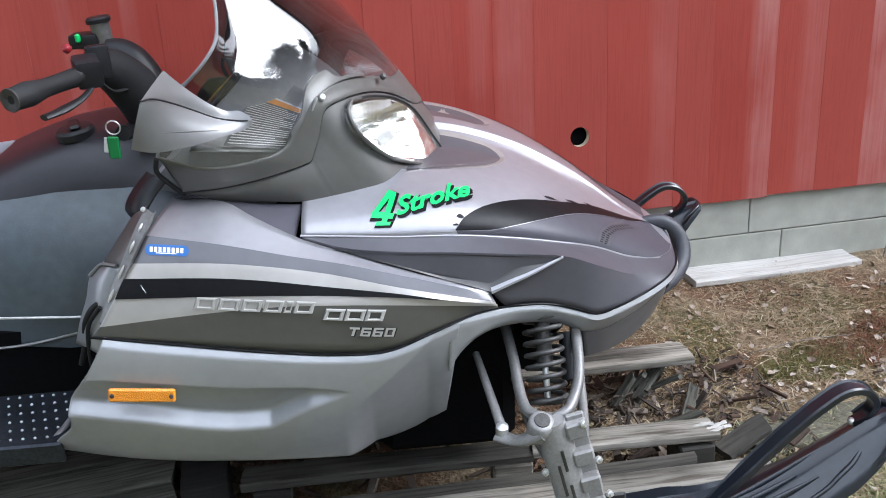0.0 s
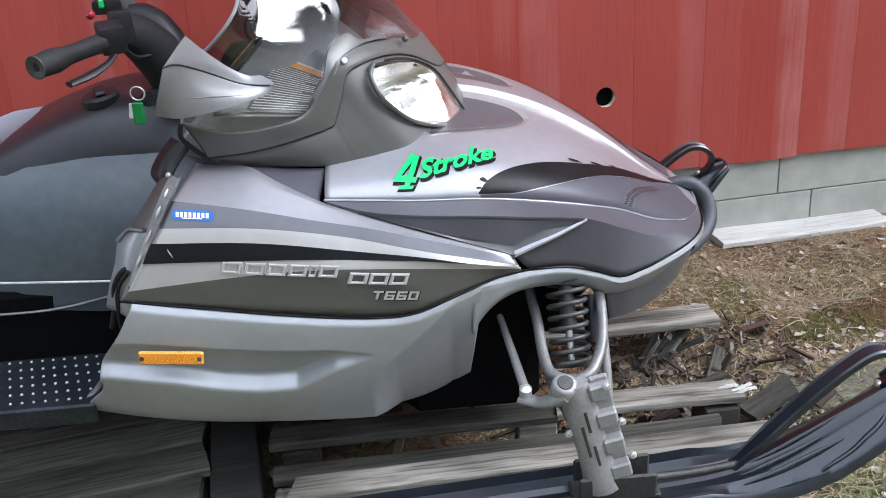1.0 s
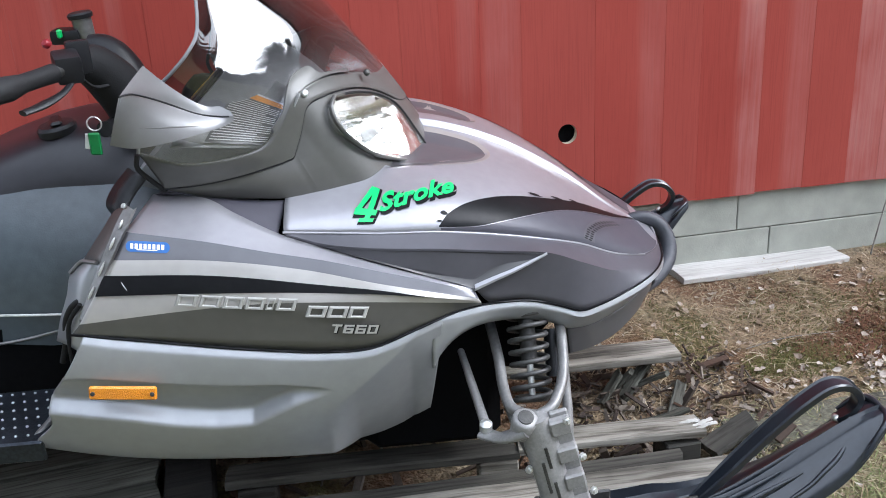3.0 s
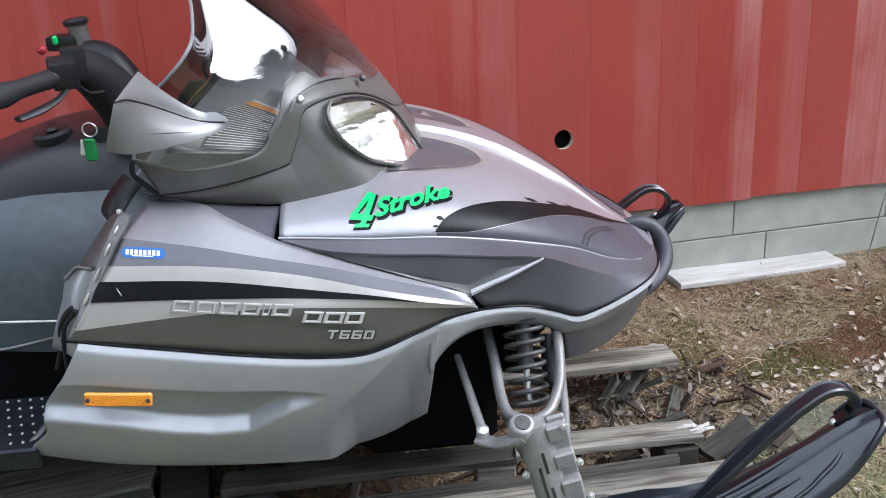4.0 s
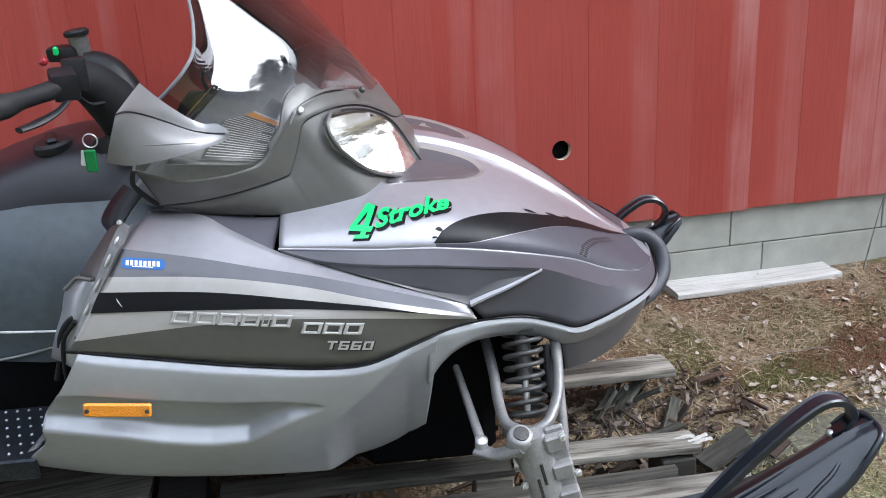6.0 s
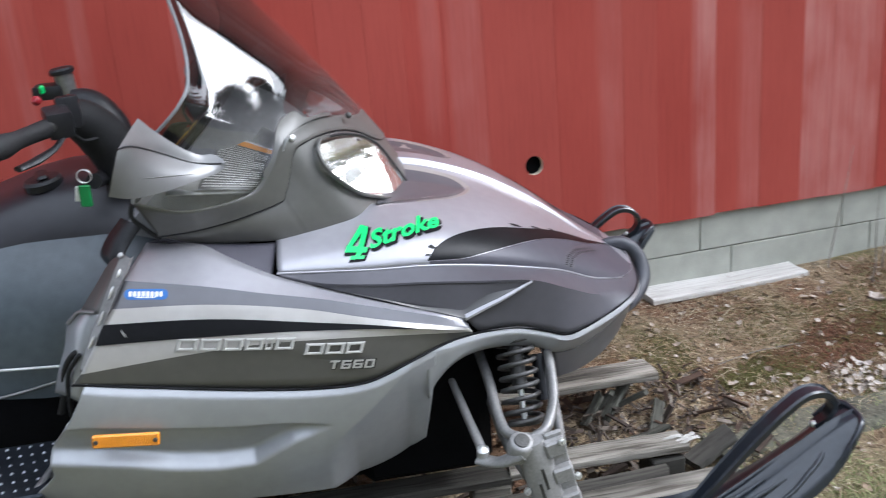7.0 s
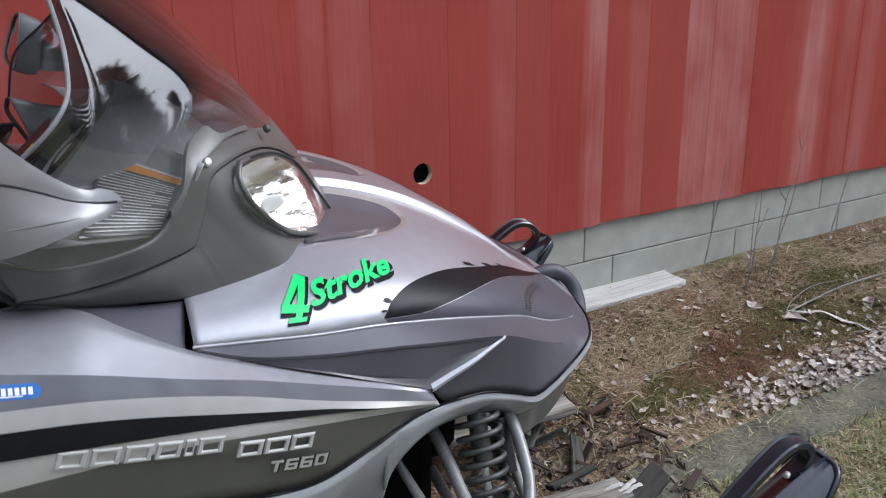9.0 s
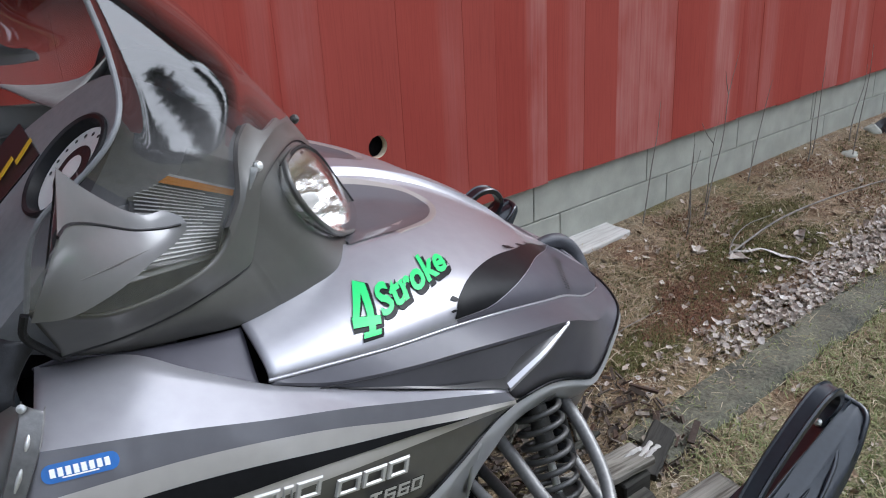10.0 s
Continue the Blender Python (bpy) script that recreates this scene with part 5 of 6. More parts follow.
# Raised zinc beads draw the glints of the strip's slots.
for k in (.22, .42, .6, .78):
    i = int(k * 39)
    mid_ = [(si[j] + so[j]) / 2 + np.array((-.001, -.0022, .0005)) for j in range(max(0, i - 2), i + 3)]
    both("slot", tube(mid_, [.0008, .0026, .0026, .0008], 8), ZINC, "raised bright bead for a slot's glint", 60)
hook = grid(np.array([matched([(-.517, -.345, .83), (-.55, -.36, .795), (-.560, -.372, .772), (-.546, -.385, .754)], 18), matched([(-.50, -.365, .828), (-.53, -.385, .795), (-.538, -.395, .775), (-.53, -.40, .76)], 18), matched([(-.476, -.375, .824), (-.50, -.39, .80), (-.512, -.405, .785), (-.514, -.412, .776)], 18)]))
both("knee_trim", hook, BLACKPLASTIC, "black trim hook", 60, .006)
both("strip_bolt", lathe([(.001, 0), (.0045, 0), (.0045, .003), (.002, .004), (.001, .004)], (-.507, -.442, .795), (-.3, -.7, .6), 12), ZINC, "", 30)
part("hose", tube([(-.57, -.47, .64), (-.61, -.47, .635), (-.64, -.46, .60), (-.655, -.45, .55), (-.675, -.44, .50)], .006, 8, 26), BLACKRUBBER, sled, "black hose", 60)
part("hose", tube([(-.60, -.49, .64), (-.63, -.48, .60), (-.645, -.47, .53), (-.65, -.46, .48)], .004, 8, 26), BLACKRUBBER, sled, "black hose", 60)
part("bolt_head", lathe([(.001, 0), (.009, 0), (.009, .006), (.004, .009), (.001, .009)], (-.645, -.49, .50), (-.2, -1, .1), 12), ZINC, sled, "", 30)
# key with a green tag
keyo = part("key_ring", tube([(-.592 + .013 * math.cos(a), -.24, .884 + .013 * math.sin(a)) for a in np.linspace(0, 2 * math.pi, 21)], .0016, 6), ZINC, sled, "steel key ring", 60)
part("key_tag", box((-.597, -.242, .846), (.022, .005, .044), .003, pose(0, 0, 0, 0, 3, 0)), GREENPLASTIC, keyo, "green plastic tag", 30)
part("key_tag", box((-.608, -.238, .850), (.016, .002, .03), .001, pose(0, 0, 0, 0, 12, 0)), DIALWHITE, keyo, "", 30)
part("ignition", tube([(-.575, -.12, .85), (-.58, -.225, .868)], [.018, .015], 14, 3), BLACKPLASTIC, sled, "black key switch", 30)

# ---- running board with studs ----
rb = part("running_board", join(box((-1.12, -.415, .372), (.80, .17, .006), .002), box((-1.12, -.503, .355), (.80, .012, .045), .004)), ALU, sled, "black studded metal running board", 30)
for i in range(26):
    for j in range(6):
        u, v = -.742 - i * .022 - (j % 2) * .011, -.343 - j * .028
        d = lathe([(.0032, 0), (.0024, .003), (.001, .004)], (u, v, .374), (0, 0, 1), 7)
        part("stud", d, STUD, rb, "", 0)
part("foot_rest_edge", tube([(-.725, -.345, .38), (-.718, -.40, .378), (-.735, -.47, .37), (-.76, -.50, .36)], .008, 8, 20), STEEL, sled, "", 60)
# near-black boxes added to fill the engine bay and wheel arch with shade
part("shade_filler", box((-.28, 0, .50), (.50, .80, .34), .03), INSIDE, sled, "near-black box that stands in for the engine bay's shade", 30)
part("shade_filler", box((.10, 0, .46), (.25, .46, .2), .03), INSIDE, sled, "", 30)
part("shade_filler", box((.0, 0, .34), (.30, .66, .42), .03), INSIDE, sled, "", 30)
part("shade_filler", box((.19, 0, .485), (.19, .66, .08), .01), INSIDE, sled, "", 30)
part("shade_filler", box((.17, 0, .395), (.21, .44, .13), .02), INSIDE, sled, "", 30)
part("shade_filler", box((-.22, 0, .36), (.9, .5, .2), .03), INSIDE, sled, "", 30)

# ---- front bumper ----
bp_path = [(.50, .0, .50), (.545, .0, .502), (.580, -.005, .485), (.600, -.02, .452), (.595, -.05, .418), (.555, -.10, .395), (.50, -.15, .385)]
both("front_bumper", tube(bp_path, [.012, .016, .018, .019, .019, .016, .012], 14, 40), BUMPER, "dark slate plastic bumper hoop", 60)
both("skid_pad", box((.515, -.14, .402), (.03, .02, .04), .006, pose(0, 0, 0, 0, 30, -30)), BLACKPLASTIC, "black pad under the bumper")

# ---- front suspension and skis ----
def build_front(flip):
    f = (lambda d: mirrored(d)) if flip else (lambda d: d)
    P_ = lambda n, d, m, lab="", sm=50, par=sled: part(n, f(d), m, par, lab, sm)
    # shock and spring
    a, b = np.array((.191, -.375, .50)), np.array((.189, -.475, .330))
    ax = (b - a) / np.linalg.norm(b - a)
    x = np.array((1.0, 0, 0))
    y = np.cross(ax, x)
    turns, n = 7.5, 170
    q = [a + (b - a) * (.05 + .87 * k) + .036 * (math.cos(k * turns * 2 * math.pi) * x + math.sin(k * turns * 2 * math.pi) * y) for k in np.linspace(0, 1, n)]
    sh = P_("shock_absorber", tube([a, a + (b - a) * .55], .016, 14, 4), DARKSTEEL, "black shock absorber with a grey coil spring")
    P_("spring", tube(q, .0050, 8), SPRING, "grey coil spring", 60, sh)
    P_("piston_rod", tube([a + (b - a) * .55, a + (b - a) * .95], .0065, 10, 3), ZINC, "bright piston rod", 60, sh)
    P_("spring_seat", lathe([(.001, -.006), (.034, -.006), (.036, 0), (.03, .006), (.001, .006)], b - ax * .018, ax, 20), DARKSTEEL, "", 40, sh)
    P_("reservoir", tube([(.245, -.37, .44), (.243, -.42, .36)], .017, 14, 3), BLACKPLASTIC, "black gas reservoir", 60, sh)
    # wishbone of bent tube
    P_("wishbone", tube([(.125, -.30, .45), (.130, -.42, .415), (.128, -.50, .395), (.134, -.545, .386), (.15, -.562, .384), (.175, -.57, .382)], .0105, 12, 40), TUBEGREY, "grey steel wishbone")
    P_("wishbone", tube([(.266, -.30, .46), (.257, -.41, .44), (.242, -.49, .408), (.222, -.535, .394), (.205, -.558, .386), (.18, -.568, .380)], .0105, 12, 40), TUBEGREY, "grey steel wishbone")
    P_("lower_arm", tube([(.15, -.30, .30), (.152, -.45, .295), (.165, -.575, .30)], .010, 12, 20), TUBEGREY, "grey lower arm")
    P_("lower_arm", tube([(.285, -.28, .375), (.268, -.40, .345), (.246, -.53, .318), (.236, -.56, .308), (.212, -.574, .302)], .0095, 12, 30), TUBEGREY, "grey lower arm")
    P_("tie_rod", tube([(.062, -.30, .385), (.073, -.40, .367), (.086, -.545, .352)], [.007, .0085, .0095], 12, 16), CAST, "grey tie rod")
    P_("tie_rod_end", lathe([(.001, -.022), (.010, -.022), (.012, -.012), (.012, .010), (.007, .014), (.001, .016)], (.086, -.549, .349), (0, -.15, 1), 14), ZINC, "", 40)
    # spindle
    arm = [np.array(p) for p in ((.083, -.545, .333), (.115, -.575, .331), (.150, -.592, .338))]
    P_("steering_arm", tube([(.080, -.545, .334), (.105, -.570, .340), (.130, -.588, .356), (.155, -.594, .372)], [.017, .015, .021, .027], 14, 20, flat=.5), CAST, "grey steering arm")
    kn = P_("knuckle", lathe([(.001, -.03), (.022, -.03), (.0235, -.01), (.0235, .010), (.018, .015), (.001, .015)], (.150, -.592, .385), (.1, -.35, .93), 18), CAST, "grey steering knuckle with a dark cap")
    P_("knuckle_cap", lathe([(.001, .015), (.0145, .015), (.0145, .018), (.001, .019)], (.150, -.592, .385), (.1, -.35, .93), 18), DARKSTEEL, "", 40, kn)
    top, low = np.array((.168, -.592, .392)), np.array((.226, -.602, .15))
    d = (low - top) / np.linalg.norm(low - top)
    side_v = np.cross(d, (0, 1.0, 0))
    R = []
    for k, (hw, hv) in zip(np.linspace(0, 1, 6), ((.026, .018), (.032, .022), (.031, .022), (.030, .022), (.032, .024), (.036, .026))):
        c = top + (low - top) * k
        R.append([c + side_v * hw * math.cos(t) + np.array((0, 1.0, 0)) * hv * math.sin(t) for t in np.linspace(0, 2 * math.pi, 16, endpoint=False)])
    V, F = grid(np.array(R), True)
    sp = P_("spindle", (V, F + [tuple(range(16))[::-1], tuple(range(len(V) - 16, len(V)))]), CAST, "grey cast spindle with stiffening ribs", 50)
    ahead = side_v if side_v[0] > 0 else -side_v
    tilt = math.degrees(math.atan2(low[0] - top[0], top[2] - low[2]))
    P_("spindle_flange", box(tuple((top + low) / 2 + ahead * .040 + np.array((0, .004, .012))), (.034, .010, .235), .003, pose(0, 0, 0, 0, -tilt, 0)), CAST, "", 30, sp)
    for k in (.02, .27, .52, .77):
        c = top + (low - top) * (k + .07) + ahead * .040 + np.array((0, -.008, 0))
        P_("spindle_rib", box(tuple(c), (.040, .024, .034), .004, pose(0, 0, 0, 0, -tilt, 0)), CAST, "", 30, sp)
    # worn maker's print as plain bars on a dark wedge
    for k, l in ((.30, .05), (.47, .075), (.62, .05)):
        c = top + (low - top) * k + ahead * (.004 if l < .06 else -.008) + np.array((0, -.0228, 0))
        P_("spindle_print", box(tuple(c), (.006, .002, l), .001, pose(0, 0, 0, 0, -tilt, 0)), DARKSTEEL, "", 30, sp)
    for p in ((.221, -.61, .395), (.252, -.61, .312), (.274, -.616, .236), (.155, -.605, .29)):
        P_("bolt", lathe([(.001, 0), (.0075, 0), (.0075, .005), (.005, .005), (.004, .009), (.001, .009)], p, (.5, -.8, .2), 10), ZINC, "", 30)
    # ski
    prof = [(-.30, .135, .040), (-.27, .124, .060), (-.2, .118, .068), (0, .116, .07), (.2, .116, .07), (.4, .117, .07), (.48, .125, .073), (.56, .150, .076), (.64, .192, .075), (.72, .241, .070), (.776, .275, .064), (.82, .296, .055), (.845, .304, .045), (.855, .306, .038)]
    pr = spline(prof, 72)
    cs = lambda u: -.592 + .075 * (u - .2)
    R = []
    for u, w, h in pr:
        c = cs(u)
        flare = np.interp(u, [.42, .60], [0, 1])
        drop = np.interp(u, [.42, .56, .68, .76, .80, .83, .855], [0, .030, .062, .066, .050, .022, .002])
        lip = .018 * (1 - flare) + .004
        rows = [(-1, lip), (-.93, lip + .003), (-.84, .006 * (1 - flare)), (-.5, 0), (-.42, .008 * (1 - flare) + .001), (-.3, 0), (-.08, 0), (0, .007)]
        rows += [(-a_, z) for a_, z in rows[-2::-1]]
        fall = lambda a_: drop * abs(a_) ** 2.2
        sec = [(a_, z - fall(a_)) for a_, z in rows] + [(1.06, lip - .014 - drop), (.8, -.016 - fall(.8)), (0, -.022), (-.8, -.016 - fall(.8)), (-1.06, lip - .014 - drop)]
        R.append([(u, c + h * a_, w + z) for a_, z in sec])
    V, F = grid(np.array(R), True)
    m_ = len(sec)
    ski = P_("ski", (V, F + [tuple(range(m_))[::-1], tuple(range(len(V) - m_, len(V)))]), SKIPLASTIC, "black plastic ski with a carrying loop", 45)
    # carrying loop: a broad strap that arches over the middle and turns down to its bolt
    loop_line = spline([(.49, -.566, .138), (.54, -.560, .188), (.60, -.551, .246), (.65, -.547, .296), (.70, -.544, .341), (.745, -.541, .368), (.785, -.538, .362), (.812, -.535, .328), (.803, -.534, .298), (.776, -.533, .280)], 60)
    d_ = np.gradient(loop_line[:, [0, 2]], axis=0)
    d_ /= np.linalg.norm(d_, axis=1)[:, None]
    wide = np.interp(np.linspace(0, 1, 60), [0, .2, .7, .85, 1], [.012, .019, .019, .014, .009])
    strap = []
    for p, (dx, dz), hw in zip(loop_line, d_, wide):
        up = np.array((-dz, 0, dx))
        strap.append([p + np.array((0, y * hw, 0)) + up * z for y, z in ((-1, -.007), (-1.0, .005), (-.8, .008), (-.62, .0045), (.62, .0045), (.8, .008), (1, .005), (1, -.007))])
    V, F = grid(np.array(strap), True)
    P_("ski_loop", (V, F + [tuple(range(8))[::-1], tuple(range(len(V) - 8, len(V)))]), SKIPLASTIC, "black ski loop", 40, ski)
    P_("ski_cord", tube([(.797, -.542, .288), (.789, -.561, .270), (.773, -.581, .252), (.753, -.595, .234), (.727, -.605, .216), (.70, -.613, .194), (.64, -.625, .162)], [.0045, .005, .005, .005, .0045, .004, .002], 8, 40), SKIPLASTIC, "", 60, ski)
    P_("ski_tip", tube([(.80, -.493, .272), (.83, -.497, .298), (.849, -.512, .308), (.857, -.545, .306), (.856, -.565, .304), (.846, -.583, .300), (.826, -.595, .276), (.808, -.603, .249), (.788, -.606, .223), (.763, -.612, .203), (.737, -.618, .180), (.68, -.627, .147)], [.004, .0055, .006, .006, .006, .006, .0055, .005, .005, .005, .004, .002], 10, 70), SKIPLASTIC, "black raised ski rim", 60, ski)
    P_("ski_bolt", lathe([(.001, -.004), (.0075, -.004), (.0075, .003), (.005, .006), (.001, .007)], (.774, -.534, .284), (-.4, -.5, .7), 14), ZINC, "bright bolt", 40, ski)
    for o, l0, l1, tall in ((-.020, .50, .655, .008), (.002, .48, .735, .010), (-.040, .50, .69, .007)):
        us = np.linspace(l0, l1, 16)
        on = lambda u: np.interp(u, pr[:, 0], pr[:, 1]) - np.interp(u, [.42, .56, .68, .76], [0, .030, .062, .066]) * (abs(o) / np.interp(u, pr[:, 0], pr[:, 2])) ** 2.2
        P_("ski_rib", tube([(u, cs(u) + o, on(u) + .003) for u in us], [.001, .0045, .0055, .0045, .001], 8, flat=1.6), SKIPLASTIC, "", 60, ski)
    P_("ski_saddle", join(box((.25, cs(.25) - .028, .155), (.15, .008, .06), .004), box((.25, cs(.25) + .028, .155), (.15, .008, .06), .004), box((.25, cs(.25), .128), (.17, .06, .01), .003)), DARKSTEEL, "dark steel ski saddle", 30, ski)
    P_("ski_rail", tube([(.28, cs(.28), .145), (.40, cs(.4), .14), (.50, cs(.5), .145)], .008, 8, 14), DARKSTEEL, "", 60, ski)


build_front(False)
build_front(True)

# ---- loose things on the ground ----
def island(name, stops, rough=.85, bump=.3):
    """A surface whose colour differs from piece to piece of one mesh."""
    m = bpy.data.materials.new(name)
    m.use_nodes = True
    nt = m.node_tree
    b = nt.nodes["Principled BSDF"]
    g, r = nt.nodes.new("ShaderNodeNewGeometry"), nt.nodes.new("ShaderNodeValToRGB")
    while len(r.color_ramp.elements) < len(stops):
        r.color_ramp.elements.new(.5)
    for i, (e, c) in enumerate(zip(r.color_ramp.elements, stops)):
        e.position, e.color = i / (len(stops) - 1), (*c, 1)
    nt.links.new(g.outputs["Random Per Island"], r.inputs[0])
    co, n = nt.nodes.new("ShaderNodeTexCoord"), nt.nodes.new("ShaderNodeTexNoise")
    n.inputs["Scale"].default_value = 160
    nt.links.new(co.outputs["Object"], n.inputs["Vector"])
    mx = nt.nodes.new("ShaderNodeMix")
    mx.data_type, mx.blend_type = "RGBA", "MULTIPLY"
    mx.inputs["Factor"].default_value = .5
    nt.links.new(r.outputs[0], mx.inputs["A"])
    nt.links.new(n.outputs["Fac"], mx.inputs["B"])
    nt.links.new(mx.outputs["Result"], b.inputs["Base Color"])
    b.inputs["Roughness"].default_value = rough
    bp = nt.nodes.new("ShaderNodeBump")
    bp.inputs["Strength"].default_value, bp.inputs["Distance"].default_value = bump, .003
    nt.links.new(n.outputs["Fac"], bp.inputs["Height"])
    nt.links.new(bp.outputs[0], b.inputs["Normal"])
    return m


LEAVES = island("fallen_leaves", [(.24, .16, .10), (.42, .32, .23), (.62, .55, .48), (.30, .2, .13), (.5, .42, .35)])
PALELEAVES = island("bleached_leaves", [(.42, .34, .27), (.64, .57, .50), (.50, .42, .35), (.80, .75, .69), (.26, .19, .14), (.58, .52, .46), (.34, .26, .2)])
DRYGRASS = island("dry_grass_blades", [(.33, .24, .13), (.50, .39, .24), (.17, .11, .06), (.68, .58, .42), (.28, .19, .10)])
MOSSGRASS = island("moss_and_grass", [(.075, .085, .016), (.15, .15, .034), (.11, .08, .022), (.20, .19, .06)])
PALEGRASS = island("pale_green_grass", [(.19, .235, .07), (.34, .36, .16), (.12, .16, .04), (.44, .40, .24), (.26, .20, .10), (.17, .20, .06)])
RUSTMOSS = island("rusty_moss", [(.22, .085, .04), (.15, .055, .028), (.29, .135, .066), (.10, .046, .028), (.20, .125, .062)])
NEEDLES = island("needles", [(.34, .2, .11), (.48, .32, .19), (.24, .13, .065), (.58, .45, .29)])
DEBRIS = island("wood_debris", [(.06, .042, .03), (.12, .088, .064), (.04, .028, .022), (.08, .048, .032), (.30, .25, .2), (.045, .03, .022), (.11, .055, .03)])

rs = np.random.RandomState(7)


def scatter(n, xr, yr, keep=None):
    out = []
    while len(out) < n:
        x, y = rs.uniform(*xr), rs.uniform(*yr)
        if keep is None or rs.rand() < keep(x, y):
            out.append((x, y))
    return out


def leaf_mesh(spots, size, lift=.008):
    V, F = [], []
    for x, y in spots:
        z = ground_z(x, y) + rs.uniform(.002, lift)
        s, a = rs.uniform(*size), rs.uniform(0, 6.28)
        rot = Euler((rs.normal(0, .45), rs.normal(0, .45), a)).to_matrix()
        k = rs.uniform(.45, .8)
        cu = rs.uniform(-.25, .45)
        pts = [(-1, 0, cu), (-.4, -k, .1), (.3, -k * .85, .05), (1, 0, cu), (.3, k * .85, .05), (-.4, k, .1), (0, 0, -.12)]
        o = len(V)
        V += [tuple(Vector((x, y, z)) + rot @ (Vector(p) * s)) for p in pts]
        F += [(o + i, o + (i + 1) % 6, o + 6) for i in range(6)]
    return V, F


def blade_mesh(spots, length, width, tilt, sunk=.004):
    V, F = [], []
    for x, y in spots:
        z = ground_z(x, y) - sunk
        l, a, t = rs.uniform(*length), rs.uniform(0, 6.28), rs.uniform(*tilt)
        d = np.array((math.cos(a), math.sin(a), 0))
        p = np.array((-d[1], d[0], 0)) * rs.uniform(*width)
        q0 = np.array((x, y, z))
        q1 = q0 + d * l * .5 * math.cos(t) + np.array((0, 0, l * .5 * math.sin(t)))
        q2 = q1 + d * l * .5 + np.array((0, 0, l * .5 * math.sin(t) * rs.uniform(-.6, .4)))
        o = len(V)
        V += [tuple(q0 - p), tuple(q0 + p), tuple(q1 + p * .8), tuple(q1 - p * .8), tuple(q2)]
        F += [(o, o + 1, o + 2, o + 3), (o + 3, o + 2, o + 4)]
    return V, F


def raw(name, data, material, label, category):
    """Many small pieces in one mesh, with no merging."""
    me = bpy.data.meshes.new(name)
    me.from_pydata(data[0], [], data[1])
    me.materials.append(material)
    return tagged(new(name, me), label, category, kind="stuff")


off_kerb = lambda x, y: .75 if .08 < y < .29 and x > .8 else 1
def patch(x, y, spots):
    """Soft uneven patches: (x, y, half length, half width) each."""
    d = min(((x - a) / c) ** 2 + ((y - b) / w) ** 2 for a, b, c, w in spots) + .9 * noise.noise((x * 7, y * 7, 4))
    return 1 if d < .55 else .35 if d < 1 else 0


GREEN_SPOTS = [(1.85, .56, .40, .13), (1.10, .45, .17, .09), (2.15, .72, .3, .08)]
RUST_SPOTS = [(1.30, .48, .2, .09), (1.52, .54, .24, .11)]
bare = lambda x, y: 1 - .8 * patch(x, y, GREEN_SPOTS + RUST_SPOTS)
near = lambda x, y: off_kerb(x, y) * (1 if x > .55 or y < -.3 else .3)
raw("pale_leaf_litter", leaf_mesh(scatter(4200, (.85, 3.4), (.26, .54), lambda x, y: max(.05, 1 - abs(y - .34 - .03 * math.sin(x * 3)) / .12) * (1 if x > 1.5 else .4 if x > 1.25 else .10)), (.005, .016), .020), PALELEAVES, "bleached dry leaves heaped along the kerb", "leaves")
raw("leaf_litter", leaf_mesh(scatter(2200, (.5, 4.2), (-.9, .98), near), (.005, .017)), LEAVES, "brown and grey fallen leaves strewn over the ground", "leaves")
raw("scattered_leaves", leaf_mesh(scatter(420, (.55, 3.4), (-.8, .12)) + scatter(80, (.52, 1.0), (.16, .62)) + scatter(120, (1.0, 3.2), (.5, .95)), (.005, .014), .010), LEAVES, "large brown fallen leaves scattered over grass and soil", "leaves")
raw("dry_grass", blade_mesh(scatter(22000, (.5, 3.6), (-.8, .97), lambda x, y: off_kerb(x, y) * bare(x, y) * (.35 + .65 * (noise.noise((x * 2.1, y * 3.1, 5)) > -.05))), (.03, .11), (.0008, .0018), (.02, .5)), DRYGRASS, "dry yellow grass lying over the ground", "grass")
raw("green_grass", blade_mesh(scatter(30000, (.68, 3.4), (-.8, .27), lambda x, y: (.9 if y < .15 else .8 if y < .22 else .35) if noise.noise((x * 4, y * 4, 9)) > -.12 else .12), (.02, .07), (.0009, .0021), (.15, 1.1)), PALEGRASS, "tufts of green grass and moss", "grass")
raw("moss", blade_mesh(scatter(14000, (.8, 3.4), (.3, .92), lambda x, y: 1 if noise.noise((x * 2.4 + 5, y * 2.4, 2)) > .04 else .02) + scatter(26000, (.9, 2.5), (.34, .82), lambda x, y: patch(x, y, GREEN_SPOTS)), (.008, .03), (.0008, .002), (.5, 1.4)), MOSSGRASS, "low brown-green moss", "moss")
raw("rusty_moss", blade_mesh(scatter(9000, (.9, 3.2), (.34, .9), lambda x, y: 1 if noise.noise((x * 2.2 + 1.4, y * 2.8, 7)) > .06 else .01) + scatter(12000, (1.0, 1.9), (.36, .72), lambda x, y: patch(x, y, RUST_SPOTS)), (.008, .028), (.0008, .002), (.5, 1.4)), RUSTMOSS, "rust-brown moss", "moss")
raw("needle_litter", blade_mesh(scatter(16000, (.55, 3.4), (.2, .97), lambda x, y: off_kerb(x, y) * bare(x, y)), (.015, .05), (.0004, .0009), (-.05, .3), -.002), NEEDLES, "brown needles and stalks", "needles")


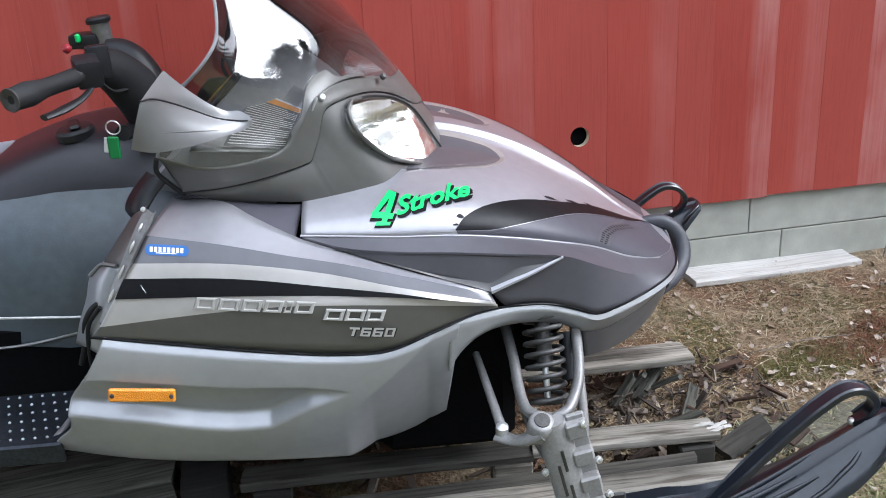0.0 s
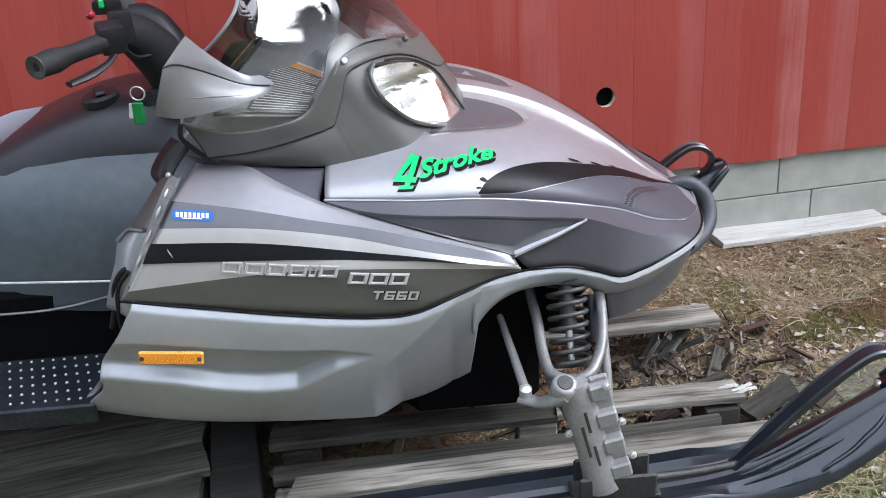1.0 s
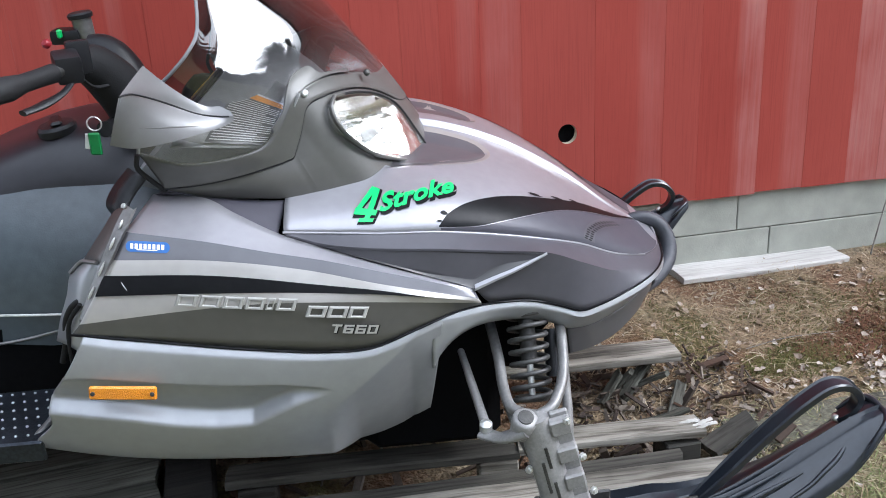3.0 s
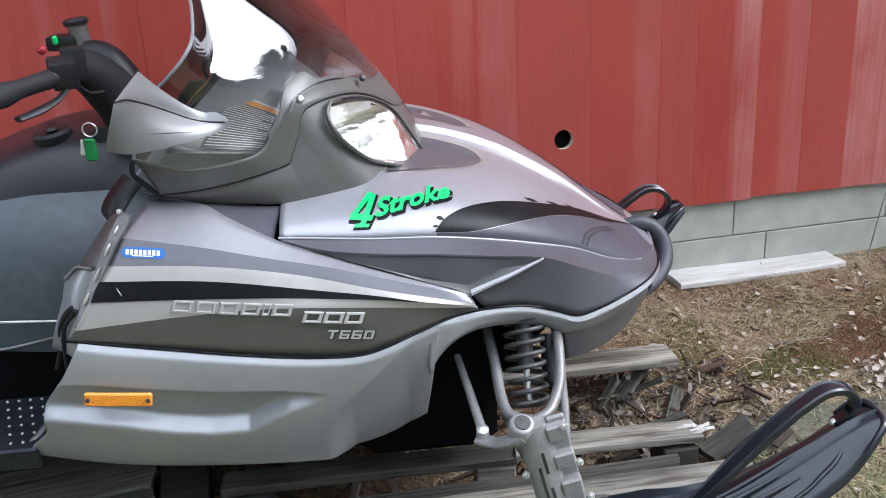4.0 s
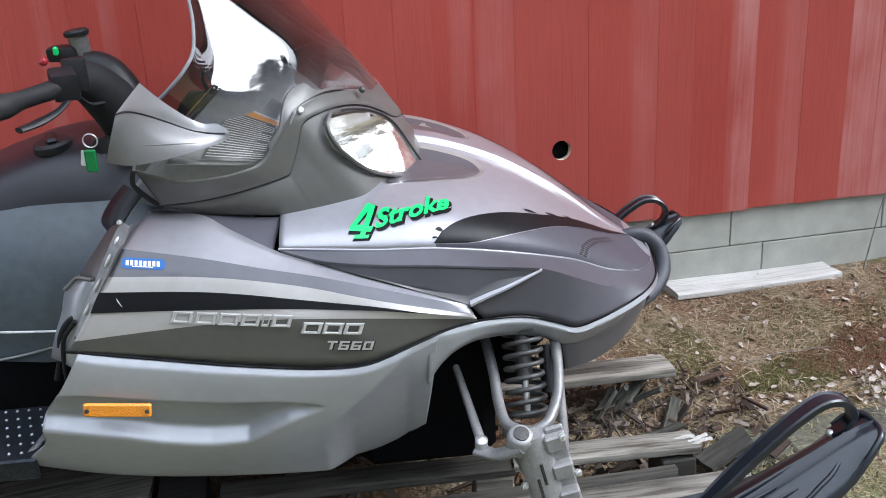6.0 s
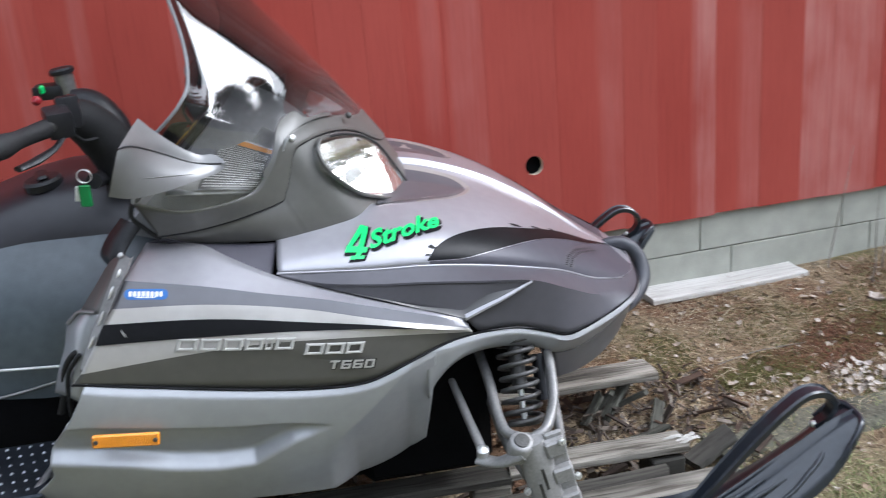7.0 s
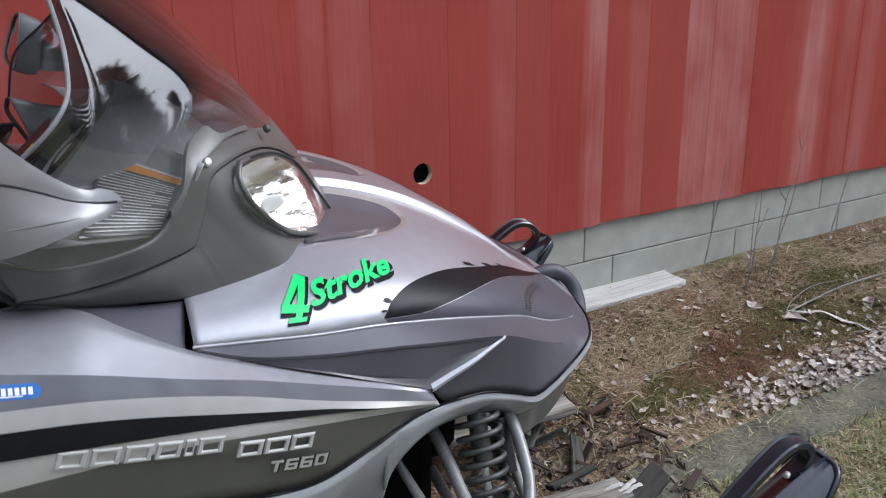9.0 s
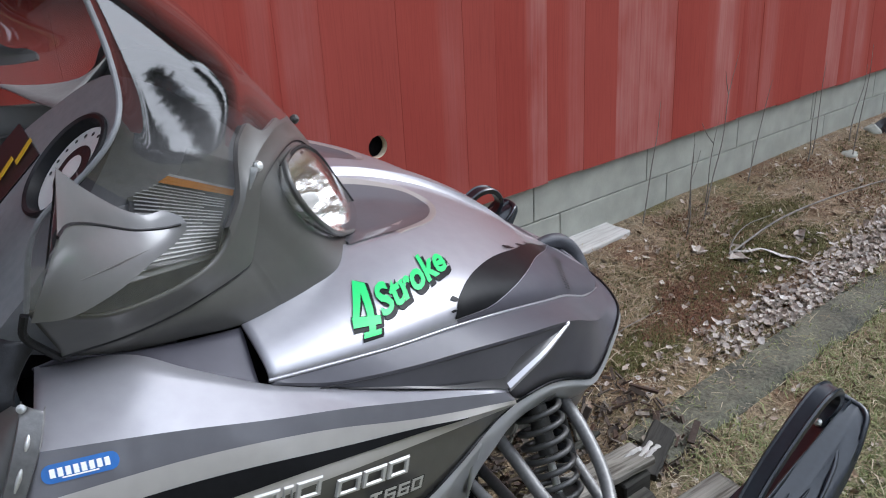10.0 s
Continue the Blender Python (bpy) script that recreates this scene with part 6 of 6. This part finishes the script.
def debris(n, xr, yr, zr, size):
    V, F = [], []
    for x, y in scatter(n, xr, yr):
        s = rs.uniform(*size)
        d = box((x, y, ground_z(x, y) + rs.uniform(*zr)), (s, s * rs.uniform(.08, .3), s * rs.uniform(.04, .14)), 0, Euler((rs.normal(0, .5), rs.normal(0, .5), rs.uniform(0, 6.28))).to_matrix().to_4x4())
        o = len(V)
        V += d[0]
        F += [tuple(i + o for i in f) for f in d[1]]
    return V, F


raw("bark_debris", debris(420, (.36, .92), (.10, .55), (.0, .03), (.01, .045)), DEBRIS, "broken bark and wood scraps beside the pallet", "wood scraps")
raw("bark_flakes", leaf_mesh(scatter(320, (.36, .92), (.08, .54)), (.004, .014), .03), DEBRIS, "curled bark flakes and rotten leaves beside the pallet", "bark")
raw("wood_splinters", debris(50, (.40, .90), (.12, .56), (.01, .04), (.03, .08)), DEBRIS, "long broken splinters of rotten wood beside the pallet", "wood scraps")
raw("wood_scraps", debris(160, (-.5, .6), (-.05, .5), (.0, .02), (.02, .08)), DEBRIS, "bark scraps under the pallet boards", "wood scraps")

# kerb
xs, ys = np.linspace(.74, 4.6, 96), np.linspace(.118, .272, 9)
P = []
for x in xs:
    row = []
    for j, y in enumerate(ys):
        e = .012 * noise.noise((x * 7, y * 7, 1)) * (1 if j in (0, len(ys) - 1) else .4)
        row.append((x, y + e + .012 * (x - .8), -.062 + .006 * noise.noise((x * 5, y * 12, 4)) - (.02 if j in (0, len(ys) - 1) else 0)))
    P.append([(row[0][0], row[0][1] - .01, -.2)] + row + [(row[-1][0], row[-1][1] + .01, -.2)])
P = np.array([[(P[0][k][0] - .01, p[1], -.2) for k, p in enumerate(P[0])]] + P)
tagged(part("kerb", grid(P), KERB, None, "dark weathered concrete kerb strip half sunk in grass", 40, kind="structure"), category="kerb")


# ---- pallets ----
def board_data(l, w, t, seed):
    """A worn sawn board: slightly bowed and split at its ends."""
    r = random.Random(seed)
    n = 13
    R = []
    for i in range(n):
        k = i / (n - 1)
        x = (k - .5) * l
        e = (r.uniform(-.012, .012), r.uniform(-.012, .012)) if i in (0, n - 1) else (0, 0)
        hw = w / 2 + r.uniform(-.0015, .0015)
        zb = .004 * math.sin(k * 3 + seed)
        c = .004
        R.append([(x + e[0], -hw, zb - t / 2 + c), (x + e[0], -hw + c, zb - t / 2), (x + e[1], hw - c, zb - t / 2), (x + e[1], hw, zb - t / 2 + c), (x + e[1], hw, zb + t / 2 - c), (x + e[1], hw - c, zb + t / 2), (x, 0, zb + t / 2 + r.uniform(-.0015, .0015)), (x + e[0], -hw + c, zb + t / 2), (x + e[0], -hw, zb + t / 2 - c)])
    V, F = grid(np.array(R), True)
    return V, F + [tuple(range(9))[::-1], tuple(range(len(V) - 9, len(V)))]


# Chosen boards and some blocks get dark wood for the sled's shade.
def pallet(label, m, boards, blocks, shaded=(), timber=PALLETWOOD):
    th = thing("pallet", label, "pallet", m, "old pallets under the snowmobile")
    for i, (x, y, z, l, w, yaw) in enumerate(boards):
        b = part("board", board_data(l, w, .022, i + int(l * 100)), PALLETDARK if i in shaded else timber, th, "", 40)
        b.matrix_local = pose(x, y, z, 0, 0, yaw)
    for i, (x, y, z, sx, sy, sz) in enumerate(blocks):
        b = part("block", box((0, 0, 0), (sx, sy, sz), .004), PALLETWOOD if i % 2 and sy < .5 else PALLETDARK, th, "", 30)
        b.matrix_local = pose(x, y, z, 0, 0, random.Random(i).uniform(-4, 4))
    return th


# One near board is cut in two; its left half's dark tone is shade.
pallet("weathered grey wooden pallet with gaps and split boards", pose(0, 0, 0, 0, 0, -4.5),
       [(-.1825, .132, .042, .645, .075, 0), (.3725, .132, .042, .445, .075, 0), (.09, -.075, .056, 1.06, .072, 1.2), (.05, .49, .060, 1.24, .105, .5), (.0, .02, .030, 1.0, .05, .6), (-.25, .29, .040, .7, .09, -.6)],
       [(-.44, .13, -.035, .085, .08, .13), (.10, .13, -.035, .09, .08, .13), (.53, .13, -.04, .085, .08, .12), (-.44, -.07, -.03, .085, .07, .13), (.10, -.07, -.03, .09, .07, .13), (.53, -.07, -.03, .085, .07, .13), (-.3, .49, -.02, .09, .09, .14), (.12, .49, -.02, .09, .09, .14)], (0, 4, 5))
# Last block: long and dark, fills the gap between the two pallets.
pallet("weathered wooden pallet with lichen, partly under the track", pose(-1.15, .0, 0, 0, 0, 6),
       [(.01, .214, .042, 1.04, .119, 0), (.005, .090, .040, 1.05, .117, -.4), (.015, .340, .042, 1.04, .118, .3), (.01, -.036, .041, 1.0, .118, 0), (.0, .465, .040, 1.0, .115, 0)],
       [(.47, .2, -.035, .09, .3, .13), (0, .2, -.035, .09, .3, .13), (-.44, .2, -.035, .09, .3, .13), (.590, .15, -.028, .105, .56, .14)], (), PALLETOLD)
tr = part("loose_board", board_data(.16, .06, .02, 5), PALLETDARK, None, "broken dark board lying beside the pallet", 40)
tagged(tr, category="board")
tr.matrix_world = pose(.70, .13, -.03, 6, -8, 20)
for x, y, l, w, tilt, yaw in ((.50, .40, .11, .03, 48, 12), (.535, .41, .10, .022, 55, -20), (.59, .43, .13, .035, 30, 30), (.61, .40, .13, .018, 35, -35), (.66, .33, .15, .03, 12, 55), (.60, .28, .12, .022, 16, -10)):
    sc = part("broken_board", board_data(l, w, .014, int(x * 1000)), PALLETOLD, None, "splintered grey scrap of board at the pallet's end", 40)
    tagged(sc, category="board", group="broken board scraps")
    sc.matrix_world = pose(x, y, ground_z(x, y) + .012 + l * .45 * math.sin(radians(tilt)), 0, -tilt, yaw)
pl = part("plank", board_data(.62, .125, .022, 9), PLANKGREY, None, "silver-grey loose plank lying along the barn footing", 40)
tagged(pl, category="plank")
pl.matrix_world = pose(1.275, .965, .055, 3, 0, 1.5)


# ---- saplings and strips of bark ----
def sapling(x, y, h, lean, seed):
    r = random.Random(seed)
    z = ground_z(x, y)
    pts = [(x + lean[0] * k * h + r.uniform(-.006, .006), y + lean[1] * k * h + r.uniform(-.006, .006), z - .02 + k * h) for k in (0, .25, .5, .75, 1)]
    th = thing("sapling", "thin bare grey-brown sapling by the barn wall", "sapling", None, "bare saplings by the barn")
    th.location = (x, y, z)
    d = tube(pts, [.0029, .0025, .0019, .0014, .0006], 6, 14)
    part("stem", ([tuple(np.array(v) - (x, y, z)) for v in d[0]], d[1]), TWIG, th, "", 60)
    for k in range(r.choice((0, 0, 1))):
        i = r.randint(2, 3)
        b = np.array(pts[i]) - (x, y, z)
        a = r.uniform(0, 6.28)
        e = b + np.array((math.cos(a) * .05, math.sin(a) * .05, r.uniform(.06, .12)))
        part("twig", tube([b, (b + e) / 2 + np.array((0, 0, -.008)), e], [.002, .0014, .0006], 5, 6), TWIG, th, "", 60)


for i, (x, y, h, lx, ly) in enumerate(((1.68, .93, .46, .22, .03), (1.76, .79, .36, .02, .0), (1.86, .86, .34, .06, .02), (1.90, .82, .62, .30, .03), (2.02, .90, .33, .15, 0), (2.35, .92, .42, .28, 0), (2.75, .88, .34, .05, 0), (2.85, .92, .42, .12, 0), (3.0, .80, .5, .2, .05), (3.15, .9, .36, .25, 0))):
    sapling(x, y, h, (lx, ly), i)


def litter_stick(name, label, pts, r, m, flat=1.0):
    d = tube([(x, y, ground_z(x, y) + h) for x, y, h in pts], r, 8, 30, flat=flat)
    tagged(part(name, d, m, None, label, 60), category="stick")


litter_stick("bark_strip", "curled strip of pale birch bark on the ground", [(1.78, .63, .012), (1.83, .585, .022), (1.87, .565, .026), (1.91, .50, .014), (1.93, .47, .018), (1.96, .43, .006), (2.03, .40, .008)], [.002, .009, .005, .012, .006, .010, .002], BIRCH, .25)
litter_stick("fallen_twig", "pale arched twig on the ground", [(1.74, .60, .0), (1.80, .64, .02), (1.95, .68, .03), (2.15, .69, .02)], [.002, .002, .0015, .001], TWIG)
litter_stick("fallen_twig", "long thin grey twig on the ground", [(1.76, .62, .01), (2.1, .63, .045), (2.5, .60, .05), (3.0, .55, .03)], [.004, .004, .003, .002], TWIG)
litter_stick("fallen_twig", "long thin grey twig on the ground", [(.98, .53, .006), (1.12, .545, .010), (1.3, .55, .008)], [.0014, .0014, .0008], TWIG)
for i, (x, y) in enumerate(((1.70, .70), (1.77, .58), (1.83, .63), (2.1, .55))):
    tagged(part("torn_scrap", leaf_mesh([(x, y)] * 3, (.025, .045), .02), PALELEAVES, None, "torn pale scrap of bark among the leaves", 0), category="scrap")



def crumpled(name, label, category, at, size, material, seed, rough=.35):
    """A lumpy rounded heap, flat below."""
    P = []
    for i, k in enumerate(np.linspace(0, 1, 12)):
        row = []
        for a in np.linspace(0, 2 * math.pi, 22, endpoint=False):
            f = math.cos(k * math.pi / 2) * (1 + rough * noise.noise((math.cos(a) * 1.6, math.sin(a) * 1.6, seed + k * 1.4)))
            row.append((size[0] * f * math.cos(a), size[1] * f * math.sin(a), size[2] * (math.sin(k * math.pi / 2) + rough * .5 * noise.noise((math.cos(a) * 2.5, math.sin(a) * 2.5, seed + 9 + k * 2)) * (k > 0))))
        P.append(row)
    ob = part(name, grid(np.array(P), True), material, None, label, 50)
    ob.location = (at[0], at[1], ground_z(*at) - .01)
    return tagged(ob, category=category)


crumpled("dark_sheet", "crumpled black plastic sheet lying by the barn footing", "plastic sheet", (3.62, .86), (.26, .10, .085), BLACKPLASTIC, 3, .6)
crumpled("stone", "small pale grey stone by the barn footing", "stone", (3.02, .83), (.05, .035, .022), BLOCK, 8)
crumpled("stone", "pale grey stone beside the black sheet", "stone", (3.38, .90), (.045, .04, .04), BLOCK, 5)

# ---- trees across the yard, behind the viewer ----
# a pallet board's end torn open, with pale fresh splinters
for i, (dx, dy, l) in enumerate(((0, 0, .07), (.012, -.012, .05), (-.01, .014, .045))):
    s = part("splinter", board_data(l, .012, .008, 30 + i), PLANKGREY, None, "pale torn splinter at the end of a pallet board", 40)
    tagged(s, category="wood splinter", group="torn splinters")
    s.matrix_world = pose(.585 + dx, .075 + dy, .050, 0, -2 - 3 * i, 12 - 9 * i)
BARK = mat("spruce_bark", (.09, .065, .05), .9, 0, .3, 6, .8, 30)
FOLIAGE = island("spruce_foliage", [(.03, .05, .02), (.06, .085, .03), (.04, .06, .025), (.085, .1, .045)], .8, .2)


def spruce():
    th = thing("spruce_tree", "tall dark green spruce across the yard", "tree", None, "trees across the yard")
    part("trunk", tube([(0, 0, -.3), (.03, .02, 3), (-.02, .03, 6.5), (0, 0, 10)], [.19, .15, .09, .02], 10, 12), BARK, th, "", 60)
    V, F = [], []
    r = np.random.RandomState(3)
    for h in np.linspace(.9, 9.9, 46):
        reach = 1.9 * (1 - (h - .5) / 9.8) + .12
        for a in np.arange(0, 6.28, 6.28 / 9) + r.uniform(0, 1):
            l = reach * r.uniform(.6, 1.1)
            for k in np.arange(.15, 1.01, .16):
                c = np.array((math.cos(a) * l * k, math.sin(a) * l * k, h - .35 * l * k * k + r.uniform(-.06, .06)))
                for _ in range(3):
                    d = r.normal(0, 1, 3) * (.2, .2, .07) * (1.25 - .5 * k)
                    e = r.normal(0, 1, 3) * (.2, .2, .07) * (1.25 - .5 * k)
                    o = len(V)
                    V += [tuple(c), tuple(c + d), tuple(c + e)]
                    F.append((o, o + 1, o + 2))
    me = bpy.data.meshes.new("crown")
    me.from_pydata(V, [], F)
    me.materials.append(FOLIAGE)
    new("crown", me).parent = th
    return th


tree = spruce()
rt = random.Random(21)
spots = [(-28 + 1.75 * i + rt.uniform(-.5, .5), -21 - 2 * (i % 3) + rt.uniform(-.8, .8)) for i in range(34)] + [(far * math.cos(radians(az)), far * math.sin(radians(az))) for az in np.arange(-46, 6, 3.4) for far in (np.interp(az, [-46, -18, -14, -6, -2, 5], [15, 16.0, 17.9, 26.5, 34, 38]) + rt.uniform(-.6, .6),)] + [(-9.5 + rt.uniform(-.6, .6), -13 + 1.7 * i) for i in range(8)]
for i, (x, y) in enumerate(spots):
    m = pose(x, y, -.15, 0, 0, rt.uniform(0, 360)) @ Matrix.Diagonal((*[rt.uniform(.8, 1.25)] * 3, 1))
    if i == 0:
        tree.matrix_world = m
    else:
        c = copy_thing(tree, pose(x, y, -.15, 0, 0, rt.uniform(0, 360)))
        c.scale = [rt.uniform(.8, 1.25) if y < -18 or x < 0 else rt.uniform(.92, 1.06)] * 3

# ---- boards of the barn wall ----
edges = [-.291, -.172, -.054, .088, .204, .326, .454, .690, .922, 1.046, 1.265, 1.44, 1.605, 1.727, 1.932, 2.12, 2.36, 2.5]
re_ = random.Random(12)
while edges[-1] < XR:
    edges.append(edges[-1] + re_.uniform(.12, .22))
while edges[0] > XL:
    edges.insert(0, edges[0] - re_.uniform(.12, .22))
# worn boards: the board that holds this x, how worn, and the middle and half width of its pale strip
WORN = {.85: (.2, .88, .05), 1.2: (.5, 1.228, .055), 1.66: (.62, 1.666, .09), 1.83: (.58, 1.82, .13), 2.25: (.58, 2.25, .075), 2.42: (.25, 2.44, .05), 2.55: (.32, 2.56, .05), 3.1: (.55, 3.1, .1), 3.3: (.45, 3.3, .1), .27: (.2, .28, .03), -.45: (.2, -.45, .04)}
OPEN_JOINTS = (-.054, .690, 1.605, 1.727)
HOLE = (.6, .563, .031)
TH = .022
for x0, x1 in zip(edges[:-1], edges[1:]):
    g, t = .00015, TH
    lo, hi = EDGE_Z + re_.uniform(-.004, .004), WALL_TOP
    x0, x1 = x0 + g, x1 - g
    c = ((x0 + x1) / 2, WALL_Y + re_.uniform(-.0006, .0006), lo)
    if x0 < HOLE[0] < x1:
        n = 32
        an = [2 * math.pi * i / n + math.pi / 4 for i in range(n)]
        cir = [(HOLE[0] + HOLE[2] * math.cos(a), HOLE[1] + HOLE[2] * math.sin(a)) for a in an]
        sq = []
        for a in an:
            k = 1 / max(abs(math.cos(a)), abs(math.sin(a)))
            sx = (x1 - HOLE[0]) if math.cos(a) > 0 else (HOLE[0] - x0)
            sq.append((HOLE[0] + max(-1, min(1, k * math.cos(a))) * sx, HOLE[1] + max(-1, min(1, k * math.sin(a))) * .08))
        rel = lambda p, y: (p[0] - c[0], y, p[1] - c[2])
        V = [rel(p, 0) for p in cir] + [rel(p, 0) for p in sq] + [rel(p, t) for p in cir]
        F = [(i, (i + 1) % n, n + (i + 1) % n, n + i) for i in range(n)] + [(i, 2 * n + i, 2 * n + (i + 1) % n, (i + 1) % n) for i in range(n)]
        slot = [0] * n + [1] * n
        for za, zb in ((lo, HOLE[1] - .08), (HOLE[1] + .08, hi)):
            o = len(V)
            V += [rel((x0, za), 0), rel((x1, za), 0), rel((x1, zb), 0), rel((x0, zb), 0)]
            F.append((o, o + 1, o + 2, o + 3))
            slot.append(0)
        o = len(V)
        V += [rel((x0, lo), 0), rel((x1, lo), 0), rel((x1, lo), t), rel((x0, lo), t), rel((x0, hi), 0), rel((x0, hi), t), rel((x1, hi), 0), rel((x1, hi), t)]
        F += [(o, o + 1, o + 2, o + 3), (o, o + 3, o + 5, o + 4), (o + 1, o + 6, o + 7, o + 2)]
        slot += [0, 0, 0]
        me = bpy.data.meshes.new("board")
        me.from_pydata(V, [], F)
        me.materials.append(BOARDRED)
        me.materials.append(BAREWOOD)
        me.polygons.foreach_set("material_index", slot)
        b = new("board", me)
        b.parent = barn_wall
    else:
        w, bv = (x1 - x0) / 2, .0008 if min(abs(x0 - j) for j in OPEN_JOINTS) < .01 else .0003
        sec = [(-w, t), (-w, bv), (-w + bv, 0), (w - bv, 0), (w, bv), (w, t)]
        V = [(x, y, z) for z in (0, hi - lo) for x, y in sec]
        F = [(i, i + 1, i + 7, i + 6) for i in range(5)] + [(5, 0, 6, 11), (0, 1, 2, 3, 4, 5)]
        b = part("board", (V, F), BOARDRED, barn_wall, "", 0)
    b.location = c
    amount, middle, half = next((v for k, v in WORN.items() if x0 < k < x1), (re_.choice((0, 0, 0, .25)), re_.uniform(x0, x1), re_.uniform(.02, .07)))
    b.color = (amount, (middle - c[0] + .2) / .4, half / .2, 1)

# ---- blocks of the footing ----
bm_ = box((0, 0, 0), (.5926, .03, .1966), .0022)
block_me = None
for z, x0 in ((-.133, 1.05), (.067, 1.344), (.267, 1.217)):
    k = math.floor((XL - x0) / .596)
    while x0 + k * .596 < XR - .6:
        x = x0 + (k + .5) * .596
        if block_me is None:
            first = part("concrete_block", bm_, BLOCK, footing, "", 30)
            block_me = first.data
            ob = first
        else:
            ob = new("concrete_block", block_me)
            ob.parent = footing
        ob.location = (x, WALL_Y + .033, z)
        k += 1
